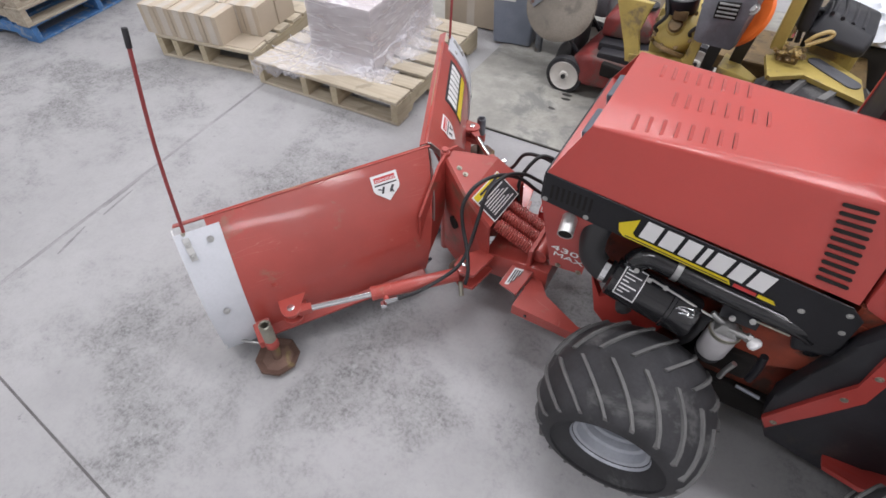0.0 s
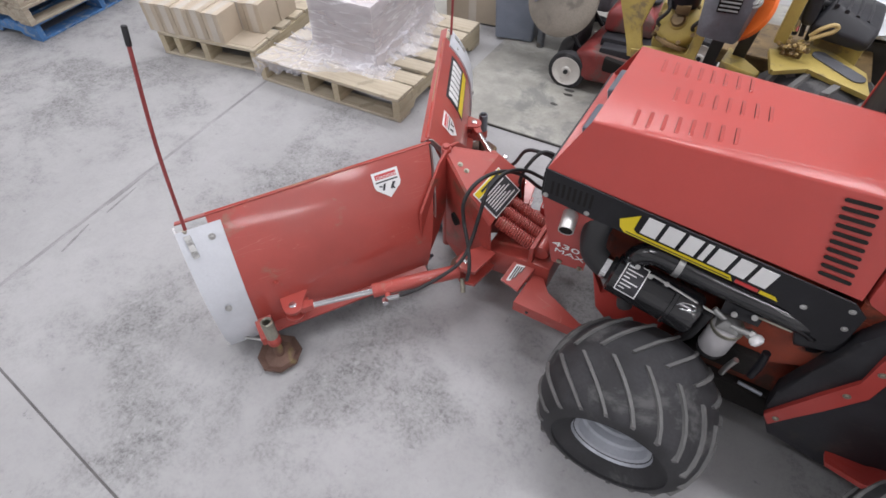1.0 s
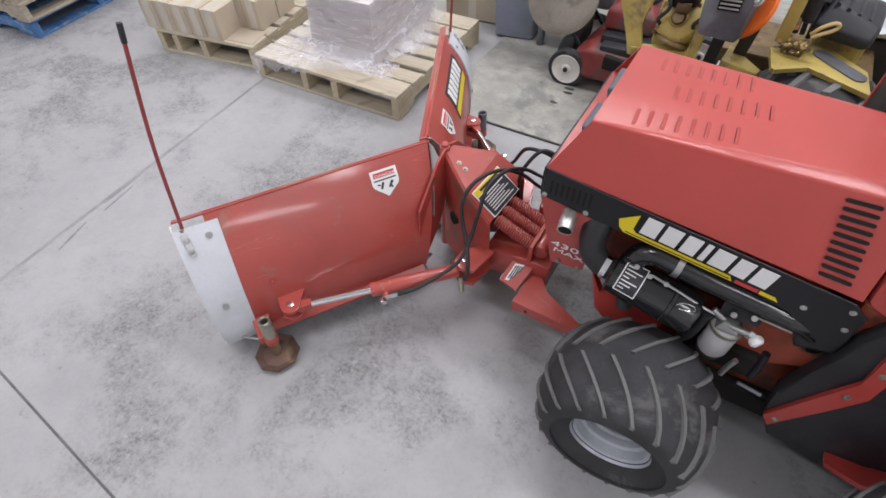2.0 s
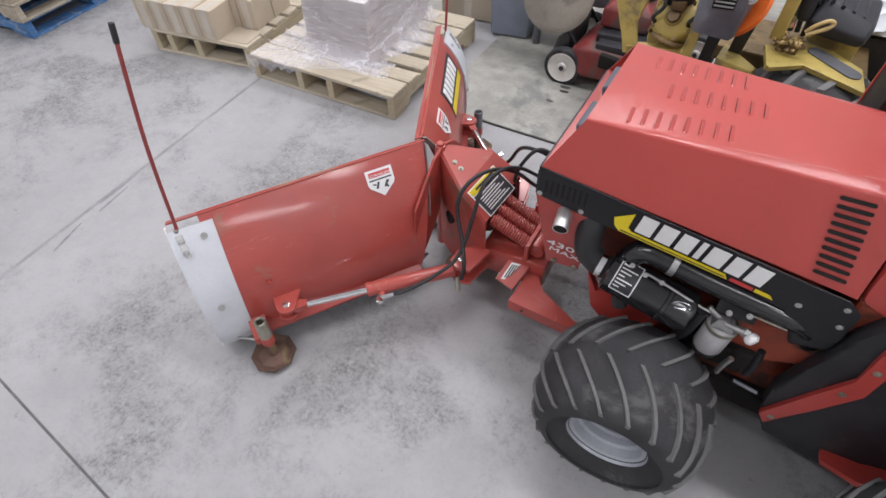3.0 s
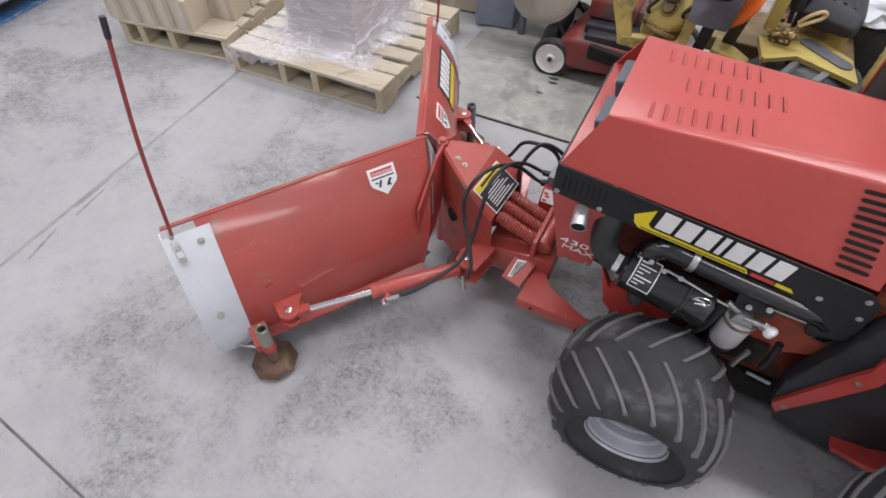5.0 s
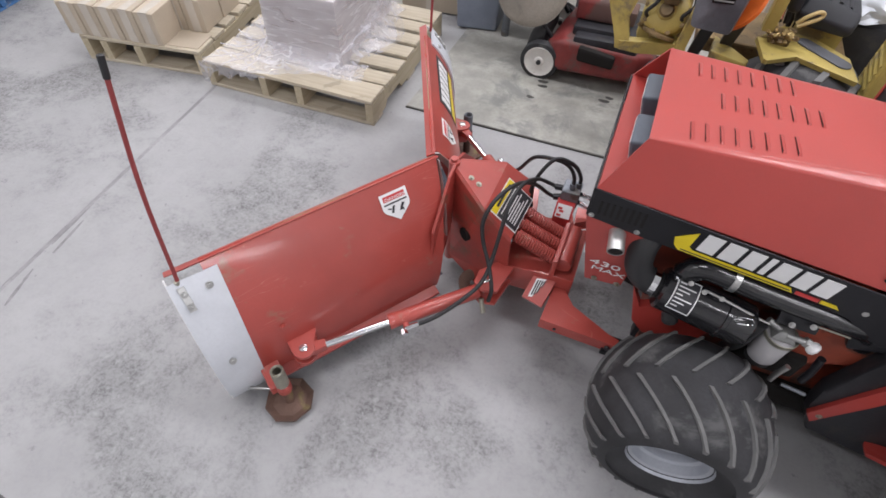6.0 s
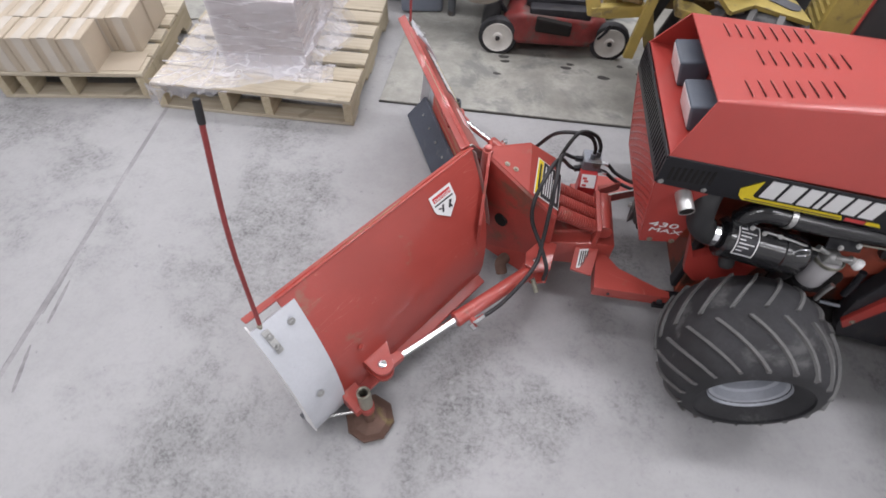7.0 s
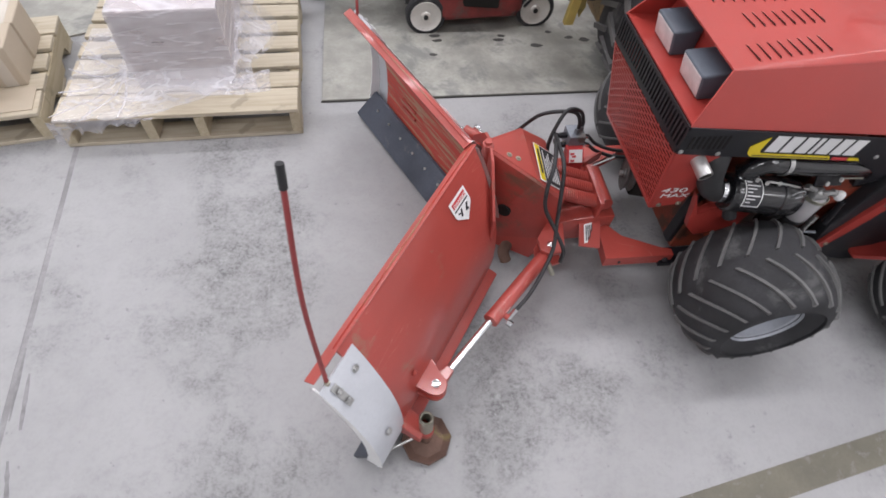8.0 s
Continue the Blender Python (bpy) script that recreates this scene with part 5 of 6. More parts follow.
def build_hoses(plow, ram_a):
    # valve block on a post behind the spring bank
    block = part("valve_block", box(-0.090, -0.032, 0.128, 0.192, 0.300, 0.362, 0.005), M_GREYSTEEL, plow, "grey valve block with a red solenoid")
    box_bm = hull([(x, y, z) for x in (-0.094, -0.036) for y, z in ((0.086, 0.252), (0.082, 0.292), (0.112, 0.326), (0.135, 0.326), (0.135, 0.252))], 0.003)
    part("solenoid", box_bm, M_DECALRED, block, "red solenoid with a white label")
    o, u, v = Vector((-0.088, 0.0805, 0.2935)), Vector((0.046, 0, 0)), Vector((0, 0.0285, 0.0322))
    face = plate([o, o + u, o + u + v, o + v], 0.0012)
    label = part("label", face, M_WHITE, block, "white label with red marks")
    n = Vector((0, -0.0013, 0.0011))
    for a, b in ((0.08, 0.1), (0.2, 0.5), (0.08, 0.75)):
        q = o + u * a + v * b * 0.8 + n
        part("mark", plate([q, q + u * 0.3, q + u * 0.3 + v * 0.16, q + v * 0.16], 0.0006), M_DECALRED, label)
    part("coil", rod((-0.064, 0.108, 0.254), (-0.064, 0.106, 0.222), 0.021, seg=16, bevel=0.003), M_HOSE, block, "", True)
    part("side_port", rod((-0.088, 0.15, 0.315), (-0.112, 0.145, 0.312), 0.011, seg=8, bevel=0.001), M_BLACK, block)
    part("side_port", rod((-0.088, 0.16, 0.345), (-0.115, 0.158, 0.345), 0.010, seg=8, bevel=0.001), M_BLACK, block)
    part("post", hull([(x, y, z) for x in (-0.07, -0.04) for y, z in ((0.135, 0.305), (0.15, 0.305), (0.10, 0.20), (0.13, 0.20))], 0.002), M_PLOW, block)
    a0 = ram_a[0]
    b0 = (-0.305, 0.245, 0.250)
    lines = [
        [(-0.110, 0.158, 0.345), (-0.135, 0.148, 0.360), (-0.165, 0.09, 0.415), (-0.190, 0.0, 0.465), (-0.202, -0.10, 0.475), (-0.205, -0.15, 0.405), (-0.208, -0.190, 0.330), (-0.216, -0.238, 0.275), (-0.246, -0.288, 0.243), (-0.296, -0.350, 0.212), a0 + Vector((0.022, 0.018, 0.006)), a0],
        [(-0.108, 0.145, 0.312), (-0.130, 0.133, 0.33), (-0.170, 0.07, 0.41), (-0.205, -0.02, 0.475), (-0.236, -0.11, 0.490), (-0.256, -0.155, 0.440), (-0.248, -0.170, 0.370), (-0.212, -0.205, 0.310), (-0.185, -0.245, 0.262), (-0.186, -0.258, 0.215)],
        [(-0.062, 0.150, 0.355), (-0.064, 0.150, 0.405), (-0.090, 0.142, 0.452), (-0.135, 0.135, 0.468), (-0.20, 0.165, 0.43), (-0.25, 0.205, 0.33), b0],
        [(-0.044, 0.165, 0.355), (-0.046, 0.165, 0.40), (-0.075, 0.152, 0.452), (-0.130, 0.13, 0.475), (-0.168, 0.10, 0.42), (-0.178, 0.085, 0.36), (-0.165, 0.07, 0.315)],
        [(-0.030, 0.165, 0.335), (0.0, 0.178, 0.318), (0.035, 0.178, 0.285), (0.085, 0.165, 0.268), (0.14, 0.15, 0.268)],
        [(-0.030, 0.145, 0.318), (0.0, 0.158, 0.297), (0.035, 0.160, 0.268), (0.085, 0.145, 0.256), (0.14, 0.13, 0.258)],
    ]
    for line in lines:
        part("hydraulic_hose", hose(line, 0.0062, 10), M_HOSE, plow, "black rubber hydraulic hose", True)
    for k in (4, 5):
        p, q = Vector(lines[k][0]), Vector(lines[k][1])
        part("hose_end", rod(p, p.lerp(q, 0.9), 0.0085, seg=6), M_CHROME, plow)
    for k in (2, 3):
        p, q = Vector(lines[k][0]), Vector(lines[k][1])
        part("hose_end", rod(p, p.lerp(q, 0.55), 0.0092, seg=8), M_GREYSTEEL, plow)
    part("ball_fitting", rod((-0.213, -0.238, 0.185), (-0.195, -0.262, 0.15), 0.008, seg=8), M_ZINC, plow)
    part("lead", hose([(-0.062, 0.10, 0.232), (-0.03, 0.092, 0.238), (0.03, 0.11, 0.25), (0.10, 0.13, 0.262)], 0.0026, 6), M_WHITE, plow)


surface_red_rod = surface("dull_red_rod", (0.30, 0.05, 0.05), 0.55, var=0.2, fine=60.0)
build_plow()


# ---- pallets and the goods on them ----
def frame_of(x, y, turn):
    """Local x runs along a pallet's front, local y to its back; origin at its front right foot."""
    return Matrix.Translation((x, y, 0)) @ Matrix.Rotation(radians(turn), 4, "Z")


def baked(bm, m):
    bm.transform(m)
    return bm


def board_mesh(name, lx, ly, lz, material):
    bm = box(-lx / 2, lx / 2, -ly / 2, ly / 2, -lz / 2, lz / 2, min(lz, lx, ly) * 0.12, segments=1)
    me = bpy.data.meshes.new(name)
    bm.to_mesh(me)
    bm.free()
    me.materials.append(material)
    return me


def build_pallet(name, m, width, depth, stringers, label, group, top=M_PINE, runner=M_PINE_Y, seed=1, base=0.0, boards=7):
    rnd = random.Random(seed)
    pal = thing(name, m @ Vector((-width / 2, depth / 2, base)), label, "pallet", group)
    deck = board_mesh("deck_board", width, depth / boards * 0.74, 0.018, top)
    wide = board_mesh("deck_board", width, 0.135, 0.018, top)
    for k in range(boards):
        y = 0.068 + (depth - 0.136) * k / (boards - 1)
        piece("deck_board", wide if k in (0, boards - 1) else deck, pal, at=m @ Matrix.Translation((-width / 2 + rnd.uniform(-0.004, 0.004), y, base + 0.121 + rnd.uniform(0, 0.002))) @ Matrix.Rotation(radians(rnd.uniform(-0.7, 0.7)), 4, "Z"))
    low = board_mesh("base_board", width, 0.10, 0.016, top)
    for y in (0.05, depth / 2, depth - 0.05):
        piece("base_board", low, pal, at=m @ Matrix.Translation((-width / 2, y, base + 0.008)))
    # stringers with two fork notches each
    notch = lambda a, b: [(a, 0.017), (a + 0.02, 0.05), (b - 0.02, 0.05), (b, 0.017)]
    line = [(0.0, 0.017)] + notch(depth * 0.15, depth * 0.36) + notch(depth * 0.64, depth * 0.85) + [(depth, 0.017), (depth, 0.111), (0.0, 0.111)]
    bm = prism(line, "x", -0.019, 0.019, 0.0015)
    me = bpy.data.meshes.new("stringer")
    bmesh.ops.recalc_face_normals(bm, faces=bm.faces[:])
    bm.to_mesh(me)
    bm.free()
    me.materials.append(runner)
    for s in stringers:
        piece("stringer", me, pal, at=m @ Matrix.Translation((-width + 0.02 + (width - 0.04) * s, 0, base)))
    return pal


def carton(m, x0, x1, y0, y1, z0, z1, material, label, group, tape="y", tape_w=0.035):
    c = m @ Vector(((x0 + x1) / 2, (y0 + y1) / 2, z0))
    ob = thing("carton", c, label, "box", group)
    g = 0.0008
    part("box_body", baked(box(x0 + g, x1 - g, y0 + g, y1 - g, z0, z1, 0.003, segments=1), m), material, ob)
    if tape:
        xc = (x0 + x1) / 2
        t = box(xc - tape_w / 2, xc + tape_w / 2, y0 - 0.0006, y1 + 0.0006, z1 - 0.001, z1 + 0.0007)
        box(xc - tape_w / 2, xc + tape_w / 2, y0 - 0.0006, y0 + 0.002, z0 + 0.002, z1 + 0.0007, bm=t)
        part("tape", baked(t, m), M_TAPE, ob, "pale packing tape")
    return ob


def build_wrap(m, x0, x1, y0, y1, top):
    """The film: a tight skin round the stack, gathered at its foot, with a clear tent on one side."""
    rnd = random.Random(5)
    wrap = thing("stretch_wrap", m @ Vector(((x0 + x1) / 2, (y0 + y1) / 2, 0.131)), "clear creased stretch film round the carton stack", "plastic film")
    cx, cy = (x0 + x1) / 2, (y0 + y1) / 2
    n = 14

    def ring(z, out, wave):
        pts = []
        for side, (ax, ay, bx, by) in enumerate(((x0, y0, x1, y0), (x1, y0, x1, y1), (x1, y1, x0, y1), (x0, y1, x0, y0))):
            for k in range(n):
                s = k / n
                px, py = ax + (bx - ax) * s, ay + (by - ay) * s
                f = out * (1 + wave * math.sin(11 * s + 2.3 * side) * 0.5) + (rnd.uniform(-1, 1) * 0.0012)
                if side == 1:
                    f *= 1.0 + (0.5 * math.sin(math.pi * s) if out > 0.02 else 0.0)
                wx, wy = (px - cx) / (x1 - x0) * 2, (py - cy) / (y1 - y0) * 2
                pts.append((px + f * max(-1, min(1, wx * 1.0)), py + f * max(-1, min(1, wy)), z + (rnd.uniform(0, 0.006) if out > 0.02 else 0)))
        return pts + pts[:1]
    skin = [ring(z, out, 0.0) for z, out in ((top + 0.003, -0.16), (top + 0.0035, -0.05), (top + 0.003, 0.002), (top - 0.012, 0.006), (top - 0.07, 0.005), (top - 0.13, 0.007), (top - 0.19, 0.006), (0.23, 0.008), (0.205, 0.010))]
    parts = [part("skin", baked(sheet(skin), m), M_FILM, wrap, "", True)]
    skirt = [ring(z, out, w) for z, out, w in ((0.205, 0.010, 0.0), (0.175, 0.018, 0.3), (0.155, 0.032, 0.5), (0.141, 0.052, 0.7), (0.136, 0.068, 0.8))]
    parts.append(part("skirt", baked(sheet(skirt), m), M_FILM_LOOSE, wrap, "gathered film at the foot of the stack", True))
    # clear tent drawn from the flank down to the boards
    rows = []
    for i in range(9):
        s = i / 8
        row = []
        for j in range(9):
            u = j / 8
            reach = 0.15 * math.sin(math.pi * min(1.0, s * 0.85 + 0.08)) + 0.01
            zt = 0.21 + 0.10 * s
            row.append((x1 + 0.008 + reach * u, y0 + 0.10 + 0.50 * s, zt + (0.137 - zt) * (1 - (1 - u) ** 1.6) + 0.003 * math.sin(9 * u + 7 * s)))
        rows.append(row)
    parts.append(part("tent", baked(sheet(rows), m), M_FILM_CLEAR, wrap, "loose clear fold of film", True))
    # crumpled heap in front of the stack's foot
    rows = []
    for i in range(19):
        u = i / 18
        row = []
        for j in range(37):
            v = j / 36
            x = x0 + 0.10 + 0.40 * v
            y = y0 - 0.012 - 0.085 * u * (0.55 + 0.6 * v) + 0.10 * max(0.0, v - 0.68)
            bulk = math.sin(math.pi * min(1.0, 0.25 + 0.75 * u)) * (0.012 + 0.030 * v)
            fold = abs(math.sin(23 * v + 9 * u + 2 * math.sin(14 * u))) + 0.6 * abs(math.sin(41 * u - 17 * v))
            row.append((x + rnd.uniform(-0.002, 0.002), y, 0.135 + bulk * (0.35 + 0.5 * fold) + rnd.uniform(0, 0.002)))
        rows.append(row)
    parts.append(part("crumpled_foot", baked(sheet(rows), m), M_FILM_LOOSE, wrap, "crumpled film lying before the stack", True))
    for ob in parts:
        ob.visible_shadow = False


def build_loose_film(m):
    """Film drawn tight from the foot of the stack over the empty corner of the pallet and down its front."""
    rnd = random.Random(9)
    film = thing("loose_film", m @ Vector((-0.72, 0.2, 0.131)), "loose clear stretch film draped over the pallet corner", "plastic film")
    ax, ay = -0.635, 0.185  # where the film is gathered, at the corner of the stack

    def height(x, y):
        near_stack = max(0.0, min(1.0, (x + 0.80) / 0.18)) * max(0.0, min(1.0, (y - 0.08) / 0.10))
        turn, far = math.atan2(y - ay, x - ax), math.hypot(x - ax, y - ay)
        ridge = max(0.0, math.sin(9.0 * turn + 1.3 * math.sin(5 * far))) ** 5 * 0.016 * min(1.0, far / 0.06) * max(0.15, 1 - far / 0.42)
        return 0.134 + 0.075 * near_stack ** 1.5 + ridge + 0.0025 * math.sin(31 * x + 17 * y) ** 2

    rows = []
    for i in range(45):
        u = i / 44  # front to back
        row = []
        for j in range(37):
            v = j / 36  # outer edge to the stack
            x = -0.905 + (0.32 + 0.36 * min(1.0, u / 0.26)) * v + 0.010 * math.sin(19 * u) * (v > 0.97)
            y = -0.012 + 0.60 * u
            row.append((x, y, height(x, y) + 0.0008 * rnd.random() - (0.035 if j < 2 else 0.0)))
        rows.append(row)
    parts = [part("drape", baked(sheet(rows), m), M_FILM_LOOSE, film, "", True)]
    rows = []
    for i in range(9):
        s = i / 8
        row = []
        for j in range(37):
            v = j / 36
            hang = (0.105 if v < 0.3 else 0.06) * (0.75 + 0.35 * math.sin(17 * v + 1.0)) * (1.0 - 0.85 * max(0.0, (v - 0.55) / 0.45))
            row.append((-0.905 + 0.37 * v, -0.014 - (0.008 * math.sin(38 * v + 3 * s) + 0.004 * math.sin(71 * v)) * s, 0.136 - hang * s))
        rows.append(row)
    parts.append(part("hanging_edge", baked(sheet(rows), m), M_FILM_LOOSE, film, "", True))
    # tight gathered strands running out from the corner of the stack
    for k, (x, y) in enumerate(((-0.90, 0.02), (-0.90, 0.16), (-0.895, 0.30), (-0.89, 0.47), (-0.78, 0.0), (-0.66, 0.0))):
        line = []
        for i in range(7):
            s = i / 6
            px, py = ax + (x - ax) * s, ay + (y - ay) * s
            line.append((px, py + 0.006 * math.sin(5 * s + k), height(px, py) + 0.002))
        parts.append(part("strand", baked(hose(line, 0.0022 + 0.0006 * (k % 3), 6, 4), m), M_FILM, film, "tightly gathered strand of film", True))
    for ob in parts:
        ob.visible_shadow = False


def build_goods():
    # pallet with two blocks of small taped cartons
    m = frame_of(-1.968, 0.605, 10.0)
    build_pallet("pallet", m, 0.66, 0.66, (0.0, 0.17, 0.47, 1.0), "worn pine pallet loaded with small taped cartons", "pallets on the floor", seed=3, boards=5)
    label = "small brown cardboard carton sealed with pale tape"
    for row, (y0, x_end) in enumerate(((-0.055, -0.19), (0.115, -0.05), (0.285, -0.045))):
        for k in range(8):
            x1 = x_end - 0.104 * k
            if x1 - 0.10 < -0.72:
                continue
            carton(m, x1 - 0.103, x1, max(0.004, y0 + 0.06), y0 + 0.06 + 0.168, 0.131, 0.290 + 0.003 * ((k + row) % 2), M_CARD, label, "cartons on the pallet", "y", 0.042)
    # paper sheet on the cartons
    paper = box(-0.56, -0.40, 0.36, 0.50, 0.2950, 0.2965)
    solid("paper_sheet", baked(paper, m), M_PAPER, "white paper sheet lying on the cartons", "paper")
    slip = box(-0.30, -0.02, 0.02, 0.16, 0.1315, 0.1345)
    solid("slip_sheet", baked(slip, m), M_CARD, "brown cardboard slip sheet lying on the pallet", "cardboard")
    # pallet with a film-wrapped stack of flat cartons
    m = frame_of(-1.018, 0.588, 2.2)
    build_pallet("pallet", m, 0.89, 0.90, (0.0, 0.35, 0.575, 1.0), "worn pine pallet under a film-wrapped stack", "pallets on the floor", seed=8)
    m = frame_of(-1.268, 0.765, 4)
    x0, x1, y0, y1 = -0.365, 0.0, 0.0, 0.63
    for k in range(5):
        z = 0.131 + 0.0625 * k
        j = 0.003 * ((k * 5) % 3 - 1)
        carton(m, x0 + j, x1 + j, y0 - j, y1 - j, z, z + 0.062, M_CARD_PALE, "flat pale cardboard carton in a wrapped stack", "flat cartons in the stack", "")
    build_wrap(m, x0, x1, y0, y1, 0.131 + 0.0625 * 5)
    build_loose_film(frame_of(-1.018, 0.588, 2.2))
    # stack of pallets, the lowest one blue
    low = Matrix.Diagonal((1, 1, 0.8, 1))
    m = frame_of(-3.40, 0.21, 98) @ Matrix.Translation((0.98, 0, 0)) @ low
    build_pallet("pallet", m, 0.98, 0.95, (0.0, 0.5, 1.0), "blue painted pallet at the bottom of a stack", "stacked pallets", M_BLUE, M_BLUE, 11)
    for k in range(3):
        mm = frame_of(-3.385 - 0.02 * k, 0.225 + 0.01 * k, 97 - k) @ Matrix.Translation((0.95, 0, 0)) @ low
        build_pallet("pallet", mm, 0.98, 0.95, (0.0, 0.5, 1.0), "weathered pine pallet in a stack", "stacked pallets", M_OLDPINE, M_OLDPINE, seed=20 + k, base=0.131 * (k + 1))


def build_mats():
    bm = prism([(-0.945, 0.785), (3.2, 0.86), (3.2, 2.9), (-0.93, 2.9)], "z", 0.0005, 0.010, 0.002)
    mat = thing("floor_mat", (1.0, 1.8, 0.0), "thin grimy grey-brown sheet lying on the concrete", "mat")
    part("sheet", bm, M_MAT, mat)
    part("edge_band", prism([(-0.948, 0.7785), (3.2, 0.8525), (3.2, 0.857), (-0.948, 0.783)], "z", 0.0005, 0.0075, 0.001), M_EDGE, mat, "dark rubber edge")
    spots = [(-0.075, 1.215, 0.022, 0.011), (-0.055, 1.25, 0.016, 0.009), (0.11, 1.165, 0.026, 0.011), (0.375, 1.21, 0.022, 0.012), (0.30, 1.23, 0.018, 0.009), (-0.385, 1.215, 0.02, 0.009), (-0.395, 1.255, 0.022, 0.011), (0.60, 1.04, 0.03, 0.014), (-0.42, 1.10, 0.016, 0.008), (0.20, 1.28, 0.014, 0.008)]
    for k, (x, y, a, b) in enumerate(spots):
        a, b = a * 1.25, b * 1.35
        pts = [(x + a * math.cos(t) * (1 + 0.15 * math.sin(3 * t + k)), y + b * math.sin(t) * (1 + 0.2 * math.cos(2 * t + k))) for t in [2 * math.pi * j / 14 for j in range(14)]]
        part("oil_spot", prism(pts, "z", 0.0098, 0.0106), M_STAIN, mat, "dark oil spot")
    second = [(-2.9, 0.98), (-1.30, 1.60), (-1.30, 3.4), (-2.9, 3.4)]
    solid("floor_mat", prism(second, "z", 0.0005, 0.009, 0.002), M_MAT, "thin grey sheet lying behind the pallets", "mat")
    line = [(-0.05, -0.928), (1.9, -0.632), (1.9, -0.715), (-0.05, -1.012)]
    tagged(part("floor_stripe", prism(line, "z", 0.0002, 0.0012), M_STRIPE), "worn dull yellow-grey painted line on the concrete", "floor marking", kind="structure")


build_mats()
build_goods()


# ---- the things parked behind the tractor ----
def build_tote():
    tote = thing("storage_tote", (-0.88, 1.75, 0.0), "grey-blue plastic storage tote with a white label", "tote")
    lo = [(-1.0, 1.585), (-0.775, 1.625), (-0.80, 1.90), (-1.02, 1.87)]
    c = Vector((-0.90, 1.745, 0))
    hi = [((p[0] - c.x) * 1.12 + c.x, (p[1] - c.y) * 1.12 + c.y) for p in lo]
    part("body", hull([(x, y, 0.012) for x, y in lo] + [(x, y, 0.40) for x, y in hi], 0.018, segments=3), M_TOTE, tote, "", True)
    rim = [((p[0] - c.x) * 1.18 + c.x, (p[1] - c.y) * 1.18 + c.y) for p in lo]
    part("lid", hull([(x, y, z) for x, y in rim for z in (0.395, 0.425)], 0.01), M_TOTE, tote, "", True)
    a, b = Vector((-0.985, 1.571, 0.27)), Vector((-0.875, 1.590, 0.27))
    n = Vector((0.17, -0.98, 0.06)).normalized() * 0.004
    lab = part("label", plate([a + n, b + n, b + n + Vector((0, -0.003, 0.07)), a + n + Vector((0, -0.003, 0.07))], 0.001), M_PAPER, tote, "white paper label")
    for k in range(3):
        z = 0.282 + 0.018 * k
        o = n * 1.35
        part("print_line", plate([a.lerp(b, 0.1) + o + Vector((0, 0, z - 0.27)), a.lerp(b, 0.45 + 0.2 * (k % 2)) + o + Vector((0, 0, z - 0.27)), a.lerp(b, 0.45 + 0.2 * (k % 2)) + o + Vector((0, 0, z - 0.263)), a.lerp(b, 0.1) + o + Vector((0, 0, z - 0.263))], 0.0005), M_INK, lab)


def mower_wheel(mower, x, y, r):
    w = part("wheel", lathe([(r * 0.78, -0.024), (r * 0.96, -0.022), (r, -0.014), (r, 0.014), (r * 0.96, 0.022), (r * 0.78, 0.024)], (x, y, r), (0, -1, 0), 36, closed=True), M_TYRE, mower, "small dark mower tyre", True)
    part("hub", lathe([(r * 0.80, 0.018), (r * 0.75, 0.026), (r * 0.67, 0.02), (r * 0.25, 0.018), (r * 0.2, 0.026), (0.0, 0.026)], (x, y, r), (0, -1, 0), 36), M_WHEELW, w, "off-white plastic hub", True)
    part("axle_cap", rod((x, y - 0.026, r), (x, y - 0.034, r), r * 0.12, seg=12), M_HOSE, w)
    for k in range(6):
        a = 2 * math.pi * k / 6
        part("hub_slot", rod((x + r * 0.45 * math.cos(a), y - 0.018, r + r * 0.45 * math.sin(a)), (x + r * 0.45 * math.cos(a), y - 0.0205, r + r * 0.45 * math.sin(a)), r * 0.06, seg=8), M_WHEELW, w)


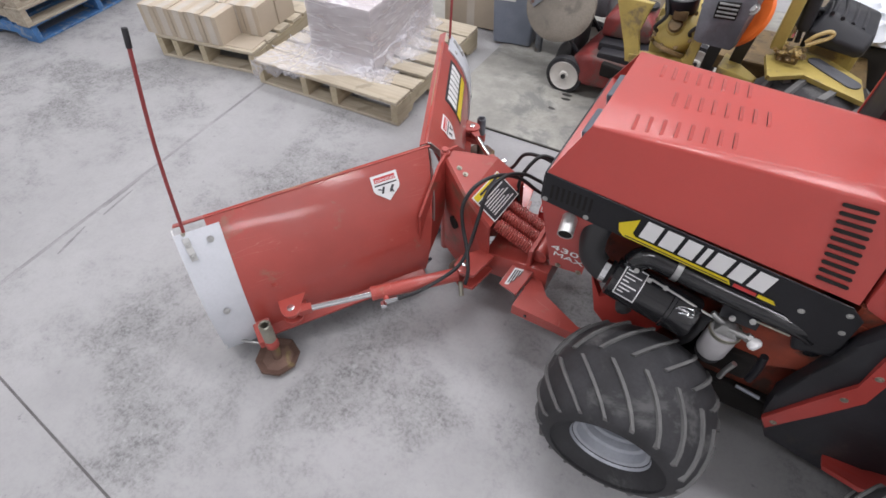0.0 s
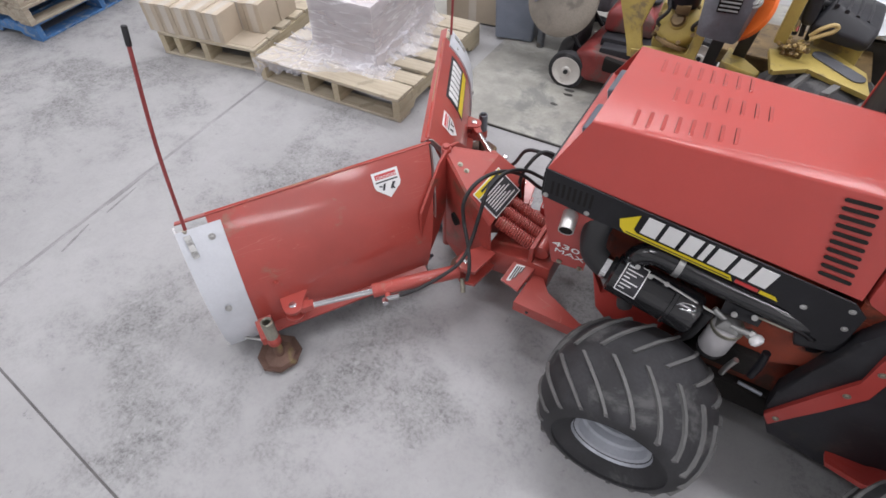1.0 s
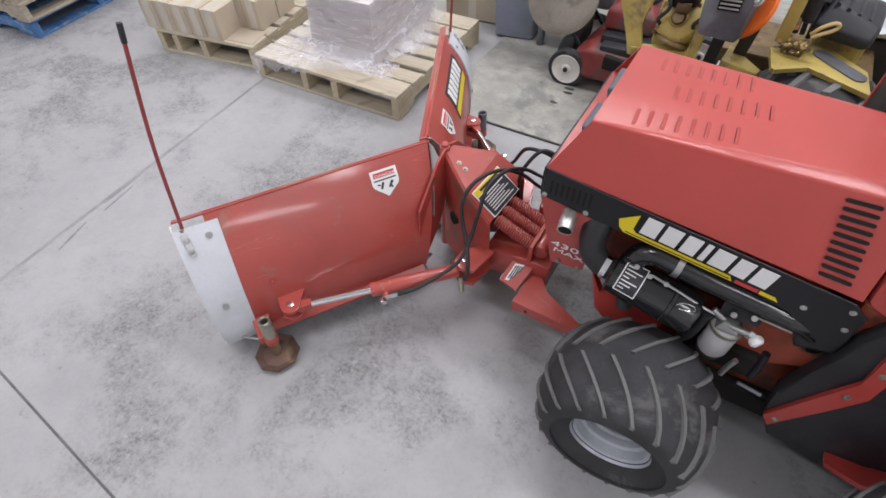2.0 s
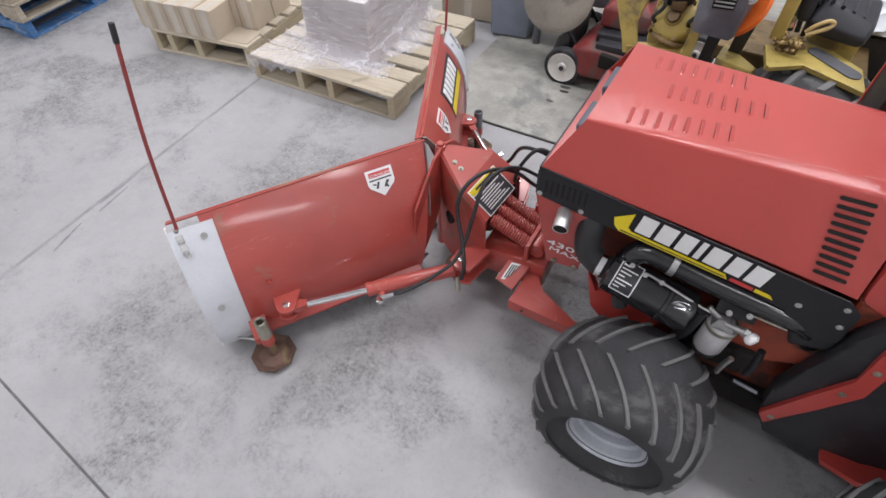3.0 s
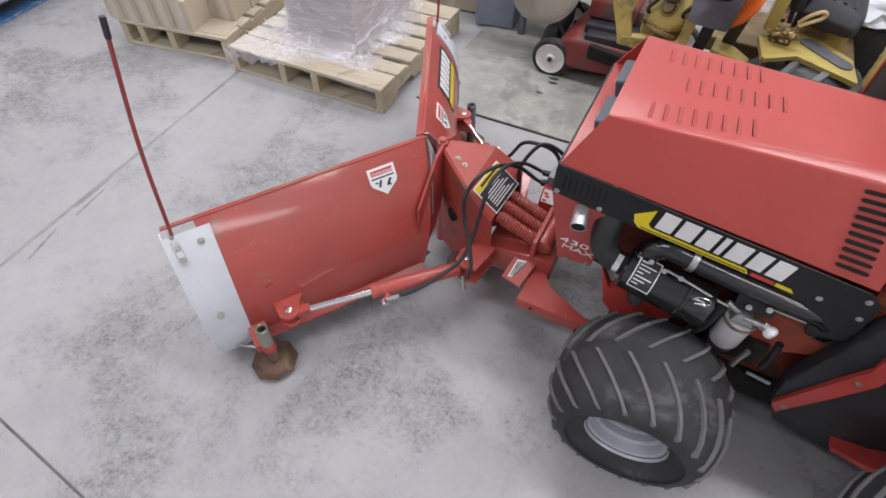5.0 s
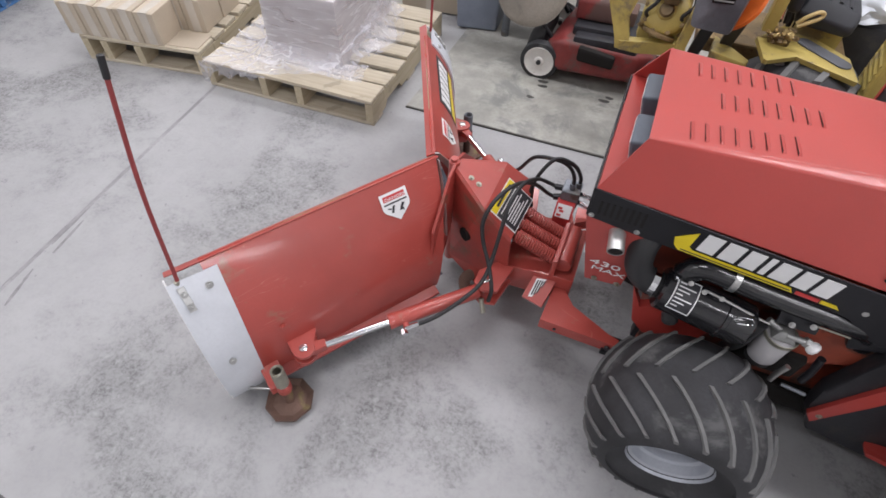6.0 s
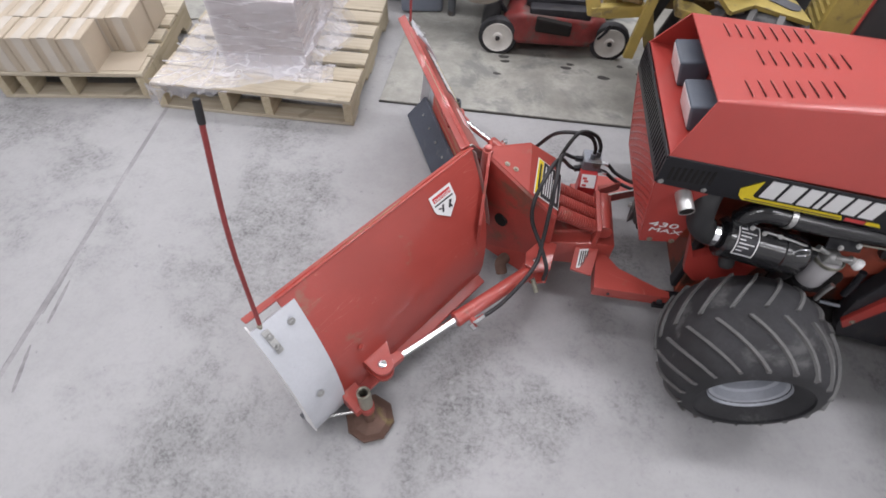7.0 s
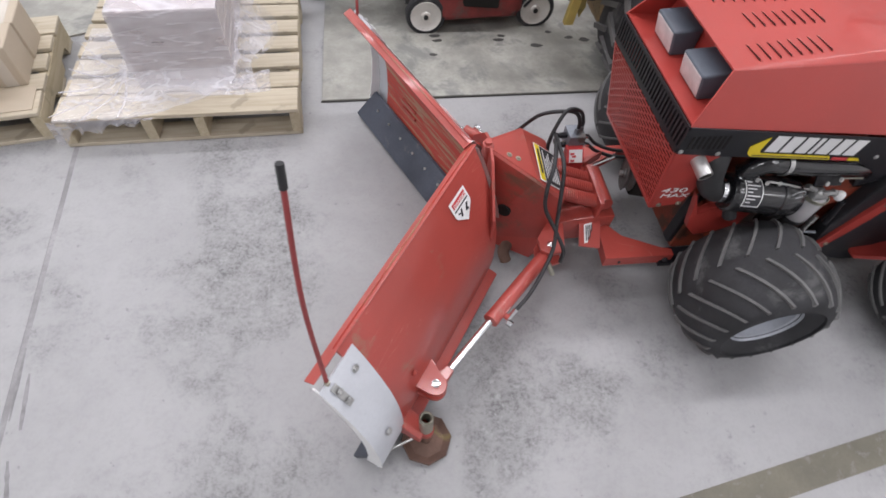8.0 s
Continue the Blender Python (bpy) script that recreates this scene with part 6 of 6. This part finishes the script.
def build_mower():
    mo = thing("push_mower", (-0.15, 1.5, 0.01), "faded red push mower with off-white wheels", "lawn mower")
    deck_bm = hull([(x, y, h) for x, y, h in ((-0.43, 1.31, 0.10), (-0.43, 1.31, 0.19), (0.10, 1.40, 0.10), (0.10, 1.40, 0.17), (-0.36, 1.27, 0.08), (-0.34, 1.28, 0.235), (0.03, 1.30, 0.08), (0.02, 1.31, 0.21), (-0.40, 1.72, 0.09), (-0.36, 1.70, 0.235), (0.10, 1.75, 0.09), (0.04, 1.72, 0.21))], 0.022, segments=3)
    deck = part("deck", deck_bm, M_MOWER, mo, "faded red pressed steel deck", True)
    # solid block, coloured near-black for the shade inside the opening
    part("side_chute", hull([(x, y, h) for x, h in ((-0.262, 0.225), (-0.085, 0.205), (-0.085, 0.145), (-0.262, 0.155)) for y in (1.262, 1.30)], 0.012), M_DARK, deck, "dark block drawn as the shaded discharge opening")
    part("deck_lip", hull([(x, y, h) for x, y in ((-0.35, 1.30), (0.03, 1.335), (0.03, 1.76), (-0.35, 1.74)) for h in (0.065, 0.09)], 0.006), M_MOWER, deck)
    part("deck_top", hull([(x, y, h) for x, y in ((-0.32, 1.36), (-0.02, 1.38), (-0.02, 1.66), (-0.32, 1.64)) for h in (0.225, 0.275)], 0.015), M_PLASTIC, mo, "", True)
    part("deck_cover", hull([(x, y, h) for x, y in ((-0.30, 1.295), (0.0, 1.32), (0.02, 1.42), (-0.30, 1.40)) for h in (0.20, 0.255)], 0.012), M_PLASTIC, mo, "dusty black deck cover", True)
    eng = hull([(x, y, h) for x, y in ((-0.33, 1.42), (-0.10, 1.43), (-0.10, 1.64), (-0.33, 1.63)) for h in (0.28, 0.37)] + [(-0.28, 1.46, 0.41), (-0.14, 1.47, 0.41), (-0.14, 1.60, 0.41), (-0.28, 1.59, 0.41)], 0.016, segments=3)
    shroud = part("engine_shroud", eng, M_MOWER, mo, "red engine shroud", True)
    part("fuel_cap", rod((-0.24, 1.47, 0.405), (-0.24, 1.465, 0.43), 0.025, seg=16, bevel=0.004), M_HOSE, shroud, "", True)
    part("starter_cap", rod((-0.16, 1.54, 0.41), (-0.16, 1.54, 0.428), 0.05, seg=24, bevel=0.005), M_PLASTIC, shroud, "", True)
    part("muffler", box(-0.11, -0.05, 1.46, 1.58, 0.27, 0.34, 0.012), M_RUST, mo, "", True)
    part("rear_skirt", hull([(x, y, h) for x, y, h in ((-0.44, 1.34, 0.12), (-0.54, 1.36, 0.10), (-0.44, 1.34, 0.26), (-0.52, 1.38, 0.20), (-0.44, 1.66, 0.26), (-0.54, 1.66, 0.10), (-0.44, 1.66, 0.12))], 0.02), M_HOSE, mo, "black rear flap", True)
    for x, y in ((-0.44, 1.30), (0.125, 1.355), (-0.44, 1.745), (0.125, 1.76)):
        mower_wheel(mo, x, y, 0.098)
    part("height_lever", hose([(0.06, 1.325, 0.12), (0.09, 1.315, 0.17), (0.10, 1.31, 0.205)], 0.007), M_BLACK, mo)
    for y in (1.36, 1.68):
        part("handle_bar", hose([(-0.40, y, 0.18), (-0.62, y, 0.42), (-0.95, y, 0.80)], 0.011), M_BLACK, mo, "", True)
    part("handle_bar", rod((-0.95, 1.36, 0.80), (-0.95, 1.68, 0.80), 0.011, seg=12), M_BLACK, mo)


def build_saw():
    """Walk-behind cutting saw: only its big dusty blade guard hangs into view."""
    saw = thing("cutting_saw", (-0.55, 1.65, 0.0), "walk-behind cutting saw with a large dusty blade guard", "saw")
    c, ax = Vector((-0.545, 1.375, 0.402)), Vector((0.10, -0.90, 0.35)).normalized()
    guard = lathe([(0.0, 0.028), (0.08, 0.030), (0.145, 0.026), (0.163, 0.018), (0.168, 0.0), (0.163, -0.02), (0.0, -0.02)], c, ax, 64)
    g = part("blade_guard", guard, M_GUARD, saw, "round dusty grey steel blade guard", True)
    part("guard_rim", lathe([(0.164, 0.014), (0.171, 0.014), (0.171, -0.022), (0.164, -0.022)], c, ax, 64, closed=True), M_GUARD, g, "", True)
    u = Vector((1, 0, 0)).cross(ax).normalized()
    x = u.cross(ax).normalized()
    if x.x < 0:
        x = -x
    y = ax.cross(x)
    at = lambda a, b, h=0.031: c + x * a + y * b + ax * h
    part("guard_flap", plate([at(-0.20, 0.19), at(-0.01, 0.20), at(0.0, 0.09), at(-0.125, -0.035), at(-0.19, 0.03)], 0.008, 0.002), M_GREYSTEEL, g, "grey hinged guard flap")
    bolt("bolt", at(-0.135, -0.01, 0.034), ax, 0.009, M_RUST, g)
    lettering("lettering", "7", at(-0.012, 0.020, 0.033), x, y, 0.030, M_WHITE, g)
    part("body", box(-0.75, -0.35, 1.55, 1.95, 0.30, 0.62, 0.03), M_GREYSTEEL, saw, "", True)
    part("arm", rod(c, (-0.55, 1.75, 0.46), 0.04, seg=16), M_GREYSTEEL, saw)
    for px, py in ((-0.72, 1.62), (-0.38, 1.92), (-0.72, 1.92)):
        part("leg", rod((px, py, 0.0), (px, py, 0.32), 0.022, seg=12), M_GREYSTEEL, saw)
    part("leg", rod((-0.58, 1.92, 0.0), (-0.58, 1.92, 0.32), 0.022, seg=12), M_GREYSTEEL, saw)


def lumpy(at, r, seed):
    """A small greasy casting: a knobbly ball."""
    bm = bmesh.new()
    bmesh.ops.create_icosphere(bm, subdivisions=2, radius=1.0)
    for v in bm.verts:
        n = noise.noise(v.co * 1.7 + Vector((seed * 3.1, seed, 0)))
        v.co = at + Vector((v.co.x, v.co.y, v.co.z * 0.8)) * r * (1 + 0.55 * n)
    return bm


def build_yellow_machine():
    ym = thing("ride_on_trencher", (0.45, 1.1, 0.0), "dirty yellow ride-on trencher with a black seat and an orange disc", "trencher")
    # wheels under the step
    for x in (0.575,):
        tyre = part("wheel", lathe([(0.14, -0.11), (0.245, -0.125), (0.268, -0.10), (0.273, 0.0), (0.268, 0.10), (0.245, 0.125), (0.14, 0.11)], (x, 0.885, 0.2745), (0, -1, 0), 48, closed=True), M_TYRE, ym, "black bar-lugged tyre", True)
        part("rim", lathe([(0.145, 0.10), (0.13, 0.06), (0.05, 0.04), (0.0, 0.04)], (x, 0.885, 0.2745), (0, -1, 0), 32), M_YEL, tyre, "", True)
        bm = hull([(dx, y, z) for dx, y in ((-0.012, -0.12), (0.012, -0.12), (0.045, 0.01), (0.07, 0.01)) for z in (0.258, 0.281)])
        for sgn in (1, -1):
            me = bpy.data.meshes.new("lug")
            tmp = bm.copy()
            if sgn < 0:
                tmp.transform(Matrix.Diagonal((1, -1, 1, 1)))
            bmesh.ops.recalc_face_normals(tmp, faces=tmp.faces[:])
            tmp.to_mesh(me)
            tmp.free()
            me.materials.append(M_LUG)
            for k in range(16):
                piece("lug", me, tyre, at=Matrix.Translation((x, 0.885, 0.2745)) @ Matrix.Rotation(2 * math.pi * (k + (0.5 if sgn < 0 else 0)) / 16, 4, "Y"))
        bm.free()
    # step plate over the wheel, with grip pad
    z = lambda x: 0.578 - 0.02 * (x - 0.38) / 0.35
    edge = [(0.380, 0.945), (0.404, 0.795), (0.506, 0.880), (0.698, 0.810), (0.684, 0.955), (0.535, 1.075), (0.465, 1.08)]
    step = part("step_plate", hull_sheet(edge, z, 0.012), M_YEL, ym, "yellow steel step over the wheel")
    skirt = bmesh.new()
    for (ax, ay), (bx, by) in zip(edge, edge[1:4]):
        plate([(ax, ay, z(ax)), (bx, by, z(bx)), (bx, by + 0.006, z(bx) - 0.018), (ax, ay + 0.006, z(ax) - 0.018)], 0.006, bm=skirt)
    part("step_skirt", skirt, M_YEL, step)
    a, b = Vector((0.538, 0.985)), Vector((0.655, 0.895))
    way = (b - a).normalized()
    side = Vector((-way.y, way.x))
    pad = []
    for k in range(17):
        t = math.pi * (k / 8 - 0.5)
        end = b if k < 8.5 else a
        pad.append(end + way * 0.028 * math.cos(t) + side * 0.03 * math.sin(t))
    part("grip_pad", hull_sheet([(p.x, p.y) for p in pad], lambda x: z(x) + 0.005, 0.004), M_GRIP, step, "grey grip pad")
    # bodywork: rear box with louvers, frame, floor plates
    rear = part("louvred_box", hull([(x, y, h) for x, y in ((0.732, 0.80), (1.15, 0.83), (1.15, 1.05), (0.763, 1.02)) for h in (0.12, 0.69)], 0.015), M_YEL, ym, "yellow louvred cover")
    face_x = lambda y: 0.732 + 0.14 * (y - 0.80)
    for k in range(13):
        h = 0.30 + 0.028 * k
        part("louver", hull([(face_x(y) + d, y, h + e) for y in (0.83, 0.99) for d, e in ((0.004, 0.0), (-0.005, 0.002), (0.004, 0.016))]), M_YEL, rear)
    part("frame_rail", box(0.36, 1.0, 1.05, 1.30, 0.16, 0.34, 0.02), M_GREASE, ym)
    part("deck", box(0.20, 0.75, 1.12, 1.45, 0.40, 0.46, 0.01), M_GREASE, ym)
    part("front_plate", hull([(0.24, 0.88, 0.525), (0.37, 0.865, 0.51), (0.38, 0.90, 0.51), (0.25, 1.0, 0.53), (0.24, 0.88, 0.49), (0.37, 0.865, 0.475), (0.38, 0.90, 0.475), (0.25, 1.0, 0.49)], 0.006), M_YEL, ym)
    # front column and engine
    part("column", plate([(-0.185, 0.93, 0.68), (-0.045, 0.93, 0.68), (-0.075, 0.92, 0.57), (-0.03, 0.90, 0.46), (-0.09, 0.90, 0.46), (-0.11, 0.91, 0.53)], 0.03, 0.004), M_YEL, ym, "yellow steel column")
    part("column_foot", plate([(-0.085, 0.90, 0.50), (0.12, 0.92, 0.52), (0.13, 0.93, 0.47), (-0.01, 0.91, 0.46), (-0.08, 0.90, 0.465)], 0.03, 0.004), M_YEL, ym)
    part("engine", box(-0.03, 0.13, 0.95, 1.15, 0.46, 0.66, 0.03), M_YEL, ym, "oily yellow engine casing", True)
    rnd = random.Random(4)
    ax = Vector((-0.12, -0.80, 0.58)).normalized()
    c = Vector((0.055, 0.955, 0.590))
    case = part("crankcase", lathe([(0.0, 0.050), (0.028, 0.050), (0.034, 0.042), (0.066, 0.036), (0.080, 0.024), (0.084, 0.0), (0.084, -0.07), (0.0, -0.07)], c, ax, 40), M_YEL, ym, "oily yellow engine crankcase", True)
    u = ax.cross(Vector((1, 0, 0))).normalized()
    v = ax.cross(u)
    for k in range(9):
        t = 2 * math.pi * k / 9
        p = c + 0.074 * (math.cos(t) * u + math.sin(t) * v) + ax * 0.030
        bolt("bolt", p, ax, 0.0055, M_GREASE, case)
    part("cover", lathe([(0.0, 0.062), (0.020, 0.062), (0.026, 0.056), (0.026, 0.046)], c, ax, 24), M_GREASE, case, "", True)
    for k in range(22):
        t = rnd.uniform(0.5, 2.6)
        p = c + rnd.uniform(0.055, 0.105) * (math.cos(t) * v * (1 if k % 2 else -1) + math.sin(t) * Vector((0, 0.1, -1))) + ax * rnd.uniform(0.0, 0.03)
        part("greasy_fitting", lumpy(p, rnd.uniform(0.008, 0.020), k + 40), (M_GREASE, M_BRASS, M_HOSE, M_GREASE)[k % 4], ym, "", True)
    for x, h in ((-0.01, 0.655), (0.115, 0.66)):
        part("engine_hose", hose([(x, 0.92, h + 0.05), (x + 0.02, 0.895, h), (x - 0.008, 0.90, h - 0.05), (x + 0.012, 0.94, h - 0.09)], 0.007), M_HOSE, ym, "", True)
    part("air_filter", rod((0.045, 0.955, 0.660), (0.04, 0.95, 0.715), 0.058, seg=28, bevel=0.008), M_BLACK, ym, "", True)
    part("carburettor", hull([(0.03 + dx, 0.895 + dy, 0.645 + dz) for dx in (0, 0.05) for dy in (0, 0.03) for dz in (0, 0.035)], 0.006), M_GREASE, ym, "", True)
    part("engine_flange", rod((0.05, 0.915, 0.520), (0.053, 0.920, 0.534), 0.062, seg=24, bevel=0.004), M_GREASE, ym, "", True)
    part("support", hull([(0.13, 0.86, 0.66), (0.165, 0.86, 0.66), (0.10, 0.87, 0.30), (0.14, 0.87, 0.30), (0.13, 0.89, 0.66), (0.165, 0.89, 0.66), (0.10, 0.90, 0.30), (0.14, 0.90, 0.30)], 0.004), M_YEL, ym)
    part("blade_support", plate([(0.11, 0.90, 0.50), (0.16, 0.90, 0.50), (0.25, 1.05, 0.30), (0.235, 1.06, 0.24), (0.20, 1.02, 0.30)], 0.02, 0.003), M_YEL, ym)
    for x in (0.19, 0.275):
        part("strut", hull([(x, 0.88, 0.66), (x + 0.045, 0.88, 0.66), (x - 0.02, 1.06, 0.30), (x + 0.02, 1.06, 0.30), (x, 0.905, 0.66), (x + 0.045, 0.905, 0.66), (x - 0.02, 1.085, 0.30), (x + 0.02, 1.085, 0.30)], 0.003), M_HOSE, ym)
    # gearbox and orange disc
    n = Vector((-0.55, -0.65, 0.42)).normalized()
    gear = hull([(x, y, h) for x, y, h in ((0.115, 0.80, 0.80), (0.28, 0.80, 0.84), (0.13, 0.78, 0.635), (0.26, 0.78, 0.63), (0.12, 0.90, 0.80), (0.30, 0.90, 0.84), (0.15, 0.89, 0.63), (0.285, 0.89, 0.63))], 0.012)
    gb = part("gearbox", gear, M_GREYSTEEL, ym, "scuffed grey steel gearbox", True)
    part("window", hull([(x, 0.784 + dy, h) for x, h in ((0.165, 0.775), (0.235, 0.785), (0.235, 0.73), (0.168, 0.725)) for dy in (-0.004, 0.01)], 0.003), M_DARK, gb)
    for k in range(4):
        part("rib", rod((0.172, 0.781, 0.735 + 0.013 * k), (0.232, 0.781, 0.738 + 0.013 * k), 0.0035, seg=8), M_STEEL, gb)
    bolt("bolt", (0.275, 0.80, 0.77), n, 0.012, M_STEEL, gb)
    dc = Vector((0.240, 0.905, 0.712))
    disc = part("disc_guard", lathe([(0.05, 0.012), (0.112, 0.012), (0.117, 0.0), (0.112, -0.01), (0.05, -0.01)], dc, n, 48, closed=True), M_ORANGE, ym, "bright orange disc guard", True)
    part("disc_hub", lathe([(0.0, 0.02), (0.04, 0.02), (0.056, 0.008), (0.056, -0.01), (0.0, -0.01)], dc, n, 32), M_BLACK, disc, "", True)
    # control manifold with a looped handle and hoses
    mb = part("control_manifold", box(0.407, 0.477, 0.917, 0.992, 0.570, 0.605, 0.010), M_GREASE, ym, "oily brown control manifold", True)
    for k in range(26):
        x, y = 0.400 + rnd.uniform(0, 0.085), 0.892 + rnd.uniform(0, 0.11)
        lump = lumpy(Vector((x, y, 0.590 + rnd.uniform(0.0, 0.026))), rnd.uniform(0.005, 0.011), k)
        part("valve", lump, (M_GREASE, M_BRASS, M_GREASE, M_BRASS)[k % 4], mb, "", True)
    for k in range(7):
        x, y, h = 0.400 + 0.013 * k, 0.899 + rnd.uniform(0, 0.05), 0.598 + rnd.uniform(0, 0.018)
        part("nut", rod((x, y, h), (x + rnd.uniform(-0.012, 0.012), y - 0.016, h + 0.012), 0.0065, seg=6, bevel=0.001), M_BRASS, mb)
    loop = [(0.468, 1.017, 0.618), (0.487, 1.017, 0.644), (0.517, 1.027, 0.662), (0.534, 1.032, 0.657), (0.527, 1.027, 0.642), (0.498, 1.017, 0.626), (0.472, 1.012, 0.610)]
    part("looped_handle", hose([(x + 0.004, y - 0.06, h + 0.022) for x, y, h in loop], 0.007), surface("tan_handle", (0.50, 0.37, 0.16), 0.5, var=0.2), ym, "tan looped handle", True)
    for dx in (0.0, 0.022):
        part("hose", hose([(0.430 + dx, 1.017, 0.610), (0.424 + dx, 1.027, 0.670), (0.442 + dx, 1.047, 0.715), (0.472 + dx, 1.077, 0.690), (0.482 + dx, 1.097, 0.570)], 0.009), M_HOSE, ym, "", True)
    part("hose_end", rod((0.428, 1.017, 0.622), (0.423, 1.022, 0.665), 0.0105, seg=8), M_CHROME, ym)
    part("control_post", box(0.375, 0.415, 0.94, 0.985, 0.60, 0.80, 0.006), M_YEL, ym)
    # seat: cushion and high back
    cushion = hull([(x, y, h) for x, y, h in ((0.46, 0.985, 0.67), (0.64, 0.965, 0.645), (0.66, 1.00, 0.68), (0.50, 1.04, 0.73), (0.68, 1.24, 0.68), (0.52, 1.30, 0.70), (0.50, 1.30, 0.62), (0.68, 1.24, 0.62), (0.47, 1.0, 0.62), (0.65, 0.98, 0.61))], 0.03, segments=3)
    seat = part("seat", cushion, M_SEAT, ym, "black vinyl seat", True)
    part("backrest", hull([(x, y, h) for x, y, h in ((0.425, 0.97, 0.66), (0.47, 0.97, 0.66), (0.39, 0.97, 0.98), (0.45, 0.97, 1.0), (0.425, 1.36, 0.66), (0.47, 1.36, 0.66), (0.39, 1.36, 0.98), (0.45, 1.36, 1.0))], 0.03, segments=3), M_SEAT, seat, "", True)
    for k in range(4):
        part("seat_rib", hose([(0.51 + 0.035 * k, 1.02, 0.724 - 0.011 * k), (0.52 + 0.035 * k, 1.12, 0.722 - 0.010 * k), (0.525 + 0.035 * k, 1.23, 0.712 - 0.009 * k)], 0.007), M_SEAT, seat, "", True)
    part("seat_post", box(0.50, 0.66, 1.05, 1.25, 0.44, 0.63, 0.02), M_YEL, ym)


def hull_sheet(outline, z, thick):
    """A thin plate of any outline that follows the height z(x)."""
    bm = bmesh.new()
    top = [bm.verts.new((x, y, z(x))) for x, y in outline]
    low = [bm.verts.new((x, y, z(x) - thick)) for x, y in outline]
    bm.faces.new(top)
    bm.faces.new(low)
    for i in range(len(top)):
        bm.faces.new((top[i - 1], top[i], low[i], low[i - 1]))
    return bm


def build_rest():
    bin_ = thing("storage_bin", (0.79, 1.54, 0.01), "black plastic bin topped with a white plastic bag", "bin")
    part("body", hull([(x, y, z) for x, y in ((0.60, 1.36), (0.98, 1.40), (0.98, 1.72), (0.60, 1.70)) for z in (0.010, 0.50)], 0.02), M_PLASTIC, bin_, "", True)
    bag = bmesh.new()
    bmesh.ops.create_icosphere(bag, subdivisions=4, radius=1.0)
    for v in bag.verts:
        n = noise.fractal(v.co * 2.2, 1.0, 2.0, 4)
        v.co = Vector((0.745, 1.49, 0.555)) + Vector((v.co.x * 0.19, v.co.y * 0.17, v.co.z * 0.10 if v.co.z > 0 else v.co.z * 0.055)) * (1 + 0.22 * n)
    solid("plastic_bag", bag, M_BAG, "crumpled white plastic bag lying on a black bin", "bag", smooth=True)
    for x, y, w, d, h, t in ((-1.40, 1.72, 0.36, 0.3, 0.42, 4), (-0.55, 2.35, 0.6, 0.4, 0.55, -3), (0.55, 2.05, 0.5, 0.4, 0.62, 5)):
        m = frame_of(x + w, y, t)
        carton(m, -w, 0, 0, d, 0.010, h, M_CARD, "large plain brown cardboard carton on the floor", "large cartons", "y", 0.05)


build_tote()
build_mower()
build_saw()
build_yellow_machine()
build_rest()
